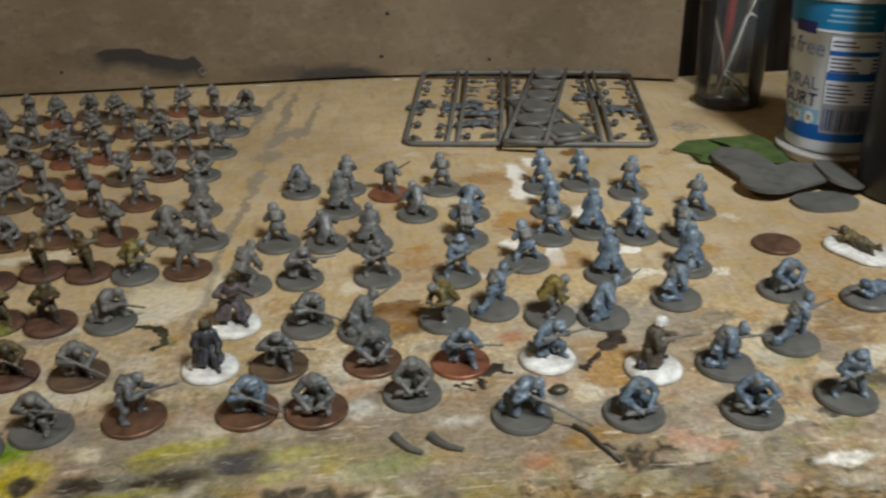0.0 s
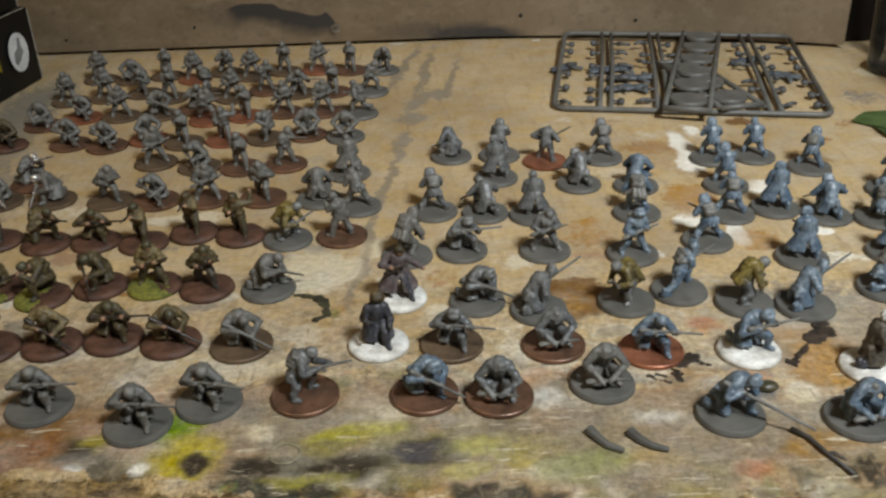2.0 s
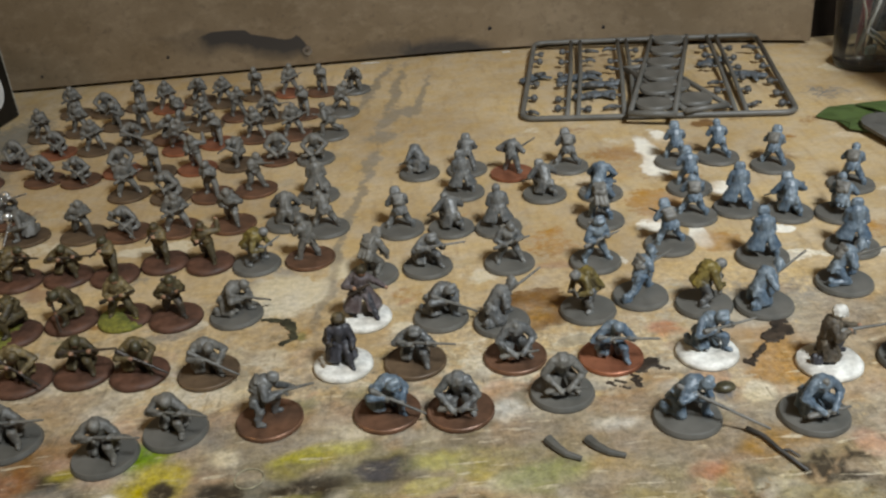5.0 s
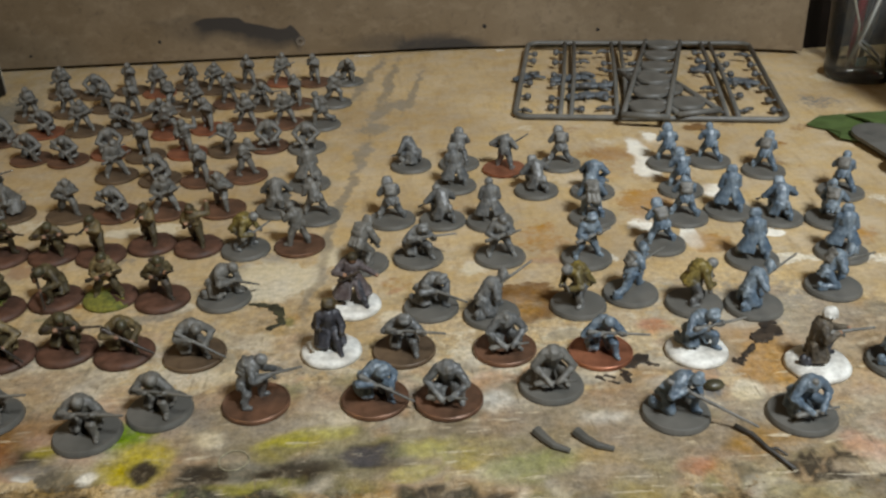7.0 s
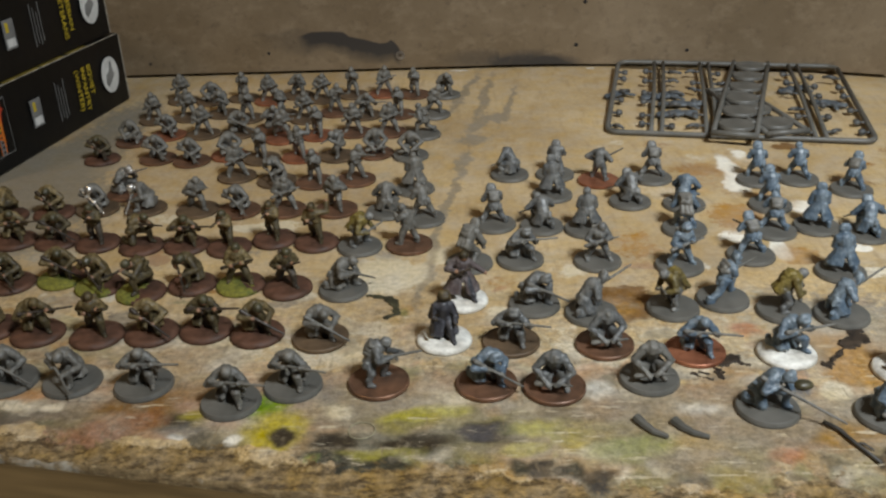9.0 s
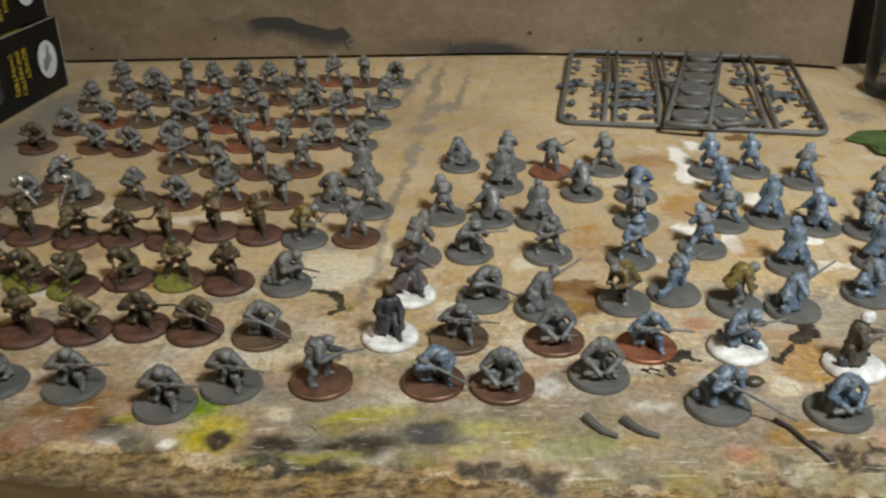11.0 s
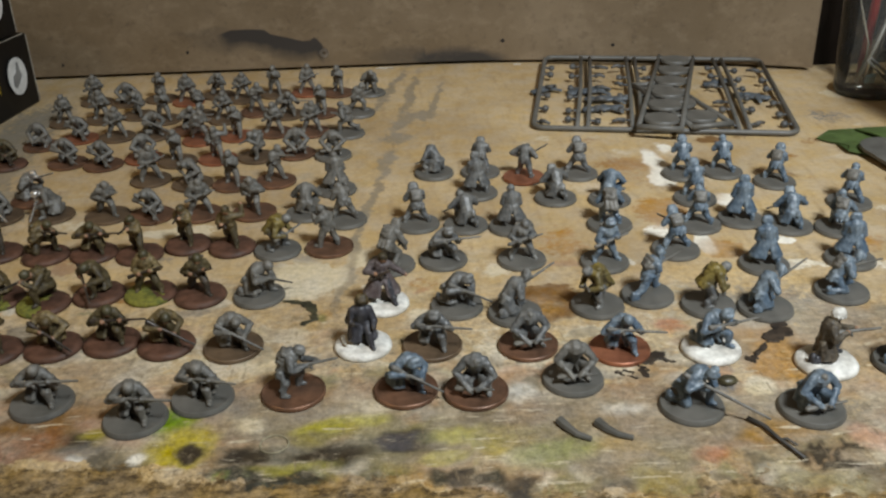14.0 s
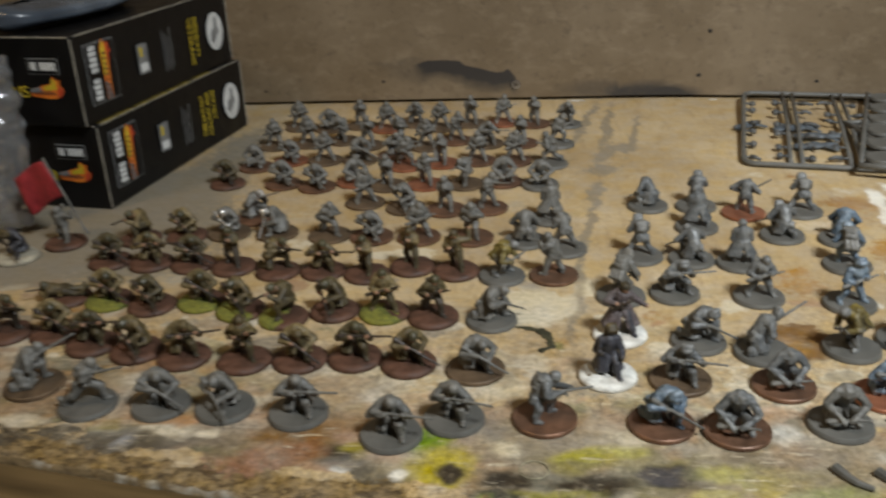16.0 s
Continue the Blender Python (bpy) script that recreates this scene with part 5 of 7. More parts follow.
def capsule_mesh(bm, a, b, ra, rb, n=10):
    d = b - a
    L = max(d.length, 1e-4)
    turn = d.to_track_quat("Z", "Y").to_matrix().to_4x4() if d.length > 1e-4 else Matrix.Identity(4)
    prof = [(ra * math.sin(t), -ra * math.cos(t)) for t in (0.35, 0.8, 1.2, 1.57)] + [(rb * math.cos(t), L + rb * math.sin(t)) for t in (0, 0.4, 0.8, 1.2)]
    rings = [[bm.verts.new(Matrix.Translation(a) @ turn @ Vector((r * math.cos(2 * math.pi * k / n), r * math.sin(2 * math.pi * k / n), z))) for k in range(n)] for r, z in prof]
    for p, q in zip(rings, rings[1:]):
        for k in range(n):
            bm.faces.new((p[k], p[(k + 1) % n], q[(k + 1) % n], q[k]))
    bm.faces.new(rings[0][::-1])
    bm.faces.new(rings[-1])


def baked(bm, voxel, ratio, rounds):
    """One closed skin over overlapping bars, in millimetres."""
    me = bpy.data.meshes.new("rough")
    bm.to_mesh(me)
    bm.free()
    temp = new("rough", me)
    skin = temp.modifiers.new("skin", "REMESH")
    skin.mode, skin.voxel_size = "VOXEL", voxel
    soft = temp.modifiers.new("soft", "SMOOTH")
    soft.factor, soft.iterations = 0.5, rounds
    few = temp.modifiers.new("few", "DECIMATE")
    few.ratio = ratio
    out = bpy.data.meshes.new_from_object(temp.evaluated_get(bpy.context.evaluated_depsgraph_get()))
    bpy.data.objects.remove(temp)
    bpy.data.meshes.remove(me)
    co = np.empty(len(out.vertices) * 3)
    out.vertices.foreach_get("co", co)
    tri = [tuple(p.vertices) for p in out.polygons]
    bpy.data.meshes.remove(out)
    return co.reshape(-1, 3), tri


BASES = {  # profile in millimetres, lump, height of the top
    "disc": ([(12.3, 0), (12.6, 0.25), (12.5, 1.0), (12.0, 2.15), (11.7, 2.3), (6, 2.3), (0.2, 2.3)], 0.06, 2.3),
    "coin": ([(12.4, 0), (12.9, 0.3), (12.95, 1.0), (12.9, 1.7), (12.5, 2.0), (11.9, 1.85), (11.6, 1.75), (6, 1.8), (0.2, 1.8)], 0.05, 1.8),
    "pill": ([(12.2, 0), (12.6, 0.5), (12.4, 1.6), (11.6, 2.5), (9.5, 3.0), (6, 3.2), (3, 3.2), (0.2, 3.2)], 0.5, 3.0),
    "lumpy": ([(12.2, 0), (12.6, 0.5), (12.4, 1.6), (11.6, 2.5), (9.5, 3.0), (6, 3.2), (3, 3.2), (0.2, 3.2)], 0.55, 3.0),
}
MESHES = {}


def soldier_mesh(kind, shape, variant, hat):
    key = (kind, shape, variant, hat)
    if key in MESHES:
        return MESHES[key]
    rng = random.Random(f"{kind}{variant}")
    C = capsules(kind, rng, hat)
    bm = bmesh.new()
    for a, b, ra, rb, k in C:
        capsule_mesh(bm, a, b, ra, rb)
    co, tri = baked(bm, 0.34, 0.45, 1)
    cen = np.array([co[list(t)].mean(0) for t in tri])
    best, cls = np.full(len(tri), 1e9), np.zeros(len(tri), int)
    for a, b, ra, rb, k in C:
        A, D = np.array(a), np.array(b - a)
        u = np.clip(((cen - A) @ D) / max(D @ D, 1e-6), 0, 1)
        d = np.linalg.norm(cen - A - u[:, None] * D, axis=1) - (ra + (rb - ra) * u)
        near = d < best
        best[near], cls[near] = d[near], k
    # folds and tool marks of the casting
    calm = np.ones(len(co))
    for t, c in zip(tri, cls):
        if c in (3, 4):
            calm[list(t)] = 0.3
    if kind.startswith(("coat", "cape")):
        calm *= 0.6
    for i in range(len(co)):
        p = Vector(co[i])
        d = noise.noise(p * 0.55 + Vector((variant * 9.1, 3, 1))) * 0.38 + noise.noise(p * 1.3) * 0.32
        n = noise.noise_vector(p * 0.9) * 0.2
        co[i] += calm[i] * (np.array(n) + np.array((p - Vector((0, 0, p.z))).normalized() * d if (p - Vector((0, 0, p.z))).length > 0.1 else (0, 0, 0)))
    prof, lump, top = BASES[shape]
    co[:, 2] += top - 0.25
    if kind in ("run", "lunge", "kneel_aim", "kneel_up"):
        co[:, 0] -= 0.8
    if kind == "prone":
        co[:, 0] += 5
    n = 40
    bv = []
    for r, z in prof:
        for k in range(n):
            a = 2 * math.pi * k / n
            x, y = r * math.cos(a) + (7.5 * math.copysign(1, math.cos(a)) * (r > 1) if shape == "pill" else 0), r * math.sin(a)
            h = lump * noise.noise(Vector((x * 0.22 + variant * 7, y * 0.22, 2))) * min(1, z / 1.5)
            bv.append((x, y, z + h))
    off = len(co)
    bf = [tuple(off + i for i in (j * n + k, j * n + (k + 1) % n, (j + 1) * n + (k + 1) % n, (j + 1) * n + k)) for j in range(len(prof) - 1) for k in range(n)]
    bf.append(tuple(off + (len(prof) - 1) * n + k for k in range(n)))
    # tufts lie over one side of a base, its painted earth over the other
    ground = []
    for face in bf:
        p = Vector(np.mean([bv[i - off] for i in face], 0))
        ground.append(8 if p.x * 0.6 - p.y * 0.8 + 5 * noise.noise(p * 0.25 + Vector((variant * 5, 0, 0))) > -1 else 5)
    verts = np.concatenate([co, np.array(bv)]) * 0.001
    extra, extra_cls = [], []
    if kind == "flag":
        # cloth hanging from the pole in soft folds
        m = 14
        start = len(verts)
        cloth = []
        for i in range(m):
            for j in range(m):
                u, v = i / (m - 1), j / (m - 1)
                x, y, z = -0.4 + 1.5 * math.sin(u * 7 + v * 2) * u, 6.0 - 10.0 * v - 24 * u + 3 * u * v, 31.0 + 21 * v - 12 * u + 2.0 * u * v + math.sin(u * 5) * 1.2
                cloth.append((x, y, z))
        cloth = np.array(cloth)
        back = cloth + np.array([0.5, 0, 0])
        verts = np.concatenate([verts, np.concatenate([cloth, back]) * 0.001])
        for i in range(m - 1):
            for j in range(m - 1):
                q = (start + i * m + j, start + (i + 1) * m + j, start + (i + 1) * m + j + 1, start + i * m + j + 1)
                extra += [q, tuple(k + m * m for k in q[::-1])]
        rim = [i * m for i in range(m)] + [(m - 1) * m + j for j in range(1, m)] + [i * m + m - 1 for i in range(m - 2, -1, -1)] + [j for j in range(m - 2, 0, -1)]
        extra += [(start + a, start + a + m * m, start + b + m * m, start + b) for a, b in zip(rim, rim[1:] + rim[:1])]
        extra_cls = [6] * len(extra)
    me = bpy.data.meshes.new("toy_soldier")
    me.from_pydata(verts.tolist(), [], tri + bf + extra)
    for k in range(9):
        me.materials.append(M["grey"])
    me.polygons.foreach_set("material_index", list(cls) + ground + extra_cls)
    me.polygons.foreach_set("use_smooth", [True] * len(tri) + [shape not in ("disc", "coin")] * (len(bf) - 1) + [False] + [True] * len(extra))
    me.update()
    MESHES[key] = me
    return me


PAINTS = {  # tunic, trousers, flesh, headgear, weapon, back load
    "grey": ("grey",) * 6,
    "blue_cast": ("blue_cast", "blue_cast", "grey", "blue_cast", "grey", "grey"),
    "tint": ("tint", "tint", "grey", "tint", "grey", "grey"),
    "khaki": ("khaki", "olive", "skin", "helmet", "gunmetal", "olive"),
    "khakidark": ("olive", "dark_cloth", "skin", "helmet", "gunmetal", "dark_cloth"),
    "navy": ("navy", "navy", "dark_cloth", "khaki", "gunmetal", "navy"),
    "winter": ("drab", "navy", "skin", "white", "grey", "drab"),
    "greatcoat": ("maroon", "navy", "skin", "olive", "gunmetal", "maroon"),
    "yellow": ("yellow", "tint", "drab", "tint", "grey", "yellow"),
    "silver": ("grey", "grey", "silver", "silver", "silver", "grey"),
}
GROUND = {
    "disc": ("disc", "grey_base"), "coin": ("coin", "copper"), "browncoin": ("coin", "copper_dull"), "redcoin": ("coin", "copper_red"),
    "brown": ("lumpy", "brown_base"), "grass": ("lumpy", "grass"), "snow": ("lumpy", "white"), "snowpill": ("pill", "white"), "greypill": ("pill", "grey_base"), "pale": ("lumpy", "pale"),
}
SAY_PAINT = {
    "grey": "bare grey toy soldier", "blue_cast": "bluish grey toy soldier", "tint": "bare grey toy soldier", "khaki": "khaki painted toy soldier", "khakidark": "dark olive painted toy soldier",
    "navy": "navy toy soldier", "winter": "dark toy soldier, white helmet,", "greatcoat": "toy soldier painted maroon grey",
    "yellow": "grey toy soldier partly yellow", "silver": "grey toy soldier with silver gun",
}
SAY_POSE = {
    "stoop": "stooping to aim",
    "kneel": "kneeling", "stand": "standing", "run": "running", "coat": "in long coat", "lunge": "lunging",
    "march": "walking away", "crouch": "crouching", "cape": "kneeling in cape", "hunch": "stooping", "prone": "lying prone", "flag": "with red flag",
}
SAY_BASE = {
    "disc": "on a round grey base", "coin": "on a copper coin", "browncoin": "on a dull brown coin", "redcoin": "on a bright copper coin",
    "brown": "on a brown base", "grass": "on a grassy green base", "snow": "on a snowy base", "snowpill": "on a long white base", "greypill": "on a long grey base", "pale": "on a pale base",
}
COUNT = {}


def soldier(kind, x, y, heading, paint, ground):
    shape, base_mat = GROUND[ground]
    n = COUNT[kind] = COUNT.get(kind, 0) + 1
    hat = "brim" if paint == "winter" else "fur" if paint == "navy" or (paint in ("grey", "blue_cast", "tint") and x > -0.06 and n % 3) else "helmet"
    if kind.startswith("crouch") and paint in ("khaki", "khakidark", "navy"):
        kind = "kneel_low"
    if kind in ("stand_wide", "run") and 30 < heading < 150:
        kind = "march" if n % 2 else "march_bare"
    ob = new("toy_soldier", soldier_mesh(kind, shape, n % 4, hat))
    coat = PAINTS[paint]
    mats = [*coat[:5], base_mat, "red", coat[5], base_mat]
    if ground == "grass":
        mats[5] = "brown_base"
    if paint == "khaki" and n % 4 == 0:
        mats[0] = "olive"
    if paint == "khaki" and n % 4 == 2:
        mats[0], mats[7] = "tan", "khaki"
    if paint == "khaki" and n % 5 == 1:
        mats[3] = "khaki"
    for slot, name in zip(ob.material_slots, mats):
        slot.link = "OBJECT"
        slot.material = M[name]
    size = 0.97 + 0.06 * ((n * 37) % 10) / 10
    turn = heading + ((n * 53) % 17 - 8)
    ob.matrix_basis = pose(x, y, 0.0002, 0, 0, turn) @ Matrix.Diagonal((1, 1, size, 1))
    pose_word = SAY_POSE[kind.split("_")[0]]
    say = f"{SAY_PAINT[paint]} {pose_word} {SAY_BASE[ground]}"
    return tagged(ob, say, "toy soldier", "toy soldiers on the bench")


soldier("kneel_side", -0.1689, 0.3022, -75, "grey", "disc")
soldier("kneel_side", -0.1286, 0.2886, -85, "grey", "disc")
soldier("kneel_side", -0.1049, 0.3001, -95, "grey", "disc")
soldier("stoop_aim", -0.0689, 0.3011, 5, "tint", "coin")
soldier("kneel_low", -0.0238, 0.2990, -55, "blue_cast", "coin")
soldier("crouch", 0.0041, 0.2956, -95, "tint", "coin")
soldier("crouch", 0.0437, 0.3008, -85, "grey", "disc")
soldier("kneel_long", 0.0857, 0.2789, -40, "blue_cast", "disc")
soldier("crouch", 0.1302, 0.2735, -75, "blue_cast", "disc")
soldier("crouch", 0.1776, 0.2678, -110, "blue_cast", "disc")
soldier("stand_wide", 0.2192, 0.2706, -80, "blue_cast", "disc")
soldier("kneel_low", -0.0985, 0.3375, -60, "grey", "browncoin")
soldier("crouch", -0.1284, 0.3417, -65, "khaki", "brown")
soldier("kneel_side", -0.1533, 0.3462, -80, "khaki", "brown")
soldier("crouch", -0.1785, 0.3443, -80, "khaki", "brown")
soldier("run", -0.2037, 0.3428, -60, "khaki", "brown")
soldier("cape", -0.0420, 0.3337, -75, "navy", "snow")
soldier("kneel_side", -0.0120, 0.3311, -95, "tint", "browncoin")
soldier("crouch", 0.0291, 0.3277, -90, "tint", "coin")
soldier("kneel_side", 0.0672, 0.3209, -95, "blue_cast", "redcoin")
soldier("kneel_side", 0.1054, 0.3177, -70, "blue_cast", "snow")
soldier("kneel_watch", 0.1488, 0.3032, -5, "winter", "snow")
soldier("kneel_aim", 0.1802, 0.3006, -5, "blue_cast", "disc")
soldier("lunge", 0.2174, 0.3142, 10, "blue_cast", "disc")
soldier("prone", 0.2794, 0.3465, 195, "blue_cast", "greypill")
soldier("prone", 0.2969, 0.3953, 120, "khaki", "snowpill")
soldier("kneel_low", -0.0936, 0.3832, -15, "grey", "disc")
soldier("run", -0.1219, 0.3855, -60, "khakidark", "brown")
soldier("stand_wide", -0.1468, 0.3900, -80, "khaki", "grass")
soldier("kneel_low", -0.1721, 0.3916, -120, "khaki", "brown")
soldier("coat_stride", -0.0339, 0.3698, -75, "greatcoat", "snow")
soldier("kneel_low", 0.0005, 0.3641, -50, "tint", "disc")
soldier("kneel_up", 0.0266, 0.3551, 25, "tint", "disc")
soldier("hunch", 0.0653, 0.3585, -150, "yellow", "disc")
soldier("lunge", 0.0905, 0.3660, 25, "blue_cast", "disc")
soldier("hunch", 0.1156, 0.3541, 10, "yellow", "disc")
soldier("kneel_up", 0.1405, 0.3493, 20, "blue_cast", "disc")
soldier("kneel_aim", 0.1809, 0.3608, 8, "blue_cast", "disc")
soldier("crouch", 0.2360, 0.3602, -85, "blue_cast", "disc")
soldier("stand_aim", -0.1395, 0.4434, -95, "khaki", "brown")
soldier("stand_wave", -0.1148, 0.4380, -90, "khaki", "brown")
soldier("hunch", -0.0902, 0.4322, -20, "yellow", "disc")
soldier("stand_aim", -0.0629, 0.4331, 155, "grey", "coin")
soldier("hunch", -0.0302, 0.4091, 60, "grey", "disc")
soldier("kneel_side", -0.0034, 0.4124, -80, "tint", "disc")
soldier("stand_wide", 0.0366, 0.4087, -80, "tint", "disc")
soldier("stand_wide", 0.0776, 0.4018, -70, "blue_cast", "disc")
soldier("stand_wide", 0.1167, 0.4118, 110, "blue_cast", "disc")
soldier("coat", 0.1553, 0.3910, 95, "blue_cast", "disc")
soldier("coat", 0.1993, 0.3926, 80, "blue_cast", "disc")
soldier("crouch", -0.0787, 0.4792, 100, "grey", "disc")
soldier("stand_wide", -0.0563, 0.4675, 120, "grey", "disc")
soldier("stand_wide", -0.0157, 0.4575, 95, "tint", "disc")
soldier("kneel_low", 0.0110, 0.4534, 100, "tint", "disc")
soldier("coat", 0.0358, 0.4488, 95, "tint", "disc")
soldier("hunch", 0.0897, 0.4459, 90, "blue_cast", "disc")
soldier("run", 0.1372, 0.4407, 85, "blue_cast", "disc")
soldier("coat", 0.1621, 0.4451, 80, "blue_cast", "disc")
soldier("kneel_low", 0.1850, 0.4343, 75, "blue_cast", "disc")
soldier("kneel_aim", 0.2095, 0.4281, 70, "blue_cast", "disc")
soldier("kneel_low", 0.0661, 0.4856, 90, "tint", "disc")
soldier("crouch", 0.0969, 0.4801, 70, "blue_cast", "disc")
soldier("stand_wide", 0.1460, 0.4760, 90, "blue_cast", "disc")
soldier("stand_wide", 0.2302, 0.4611, 70, "blue_cast", "disc")
soldier("crouch", -0.0034, 0.5337, 150, "tint", "disc")
soldier("coat", 0.0209, 0.4988, 95, "tint", "disc")
soldier("stand_wide", 0.0257, 0.5326, 85, "tint", "disc")
soldier("stand_up", 0.0519, 0.5203, 60, "tint", "redcoin")
soldier("stand_wide", 0.0861, 0.5225, 95, "tint", "disc")
soldier("run", 0.1496, 0.5150, 90, "blue_cast", "disc")
soldier("stand_wide", 0.1749, 0.5153, 90, "blue_cast", "disc")
soldier("run", 0.2004, 0.4959, 60, "blue_cast", "disc")
soldier("coat", -0.0638, 0.5135, 95, "grey", "disc")
soldier("crouch", -0.0694, 0.5741, -90, "grey", "disc")
soldier("run", -0.1948, 0.4881, -60, "grey", "browncoin")
soldier("kneel_low", -0.1687, 0.4855, -90, "grey", "coin")
soldier("stand_wide", -0.1408, 0.4852, -70, "grey", "coin")
soldier("run", -0.1096, 0.4838, -90, "grey", "coin")
soldier("stand_aim", -0.1288, 0.5290, -90, "grey", "coin")
soldier("stand_aim", -0.1027, 0.5315, -30, "grey", "coin")
soldier("kneel_low", -0.1547, 0.5329, -110, "grey", "browncoin")
soldier("stand_wide", -0.1829, 0.5424, -60, "grey", "browncoin")
soldier("kneel_low", -0.2471, 0.5799, -80, "grey", "coin")
soldier("kneel_low", -0.2216, 0.5736, -90, "grey", "coin")
soldier("crouch", -0.1973, 0.5834, -60, "grey", "redcoin")
soldier("stand_aim", -0.1727, 0.5746, -100, "grey", "browncoin")
soldier("stand_wave", -0.1465, 0.5763, -90, "grey", "redcoin")
soldier("kneel_aim", -0.1203, 0.5764, -120, "grey", "browncoin")
soldier("crouch", -0.0944, 0.5804, -80, "grey", "coin")
soldier("crouch", -0.2767, 0.6173, -110, "grey", "coin")
soldier("kneel_low", -0.2541, 0.6305, -90, "grey", "redcoin")
soldier("stand_wide", -0.2279, 0.6309, -80, "grey", "browncoin")
soldier("kneel_low", -0.2017, 0.6308, -60, "grey", "browncoin")
soldier("kneel_side", -0.1769, 0.6393, -70, "grey", "coin")
soldier("run", -0.1654, 0.6158, -60, "grey", "redcoin")
soldier("stand_aim", -0.1398, 0.6213, -110, "grey", "redcoin")
soldier("stand_wide", -0.1141, 0.6263, -100, "grey", "coin")
soldier("stand_wide", -0.0880, 0.6246, -60, "grey", "coin")
soldier("run", -0.0619, 0.6178, 180, "grey", "disc")
soldier("stand_wide", -0.2500, 0.6736, -90, "grey", "browncoin")
soldier("kneel_aim", -0.2247, 0.6805, -100, "grey", "browncoin")
soldier("stand_aim", -0.2022, 0.6670, -80, "grey", "browncoin")
soldier("run", -0.1775, 0.6757, -110, "grey", "browncoin")
soldier("stand_wide", -0.1555, 0.6616, -90, "grey", "browncoin")
soldier("stand_aim", -0.1341, 0.6767, -60, "grey", "coin")
soldier("kneel_side", -0.1095, 0.6676, -80, "grey", "browncoin")
soldier("stand_aim", -0.0833, 0.6676, -100, "grey", "coin")
soldier("run", -0.0556, 0.6644, -20, "grey", "disc")
soldier("stand_wide", -0.2757, 0.6686, -90, "grey", "browncoin")
soldier("stand_wide", -0.2682, 0.7201, -90, "grey", "browncoin")
soldier("crouch", -0.2424, 0.7154, -90, "grey", "browncoin")
soldier("stand_aim", -0.2172, 0.7226, -80, "grey", "browncoin")
soldier("stand_wide", -0.1933, 0.7119, -90, "grey", "redcoin")
soldier("kneel_aim", -0.1718, 0.7270, -80, "grey", "browncoin")
soldier("stand_wide", -0.1494, 0.7134, -90, "grey", "browncoin")
soldier("stand_aim", -0.1255, 0.7241, -80, "grey", "browncoin")
soldier("stand_wide", -0.0993, 0.7246, -70, "grey", "redcoin")
soldier("stand_aim", -0.0735, 0.7202, -100, "grey", "coin")
soldier("kneel_up", -0.0479, 0.7173, -80, "grey", "disc")
soldier("kneel_up", -0.2922, 0.3202, 25, "grey", "browncoin")
soldier("lunge", -0.2607, 0.3059, 0, "grey", "disc")
soldier("kneel_low", -0.2291, 0.3068, -70, "grey", "disc")
soldier("kneel_low", -0.2009, 0.3055, -110, "grey", "disc")
soldier("kneel_side", -0.2329, 0.3457, -60, "khaki", "brown")
soldier("crouch", -0.2577, 0.3507, -90, "khaki", "brown")
soldier("kneel_side", -0.2823, 0.3564, -70, "khaki", "brown")
soldier("crouch", -0.3054, 0.3667, -60, "khaki", "brown")
soldier("kneel_aim", -0.3307, 0.3661, -30, "khakidark", "brown")
soldier("kneel_aim", -0.1962, 0.3840, -140, "khaki", "grass")
soldier("kneel_low", -0.2203, 0.3917, -90, "khaki", "grass")
soldier("crouch", -0.2438, 0.4011, -60, "khaki", "grass")
soldier("crouch", -0.2687, 0.3965, -90, "khaki", "brown")
soldier("kneel_low", -0.2935, 0.4015, -60, "khaki", "grass")
soldier("prone", -0.3185, 0.4048, 200, "khaki", "brown")
soldier("stand_aim", -0.1630, 0.4341, -110, "khaki", "brown")
soldier("kneel_side", -0.1880, 0.4380, -80, "khaki", "brown")
soldier("kneel_aim", -0.2134, 0.4379, -20, "khaki", "brown")
soldier("stand_aim", -0.2397, 0.4429, -90, "khakidark", "brown")
soldier("kneel_low", -0.2647, 0.4468, -60, "khakidark", "brown")
soldier("kneel_side", -0.2899, 0.4484, -80, "khaki", "brown")
soldier("kneel_low", -0.3151, 0.4508, -60, "khakidark", "brown")
soldier("flag", -0.3552, 0.4778, -90, "grey", "brown")
soldier("crouch", -0.3750, 0.4571, -90, "navy", "pale")
soldier("kneel_aim", -0.3104, 0.4836, -120, "khaki", "brown")
soldier("crouch", -0.2831, 0.4875, -90, "khaki", "brown")
soldier("kneel_low", -0.2578, 0.4922, -90, "silver", "browncoin")
soldier("kneel_up", -0.2477, 0.5167, -30, "silver", "coin")
soldier("kneel_low", -0.2280, 0.4917, -150, "silver", "browncoin")
soldier("crouch", -0.2869, 0.5809, -90, "khakidark", "brown")


# ---- loose things ----
def coin(x, y, turn):
    ob = part("coin", lathe(bmesh.new(), [(0.0124, 0), (0.0129, 0.0003), (0.0129, 0.0015), (0.0125, 0.0018), (0.0119, 0.00165), (0.0002, 0.0016)], 40), "copper", smooth=False)
    ob.matrix_basis = pose(x, y, 0.0002, 0, 0, turn)
    return tagged(ob, "loose dull copper coin lying on the bench", "coin")


coin(0.257, 0.4107, 20)


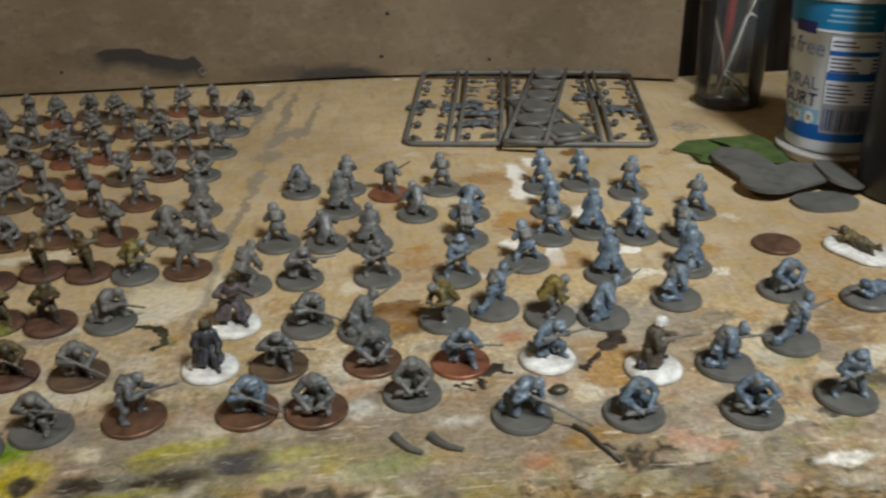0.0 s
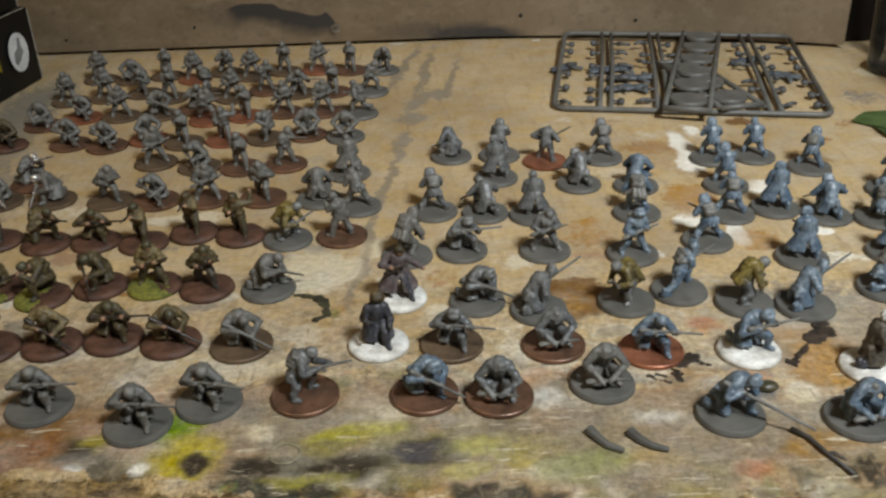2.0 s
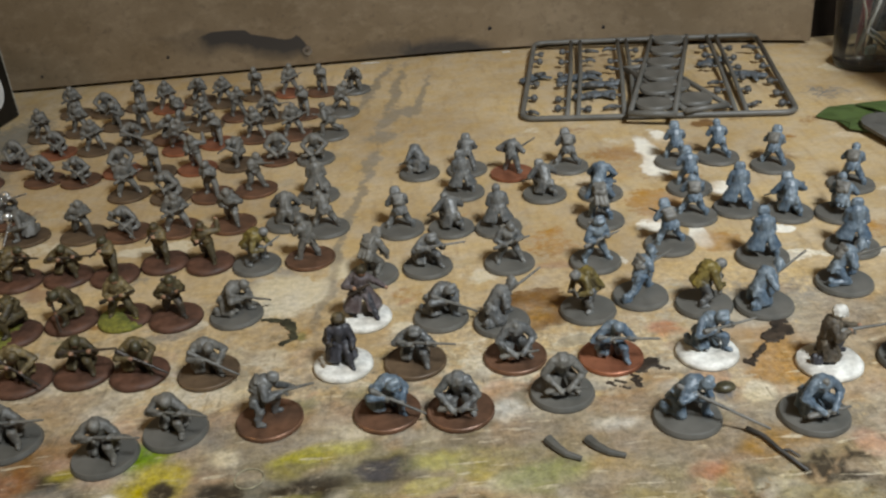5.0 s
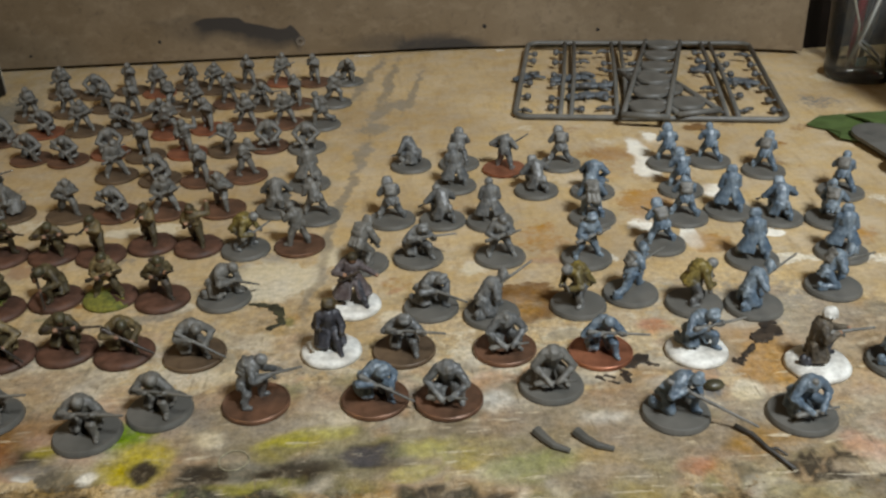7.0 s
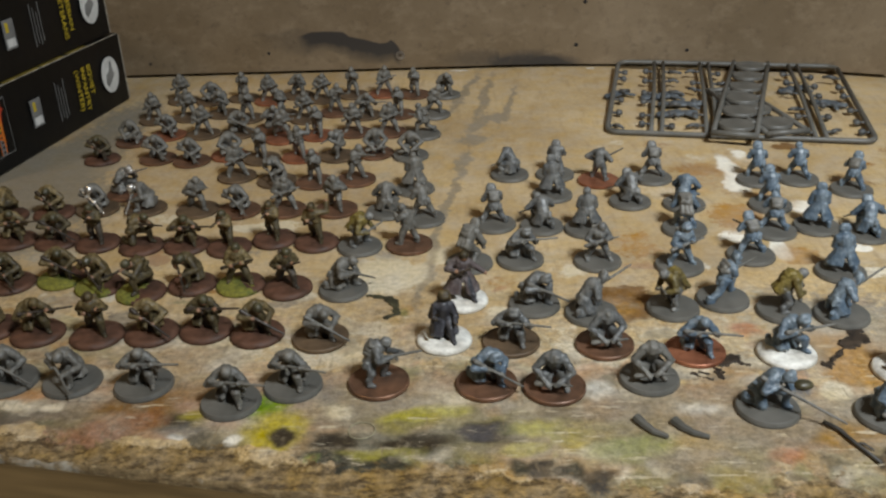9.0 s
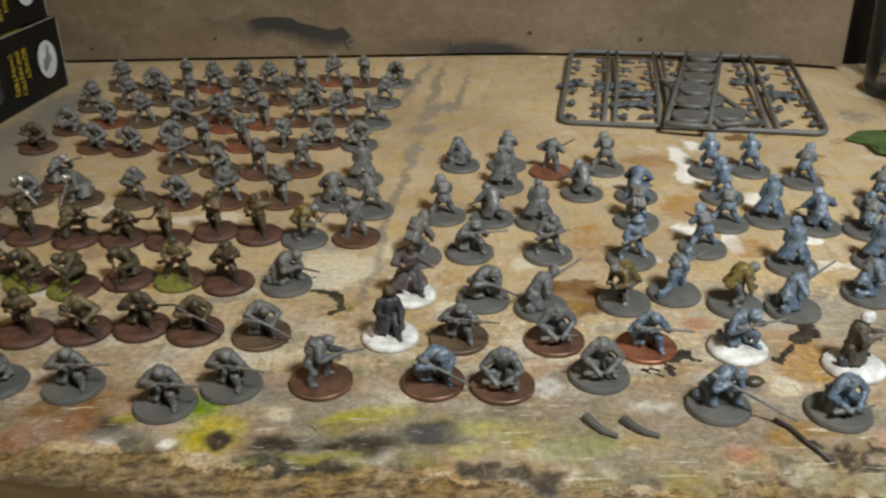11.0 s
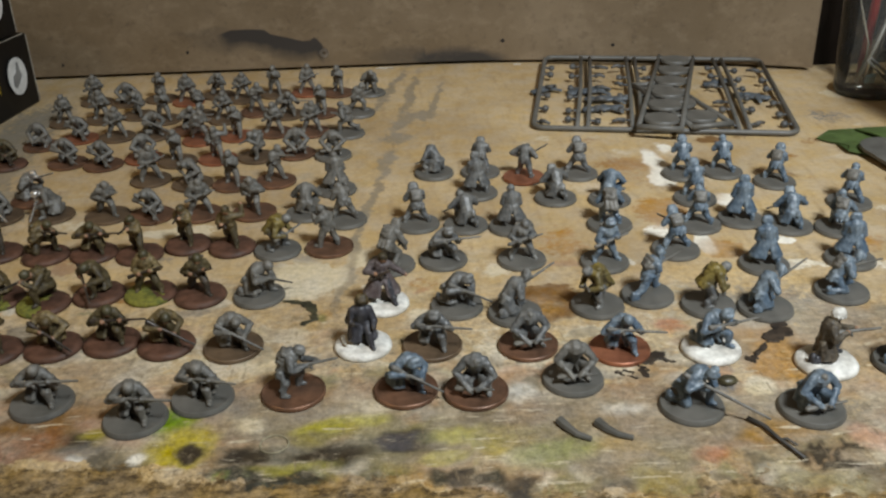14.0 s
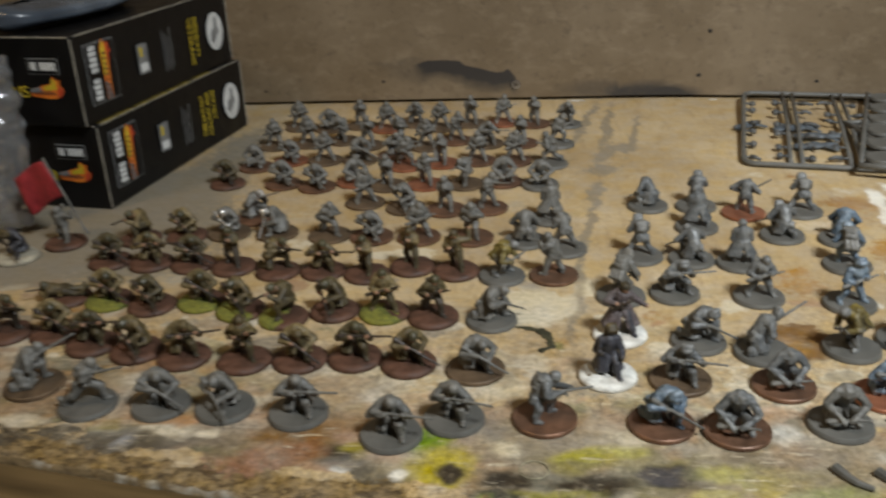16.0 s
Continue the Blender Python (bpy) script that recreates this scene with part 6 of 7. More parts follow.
def sprue_frame(m):
    """A plastic sprue: rounded outer runner, paired inner bars and leftover parts on gates."""
    W, D, R, r = 0.181, 0.177, 0.009, 0.0020
    ob = thing("model_sprue", "grey plastic model sprue frame with leftover parts", "sprue", m)
    ring = []
    for cx, cy, a0 in ((W - R, D - R, 0), (R, D - R, 90), (R, R, 180), (W - R, R, 270)):
        ring += [(cx + R * math.cos(radians(a0 + k * 18)), cy + R * math.sin(radians(a0 + k * 18)), r) for k in range(6)]
    ring.append(ring[0])
    held = {x: part("runner", tube(bmesh.new(), ring, r, 8), "grey_base", ob, smooth=True) for x in (0.0,)}
    held[W] = held[0.0]
    for x in (0.0310, 0.0385, 0.0695, 0.0765, 0.1425, 0.1495):
        held[x] = part("bar", tube(bmesh.new(), [(x, 0.001, r), (x + 0.001, D * 0.5, r * 1.15), (x, D - 0.001, r)], r * 0.85, 8), "grey_base", ob, smooth=True)
    rng = random.Random(4)
    for x in (0.0, 0.0310, 0.0385, 0.0695, 0.0765, 0.1425, 0.1495, W):
        for k in range(6):
            y = 0.016 + k * 0.0265 + rng.uniform(-0.006, 0.006)
            s = -1 if x in (0.0310, 0.0695, 0.1425, W) else 1
            bm = bmesh.new()
            L = rng.uniform(0.006, 0.011)
            tube(bm, [(x, y, r), (x + s * 0.005, y, r)], 0.0010, 6)
            kind = rng.random()
            p = Vector((x + s * 0.005, y, r))
            if kind < 0.45:
                tube(bm, [p, p + Vector((s * L * 0.5, rng.uniform(-0.003, 0.003), 0.0008)), p + Vector((s * L, rng.uniform(-0.005, 0.005), 0))], 0.0019, 7, 0.0011)
            elif kind < 0.75:
                box(bm, p + Vector((-0.0022 + s * 0.002, -0.003, -0.0016)), p + Vector((0.0022 + s * 0.002, 0.003, 0.0016)), 0.0008, 1)
            else:
                bmesh.ops.create_icosphere(bm, subdivisions=2, radius=0.0027, matrix=Matrix.Translation(p + Vector((s * 0.0018, 0, 0))))
            part("casting", bm, "casting", held[x], smooth=True)
    return ob


sprue_frame(pose(0.0700, 0.6100, 0.0006, 1.6, 0, -11.3))


def base_sprue(m, n, label):
    """A narrow sprue of round bases held between two bars."""
    ob = thing("base_sprue", label, "sprue", m)
    w, pitch, r = 0.0285, 0.0335, 0.0019
    L = n * pitch + 0.006
    for y in (0.0, w):
        part("bar", tube(bmesh.new(), [(0, y, r), (L / 2, y, r), (L, y, r)], r, 8), "grey_base", ob, smooth=True)
    for x in (0.0, L):
        part("bar", tube(bmesh.new(), [(x, -0.001, r), (x, w / 2, r), (x, w + 0.001, r)], r * 1.15, 8), "grey_base", ob, smooth=True)
    for k in range(n):
        bm = lathe(bmesh.new(), [(0.0121, 0), (0.0125, 0.0006), (0.0123, 0.0018), (0.0118, 0.0027), (0.0002, 0.0028)], 36)
        disc = part("round_base", bm, "grey_base", ob)
        disc.matrix_basis = pose(0.003 + pitch * (k + 0.5), w / 2, 0.0008)
        for s in (0, 1):
            part("gate", tube(bmesh.new(), [(0.003 + pitch * (k + 0.5) + 0.009, w / 2 + (s - 0.5) * 0.017, r), (0.003 + pitch * (k + 0.5) + 0.012, s * w, r)], 0.001, 5), "grey_base", ob)
    return ob


base_sprue(pose(0.1655, 0.5740, 0.0072, 0, 0.5, 71.2), 6, "narrow grey plastic sprue of round bases, lying across the frame")
base_sprue(pose(0.2055, 0.5900, 0.0045, 0, 0, 99), 3, "second short sprue of round grey bases under the first")

# odd blue-grey castings lying inside the sprue
for k, (x, y, l, t) in enumerate(((0.126, 0.69, 0.030, 5), (0.135, 0.668, 0.028, -8), (0.128, 0.645, 0.026, 0), (0.092, 0.70, 0.020, 30), (0.245, 0.66, 0.022, -40), (0.232, 0.70, 0.022, 20), (0.20, 0.71, 0.02, 60))):
    bm = bmesh.new()
    capsule_mesh(bm, Vector((-l / 2, 0, 0.004)), Vector((l / 2, 0.002, 0.0045)), 0.0036, 0.003)
    capsule_mesh(bm, Vector((-l * 0.2, 0, 0.006)), Vector((l * 0.1, 0.006, 0.004)), 0.003, 0.002)
    capsule_mesh(bm, Vector((l * 0.2, 0, 0.005)), Vector((l * 0.45, -0.007, 0.004)), 0.0022, 0.0016)
    bmesh.ops.scale(bm, verts=bm.verts[:], vec=(1, 1.25, 0.6))
    ob = part("plastic_casting", bm, "casting_blue", smooth=True)
    ob.matrix_basis = pose(x, y, 0.0004, 0, 0, t)
    tagged(ob, "loose grey plastic casting inside the sprue frame", "model part", "loose castings")


# ---- boxes ----
def game_box(m, lines, seed):
    L, D, H = 0.200, 0.078, 0.0565
    ob = thing("game_box", "black printed card box with yellow lettering", "box", m, "stacked boxes")
    carton = part("carton", box(bmesh.new(), (0, 0, 0), (L, D, H), 0.0011, 2), "black_card", ob)
    for p, q in (((0, 0, H), (L, 0, H)), ((0, 0, 0), (0, 0, H)), ((0, 0, H), (0, D, H)), ((L, 0, 0), (L, 0, H))):
        p, q = Vector(p), Vector(q)
        pts = [p.lerp(q, t) + Vector((0, -0.00005, 0.0)) for t in (0.02, 0.35, 0.7, 0.98)]
        part("worn_edge", tube(bmesh.new(), pts, 0.00042, 5), "card_core", carton)
    e = -0.00035

    def flat(name, outline, mat):
        """A print on the long side: outline as (along, up)."""
        bm = slab(bmesh.new(), outline, 0, 0.0003)
        o = part(name, bm, mat, carton)
        o.matrix_basis = Matrix(((1, 0, 0, 0), (0, 0, 1, e), (0, 1, 0, 0), (0, 0, 0, 1)))
        return o

    def end(name, outline, mat):
        """A print on the end: outline as (across, up)."""
        o = part(name, slab(bmesh.new(), outline, 0, 0.0003), mat, carton)
        o.matrix_basis = Matrix(((0, 0, 1, e), (1, 0, 0, 0), (0, 1, 0, 0), (0, 0, 0, 1)))
        return o

    rect = lambda x0, z0, x1, z1: [(x0, z0), (x1, z0), (x1, z1), (x0, z1)]
    flat("print_panel", rect(0.0105, 0.011, 0.0415, 0.0495), "ink_grey")
    e -= 0.0003
    flat("print_panel", rect(0.0113, 0.0118, 0.0407, 0.0487), "black_card")
    e -= 0.0003
    # a word as plain bars, and beside it a flame in bands from yellow to orange red
    for k in range(10):
        z = 0.0135 + k * 0.0035
        if k != 4:
            flat("print_bar", rect(0.0140 + 0.0008 * (k % 2), z, 0.0215, z + 0.0027), "ink_white")
    flat("print_mark", [(0.0265, 0.0120), (0.0318, 0.0120), (0.0326, 0.0200), (0.0330, 0.0300), (0.0342, 0.0395), (0.0372, 0.0420), (0.0352, 0.0440), (0.0352, 0.0478), (0.0322, 0.0462), (0.0300, 0.0500), (0.0265, 0.0445)], "ink_orange")
    e -= 0.0003
    flat("print_mark", [(0.0331, 0.0330), (0.0342, 0.0395), (0.0372, 0.0420), (0.0352, 0.0440), (0.0352, 0.0478), (0.0326, 0.0458)], "ink_red")
    flat("print_mark", [(0.0268, 0.0270), (0.0300, 0.0290), (0.0312, 0.0400), (0.0308, 0.0450), (0.0298, 0.0485), (0.0268, 0.0438)], "ink_yellow")
    flat("print_mark", [(0.0267, 0.0122), (0.0308, 0.0122), (0.0305, 0.0215), (0.0267, 0.0235)], "ink_grey")
    e -= 0.0003
    for k in range(9):
        z = 0.0135 + k * 0.0034
        flat("print_bar", rect(0.0278, z, 0.0296 + 0.0004 * (k % 3), z + 0.0013), "ink_dark")
    flat("print_picture", rect(0.0660, 0.0185, 0.0780, 0.0385), "ink_grey")
    e -= 0.0003
    flat("print_bar", rect(0.0675, 0.0200, 0.0765, 0.0255), "ink_white")
    flat("print_bar", rect(0.0685, 0.0300, 0.0715, 0.0365), "ink_yellow")
    for k in range(4):
        flat("print_bar", rect(0.0985 + k * 0.0034, 0.0135 + 0.002 * (k % 2), 0.0989 + k * 0.0034, 0.0430 - 0.003 * (k % 3)), "ink_grey")
    n = 32
    flat("print_oval", [(0.1745 + 0.0125 * math.cos(2 * math.pi * k / n), 0.0282 + 0.0145 * math.sin(2 * math.pi * k / n)) for k in range(n)], "ink_white")
    e -= 0.0003
    flat("print_mark", [(0.1670, 0.022), (0.1695, 0.0195), (0.1745, 0.0225), (0.1800, 0.0275), (0.1785, 0.0315), (0.1775, 0.0385), (0.1755, 0.0385), (0.1730, 0.0315), (0.1680, 0.029)], "ink_grey")
    for k, text in enumerate(lines):
        turn = Matrix(((0, -1, 0, 0), (0, 0, -1, 0), (1, 0, 0, 0), (0, 0, 0, 1)))
        # the words run downwards, first line farthest along
        m2 = Matrix.Translation((0.1440 - k * 0.0088, -0.0013, 0.0440)) @ Matrix(((0, 1, 0, 0), (0, 0, -1, 0), (-1, 0, 0, 0), (0, 0, 0, 1)))
        words(text, 0.0073, "ink_yellow", carton, m2)
    e = -0.00035
    end("print_panel", rect(0.0117, 0.0337, 0.0340, 0.0438), "ink_grey")
    e -= 0.0003
    end("print_panel", rect(0.0123, 0.0343, 0.0334, 0.0432), "black_card")
    e -= 0.0003
    for k in range(8):
        y = 0.0136 + k * 0.0023
        if k != 5:
            end("print_bar", rect(y, 0.0362 + 0.0004 * (k % 2), y + 0.0018, 0.0414), "ink_white")
    end("print_mark", [(0.0345, 0.0200), (0.0345, 0.0245), (0.0271, 0.0262), (0.0192, 0.0282), (0.0174, 0.0326), (0.0149, 0.0298), (0.0127, 0.0310), (0.0133, 0.0273), (0.0105, 0.0245), (0.0127, 0.0200), (0.0197, 0.0182)], "ink_orange")
    e -= 0.0003
    end("print_mark", [(0.0127, 0.0200), (0.0156, 0.0195), (0.0148, 0.0241), (0.0133, 0.0269), (0.0105, 0.0245)], "ink_red")
    end("print_mark", [(0.0246, 0.0236), (0.0246, 0.0263), (0.0189, 0.0276), (0.0174, 0.0314), (0.0152, 0.0292), (0.0156, 0.0246)], "ink_yellow")
    end("print_mark", [(0.0345, 0.0225), (0.0345, 0.0245), (0.0271, 0.0262), (0.0268, 0.0225)], "ink_grey")
    e -= 0.0003
    for k in range(8):
        end("print_bar", rect(0.0168 + k * 0.0021, 0.0212, 0.0177 + k * 0.0021, 0.0229 + 0.0004 * (k % 3)), "ink_dark")
    m2 = Matrix.Translation((-0.0013, 0.0360, 0.0192)) @ Matrix(((0, 0, -1, 0), (-1, 0, 0, 0), (0, 1, 0, 0), (0, 0, 0, 1)))
    words(lines[-1], 0.0105, "ink_yellow", carton, m2, align="RIGHT")
    return ob


game_box(pose(-0.3514, 0.5353, 0.0004, 0, 0, 80.4), ("SOVIET", "INFANTRY", "(WINTER)"), 1)
game_box(pose(-0.3541, 0.5288, 0.0580, 0, 0, 80.6), ("SIBERIAN", "VETERANS"), 2)

# torn strips of yellow card show between the boxes
for a, b in ((0.006, 0.043), (0.047, 0.088), (0.092, 0.120), (0.126, 0.152)):
    bm = box(bmesh.new(), (a, 0.0002, 0.0), (b, 0.004, 0.0006), 0.0002, 1)
    ob = part("card_slip", bm, "ink_ochre")
    ob.matrix_basis = pose(-0.3514, 0.5353, 0.0571, 0, 0, 80.4)
    tagged(ob, "thin torn yellow card strip between the two boxes", "card", "torn card strips")


def crumpled(name, label, category, m, w, d, h, mat, seed, n=46, fold=0.006):
    """A loose plastic bag: a closed pillow of film with sharp random creases."""
    bm = bmesh.new()
    rings = []
    for j in range(n):
        v = j / (n - 1)
        ring = []
        for i in range(n):
            a = 2 * math.pi * i / n
            puff = (1 - abs(2 * v - 1) ** 3) * 0.85 + 0.15
            x, y, z = w / 2 * math.cos(a) * (0.9 + 0.1 * puff), d / 2 * math.sin(a) * puff, h * v
            q = Vector((x, y, z)) * 30 + Vector((seed * 3.7, 0, 0))
            k = (abs(noise.noise(q)) + 0.5 * abs(noise.noise(q * 2.3)) + 0.25 * abs(noise.noise(q * 5))) * fold
            ring.append(bm.verts.new((x + k * math.cos(a), y + k * math.sin(a), max(z, 0.0002) + k * 0.4)))
        rings.append(ring)
    for a, b in zip(rings, rings[1:]):
        for k in range(n):
            bm.faces.new((a[k], a[(k + 1) % n], b[(k + 1) % n], b[k]))
    ob = part(name, bm, mat, smooth=mat != "film")
    ob.matrix_basis = m
    return tagged(ob, label, category)


crumpled("plastic_bag", "crumpled clear plastic bag leaning on the boxes", "bag", pose(-0.4250, 0.4960, 0.0005, -8, 0, 8), 0.075, 0.030, 0.106, "film", 1, 46, 0.009)
crumpled("blister_pack", "grey blue plastic blister pack on the upper box", "packaging", pose(-0.392, 0.605, 0.1152, 0, 0, 80), 0.13, 0.06, 0.016, "blister", 5, 40, 0.004)


# ---- jars on the far side ----
def tumbler(m):
    ob = thing("glass_tumbler", "clear glass tumbler holding small tools and wire", "glass", m)
    prof = [(0.0257, 0.0085), (0.0306, 0.150), (0.0302, 0.1512), (0.0293, 0.150), (0.0244, 0.012)]
    part("glass_wall", lathe(bmesh.new(), prof, 56, False), "glass", ob, smooth=True).visible_shadow = False
    foot = [(0.0002, 0.0), (0.0236, 0.0), (0.0250, 0.0015), (0.0256, 0.0085), (0.0243, 0.0090), (0.0002, 0.0080)]
    part("thick_foot", lathe(bmesh.new(), foot, 56, False), "glass", ob, "thick dark glass foot", smooth=True)
    return ob


tumbler(pose(0.3390, 0.6680, 0.0004))
for name, pts, r, mat, label, cat in (
    ("bent_wire", [(0.3240, 0.6590, 0.0112), (0.3326, 0.6570, 0.0367), (0.3425, 0.6560, 0.0725), (0.3450, 0.6560, 0.0745), (0.3545, 0.6580, 0.0678)], 0.0012, "ink_white", "bent white plastic strip in the tumbler", "strip"),
    ("thin_stick", [(0.3300, 0.6600, 0.0110), (0.3288, 0.6600, 0.0414), (0.3170, 0.6620, 0.0760)], 0.0008, "card_core", "thin wooden stick in the tumbler", "stick"),
    ("red_handle", [(0.3375, 0.6800, 0.011), (0.3405, 0.6810, 0.08), (0.3425, 0.6830, 0.150)], 0.0034, "red_plastic", "red plastic tool handle in the tumbler", "tool"),
    ("steel_file", [(0.3385, 0.6700, 0.011), (0.3505, 0.6720, 0.07), (0.3585, 0.6730, 0.12)], 0.0017, "steel", "thin steel file in the tumbler", "tool"),
    ("steel_needle", [(0.3295, 0.6710, 0.011), (0.3460, 0.6700, 0.06), (0.3600, 0.6690, 0.10)], 0.0009, "steel", "thin steel needle in the tumbler", "tool"),
    ("clear_clip", [(0.3285, 0.6560, 0.0288), (0.3475, 0.6560, 0.0115), (0.3450, 0.6570, 0.0185), (0.3320, 0.6570, 0.0300), (0.3285, 0.6560, 0.0288)], 0.0010, "tub_white", "pale plastic clip in the tumbler", "clip"),
):
    tagged(part(name, tube(bmesh.new(), pts, r, 8), mat, smooth=True), label, cat)
bm = bmesh.new()
box(bm, (-0.004, -0.002, 0), (0.004, 0.002, 0.007), 0.001, 1)
ob = part("teal_scrap", bm, "tub_sky")
ob.matrix_basis = pose(0.3346, 0.660, 0.0098, 10, 0, 20)
tagged(ob, "pale teal plastic scrap in the tumbler", "scrap")


def tub(m):
    """A tapered dairy tub; its print is thin skin wrapped round the wall."""
    ob = thing("yogurt_tub", "white and blue printed plastic yogurt tub", "tub", m)
    H, r0, r1 = 0.120, 0.0375, 0.0480
    rad = lambda z: r0 + (r1 - r0) * z / H
    prof = [(0.0002, 0.0005), (r0 - 0.003, 0.0), (r0 - 0.0005, 0.0008), (r0, 0.003), (rad(0.008), 0.008), (r1 - 0.0006, H - 0.006), (r1 + 0.0014, H - 0.005), (r1 + 0.0016, H), (r1 - 0.001, H), (0.0002, H - 0.001)]
    wall = part("tub_wall", lathe(bmesh.new(), prof, 72, False), "tub_white", ob, smooth=True)

    def wrap(name, a0, a1, z0, z1, mat, lift, wave=0.0):
        bm = bmesh.new()
        n, rows = max(2, int(abs(a1 - a0) / 4)), 4
        g = []
        for j in range(rows + 1):
            z = z0 + (z1 - z0) * j / rows
            line = []
            for i in range(n + 1):
                a = radians(a0 + (a1 - a0) * i / n)
                zz = z + (wave * math.sin((a0 + (a1 - a0) * i / n) * 0.035) if j == (0 if wave > 0 else rows) else 0)
                line.append(bm.verts.new(((rad(zz) + lift) * math.cos(a), (rad(zz) + lift) * math.sin(a), zz)))
            g.append(line)
        for j in range(rows):
            for i in range(n):
                bm.faces.new((g[j][i], g[j][i + 1], g[j + 1][i + 1], g[j + 1][i]))
        return part(name, bm, mat, wall, smooth=True)

    # angles: -90 faces the front of the bench
    wrap("print_band", -270, 90, 0.0105, 0.0225, "tub_blue", 0.0002)
    wrap("print_band", -270, 90, 0.094, 0.1145, "tub_teal", 0.0002)
    wrap("print_band", -200, -108, 0.0225, 0.0340, "tub_sky", 0.0002)
    wrap("print_stripe", -270, 90, 0.0925, 0.0942, "tub_white", 0.0004)
    wrap("print_panel", -106, -48, 0.017, 0.091, "tub_grey", 0.0004)
    wrap("print_panel", -105, -49, 0.040, 0.090, "tub_white", 0.0006)
    for z0, z1 in ((0.0765, 0.080), (0.058, 0.064)):
        wrap("print_stripe", -105, -49, z0, z1, "tub_blue", 0.0008)
    for k, z in enumerate((0.0865, 0.0835, 0.074, 0.071, 0.068, 0.065, 0.0545, 0.0515, 0.0485, 0.0455, 0.0425)):
        wrap("print_line", -103, -82 + (k % 3) * 4, z - 0.0006, z + 0.0006, "tub_navy", 0.0008)
        wrap("print_line", -62, -52, z - 0.0006, z + 0.0006, "tub_navy", 0.0008)
    for k in range(14):
        a = -103 + k * 3.8
        wrap("print_line", a, a + 1.2 + (k % 3) * 0.5, 0.019, 0.036, "tub_navy", 0.0006)
    for k in range(3):
        wrap("print_line", -112 + k * 2, -70, 0.100 + k * 0.004, 0.1015 + k * 0.004, "tub_sky", 0.0004)
    wrap("print_mark", -150, -122, 0.090, 0.0985, "tub_navy", 0.0006)
    for a in (-152, -137, -120):
        for k in range(9):
            b = 2 * math.pi * k / 9
            wrap("petal", a + 4.6 * math.cos(b) - 1.7, a + 4.6 * math.cos(b) + 1.7, 0.0270 + 0.0036 * math.sin(b) - 0.0013, 0.0270 + 0.0036 * math.sin(b) + 0.0013, "tub_white", 0.0006)
        wrap("flower_centre", a - 1.7, a + 1.7, 0.0256, 0.0284, "ink_yellow", 0.0009)

    def round_wall(angle):
        def bend(p):
            z = p.y
            r = rad(z) + 0.0006 + p.z
            a = radians(angle) + p.x / rad(z)
            return Vector((r * math.cos(a), r * math.sin(a), z))
        return bend

    words("fat free", 0.0178, "tub_slate", wall, Matrix.Translation((0, 0.0745, 0)), bend=round_wall(-110), align="RIGHT")
    words("NATURAL", 0.0143, "tub_slate", wall, Matrix.Translation((0, 0.0490, 0)), bend=round_wall(-112), align="RIGHT")
    words("YOGURT", 0.0143, "tub_navy", wall, Matrix.Translation((0, 0.0362, 0)), bend=round_wall(-112), align="RIGHT")
    return ob


tub(pose(0.3590, 0.5440, 0.0085, 0, 0, -30) @ Matrix.Diagonal((0.78, 0.78, 0.88, 1)))
bm = lathe(bmesh.new(), [(0.0002, 0.0), (0.030, 0.0), (0.0325, 0.001), (0.0345, 0.0055), (0.0352, 0.0072), (0.0342, 0.0080), (0.0320, 0.0080), (0.0002, 0.0078)], 64, False)
ob = part("plastic_dish", bm, "dish", smooth=True)
ob.matrix_basis = pose(0.3585, 0.5435, 0.0003)
tagged(ob, "clear shallow plastic dish under the yogurt tub", "dish")

bm = lathe(bmesh.new(), [(0.0002, 0), (0.031, 0), (0.033, 0.002), (0.033, 0.16), (0.030, 0.172), (0.016, 0.186), (0.015, 0.21), (0.0002, 0.21)], 48, False)
ob = part("dark_bottle", bm, "dark_plastic", smooth=True)
ob.matrix_basis = pose(0.3745, 0.4690, 0.0003)
tagged(ob, "tall black plastic bottle beside the tub", "bottle")


# ---- flat plastic pieces ----
def oval_base(x, y, z, turn, length, width, tilt=0.0, lean=0.0):
    n, r = 24, width / 2
    out = []
    for s, a0 in ((1, -90), (-1, 90)):
        out += [(s * (length / 2 - r) + r * math.cos(radians(a0 + 180 * k / n)), r * math.sin(radians(a0 + 180 * k / n))) for k in range(n + 1)]
    bm = slab(bmesh.new(), out, 0, 0.0021)
    rim = [e for e in bm.edges if all(v.co.z > 0.0015 for v in e.verts) and len(e.link_faces) == 2]
    bmesh.ops.bevel(bm, geom=rim, offset=0.0004, segments=1, affect="EDGES")
    ob = part("oval_base", bm, "grey_base")
    ob.matrix_basis = pose(x, y, z, tilt, lean, turn)
    return tagged(ob, "flat oval grey plastic model base", "model base", "loose oval bases")


oval_base(0.2890, 0.5190, 0.0040, -82, 0.060, 0.033, 0, 2)
oval_base(0.2990, 0.4865, 0.0070, 21, 0.064, 0.033, 1, 0)
oval_base(0.3340, 0.4860, 0.0068, 82, 0.044, 0.024, 12, 0)
oval_base(0.3125, 0.4605, 0.0004, -2, 0.040, 0.027)


def green_sheet(m, outline, label, seed):
    """A thin torn sheet, buckled a little."""
    bm = slab(bmesh.new(), outline, 0, 0.0009)
    bmesh.ops.triangulate(bm, faces=bm.faces[:])
    bmesh.ops.subdivide_edges(bm, edges=bm.edges[:], cuts=2, use_grid_fill=True)
    for v in bm.verts:
        v.co.z += 0.0016 + 0.0016 * noise.noise(Vector((v.co.x * 60 + seed, v.co.y * 60, 0)))
    ob = part("green_sheet", bm, "green_card")
    ob.matrix_basis = m
    return tagged(ob, label, "sheet", "green sheets")


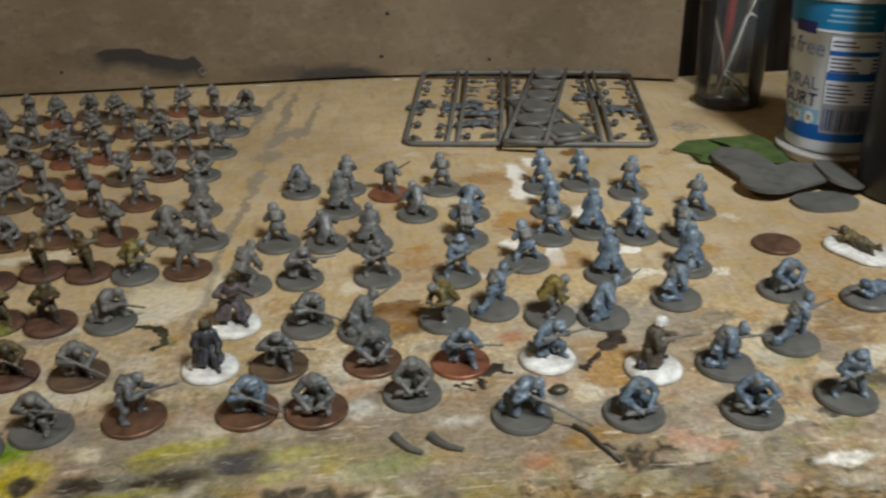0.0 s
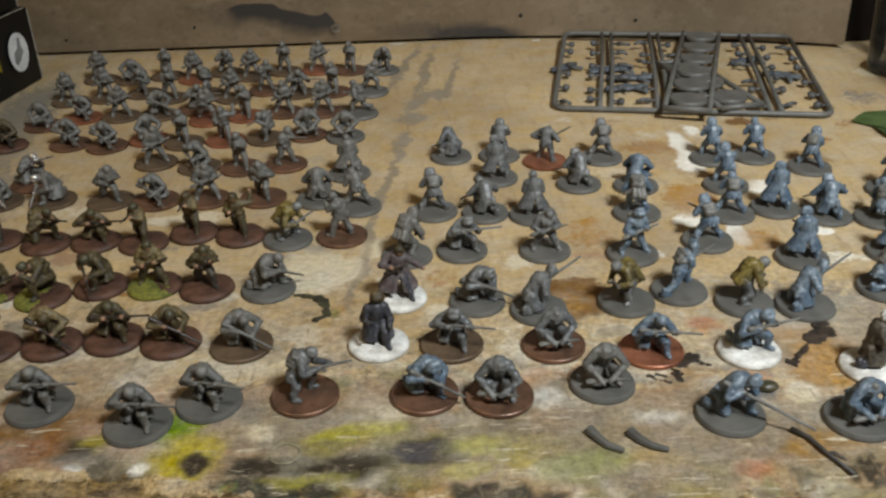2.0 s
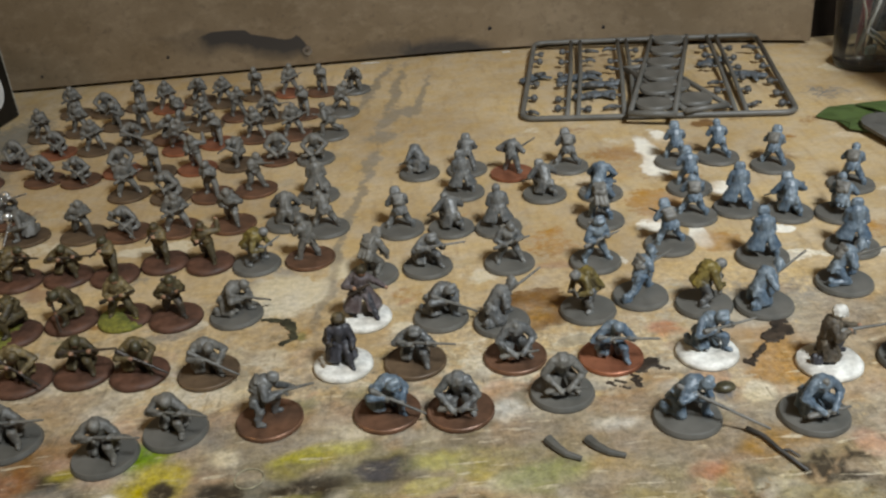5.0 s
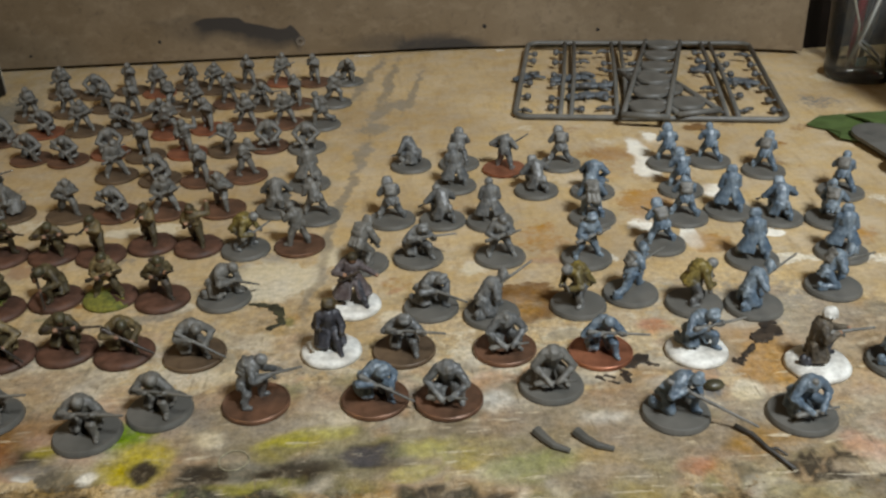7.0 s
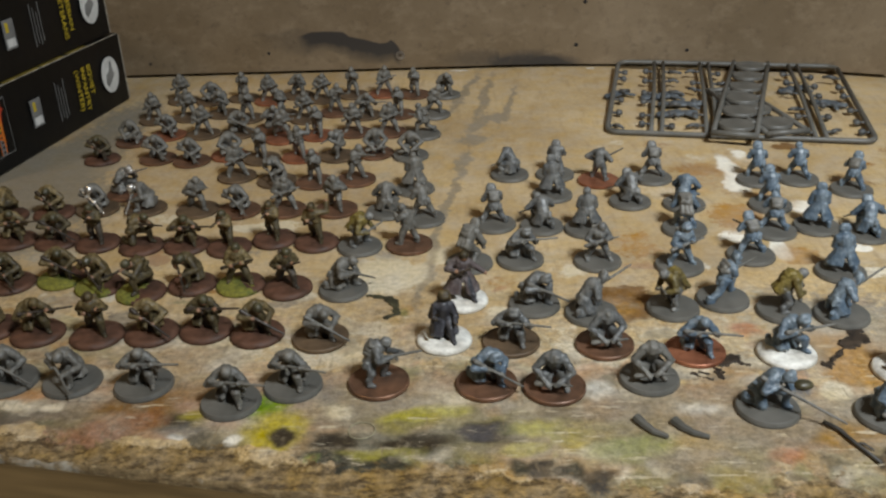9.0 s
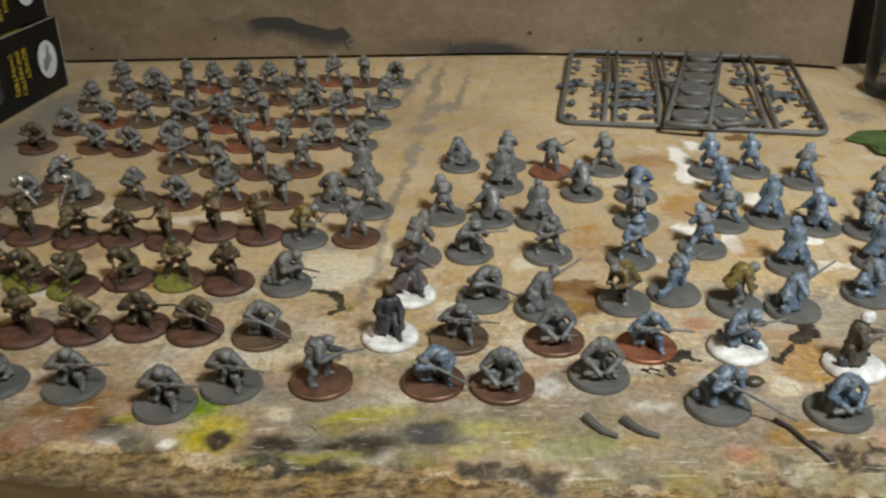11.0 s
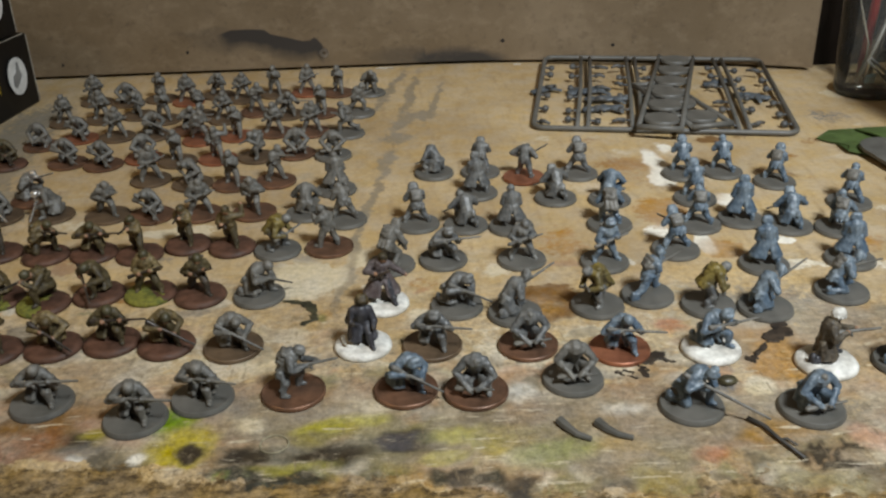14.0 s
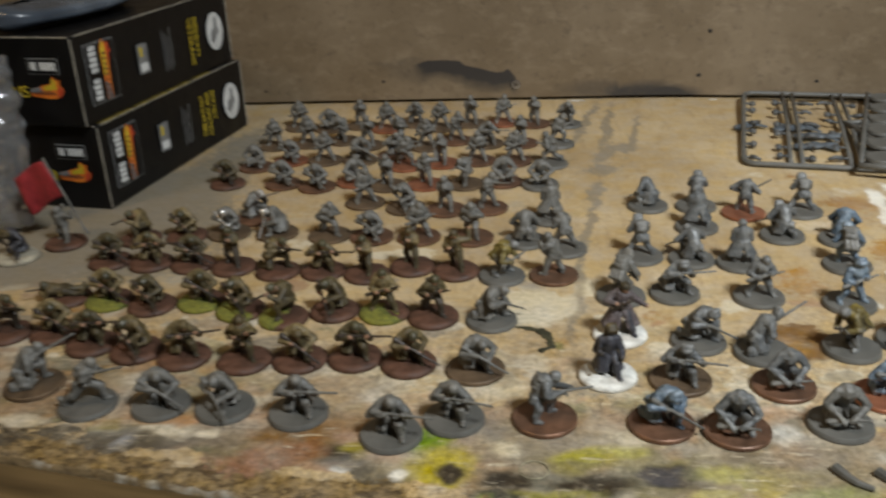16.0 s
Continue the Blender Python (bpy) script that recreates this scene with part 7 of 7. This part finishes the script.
green_sheet(pose(0, 0, 0.0003), [(0.2560, 0.5665), (0.2700, 0.5795), (0.2830, 0.5785), (0.2972, 0.5770), (0.3040, 0.5600), (0.3019, 0.5255), (0.2738, 0.5310), (0.2645, 0.5375), (0.2690, 0.5465), (0.2650, 0.5560)], "torn moss green sheet lying under the oval bases", 1)
green_sheet(pose(0, 0, 0.0024), [(0.2850, 0.5740), (0.2950, 0.5770), (0.3190, 0.5780), (0.3250, 0.5690), (0.3260, 0.5513), (0.3220, 0.5330), (0.3200, 0.5180), (0.3050, 0.5250), (0.2930, 0.5560)], "second torn moss green sheet overlapping the first", 5)


# ---- dried paint spills on the bench ----
def paint_spill(label, bars, material, seed):
    """A thin film of dried paint: the union of thick strokes (x0, y0, x1, y1, radius) in metres, with a ragged rim."""
    x0, x1 = min(min(b[0], b[2]) - b[4] for b in bars) - 0.002, max(max(b[0], b[2]) + b[4] for b in bars) + 0.002
    y0, y1 = min(min(b[1], b[3]) - b[4] for b in bars) - 0.002, max(max(b[1], b[3]) + b[4] for b in bars) + 0.002
    step = 0.00035
    xs, ys = np.arange(x0, x1, step), np.arange(y0, y1, step)
    X, Y = np.meshgrid(xs, ys, indexing="ij")
    near = np.full(X.shape, 1.0)
    for ax, ay, bx, by, r in bars:
        dx, dy = bx - ax, by - ay
        u = np.clip(((X - ax) * dx + (Y - ay) * dy) / max(dx * dx + dy * dy, 1e-9), 0, 1)
        near = np.minimum(near, np.hypot(X - ax - u * dx, Y - ay - u * dy) - r)
    near += (field(X + 1, Y + 1, seed, 0.0026) - 0.5) * 0.0022 + (field(X + 1, Y + 1, seed + 1, 0.0011) - 0.5) * 0.0012
    Z = 0.00042 + 0.00025 * np.clip(-near / 0.0012, 0, 1) + (field(X + 1, Y + 1, seed + 2, 0.002) - 0.5) * 0.0001
    inside = near < 0
    keep = inside[:-1, :-1] & inside[1:, :-1] & inside[1:, 1:] & inside[:-1, 1:]
    idx = np.arange(X.size).reshape(X.shape)
    quads = np.stack([idx[:-1, :-1], idx[1:, :-1], idx[1:, 1:], idx[:-1, 1:]], -1)[keep]
    used, flat = np.unique(quads, return_inverse=True)
    me = bpy.data.meshes.new("paint_spill")
    me.from_pydata(np.stack([X, Y, Z], -1).reshape(-1, 3)[used].tolist(), [], flat.reshape(-1, 4).tolist())
    me.materials.append(M[material])
    me.polygons.foreach_set("use_smooth", [True] * len(me.polygons))
    ob = new("paint_spill", me)
    film = ob.modifiers.new("film", "SOLIDIFY")
    film.thickness, film.offset = 0.0004, -1
    return tagged(ob, label, "paint spill", "dried paint spills")


paint_spill("dark brown dried paint spill with a tail", [(0.1340, 0.3250, 0.1420, 0.3305, 0.0040), (0.1400, 0.3340, 0.1425, 0.3360, 0.0026), (0.1335, 0.3245, 0.1235, 0.3130, 0.0014), (0.1210, 0.3105, 0.1200, 0.3090, 0.0023)], "spill_brown", 41)
paint_spill("black dried paint spill beside a copper coin", [(0.0760, 0.3125, 0.0825, 0.3160, 0.0034), (0.0825, 0.3150, 0.0870, 0.3105, 0.0012), (0.0735, 0.3080, 0.0742, 0.3010, 0.0017), (0.0620, 0.3045, 0.0700, 0.3000, 0.0012), (0.0660, 0.3060, 0.0690, 0.3040, 0.0010)], "spill_brown", 45)
paint_spill("dark olive dried paint drip with a thin tail", [(-0.0850, 0.3785, -0.0700, 0.3745, 0.0012), (-0.0700, 0.3740, -0.0665, 0.3680, 0.0027), (-0.0660, 0.3670, -0.0652, 0.3600, 0.0022), (-0.0655, 0.3595, -0.0700, 0.3555, 0.0011)], "spill_olive", 51)
paint_spill("chalky white paint dabs along the wall foot", [(-0.0440, 0.7955, -0.0300, 0.7950, 0.0012), (-0.0390, 0.7945, -0.0360, 0.7940, 0.0016)], "white", 63)
paint_spill("small white paint dab at the wall foot", [(0.0770, 0.7915, 0.0830, 0.7905, 0.0010)], "white", 67)

# ---- bits on the bench front ----
for pts in ([(0.0338, 0.2735, 0.0018), (0.0358, 0.2690, 0.0018), (0.0392, 0.2648, 0.0017), (0.0436, 0.2618, 0.0016)], [(0.0478, 0.2715, 0.0018), (0.0500, 0.2672, 0.0018), (0.0540, 0.2636, 0.0017), (0.0590, 0.2612, 0.0016)]):
    ob = part("plastic_offcut", tube(bmesh.new(), [(x + 0.0003 * math.sin(k * 2.1), y, z - 0.0004) for k, (x, y, z) in enumerate(pts)], 0.0020, 8, 0.0010), "grey_base")
    tagged(ob, "short curved grey plastic offcut on the bench", "offcut", "plastic offcuts")

ob = thing("sprue_twig", "broken grey sprue twig with a short side branch", "sprue", pose(0, 0, 0))
part("stem", tube(bmesh.new(), [(0.1040, 0.2690, 0.0014), (0.1083, 0.2640, 0.0016), (0.1110, 0.2560, 0.0015), (0.1162, 0.2455, 0.0010)], 0.0010, 8, 0.0006), "dark_scrap", ob, smooth=True)
part("branch", tube(bmesh.new(), [(0.1110, 0.2560, 0.0013), (0.1142, 0.2562, 0.0012), (0.1165, 0.2525, 0.0009)], 0.0006, 7, 0.0003), "dark_scrap", ob, smooth=True)

bm = bmesh.new()
bmesh.ops.create_icosphere(bm, subdivisions=3, radius=0.0035, matrix=Matrix.Diagonal((1.15, 0.8, 0.55, 1)))
for v in bm.verts:
    v.co *= 1 + 0.12 * noise.noise(v.co * 700)
ob = part("putty_lump", bm, "helmet", smooth=True)
ob.matrix_basis = pose(0.1044, 0.2934, 0.0017)
tagged(ob, "small dark olive putty lump on the bench", "putty")
bm = bmesh.new()
lathe(bm, [(0.0049, 0.0), (0.0055, 0.0), (0.0054, 0.0002), (0.0050, 0.0002), (0.0049, 0.0)], 36, False)
ob = part("glue_ring", bm, "dry_glue")
ob.matrix_basis = pose(-0.0730, 0.2693, 0.0004)
tagged(ob, "thin pale ring of dried glue on the bench", "glue mark")
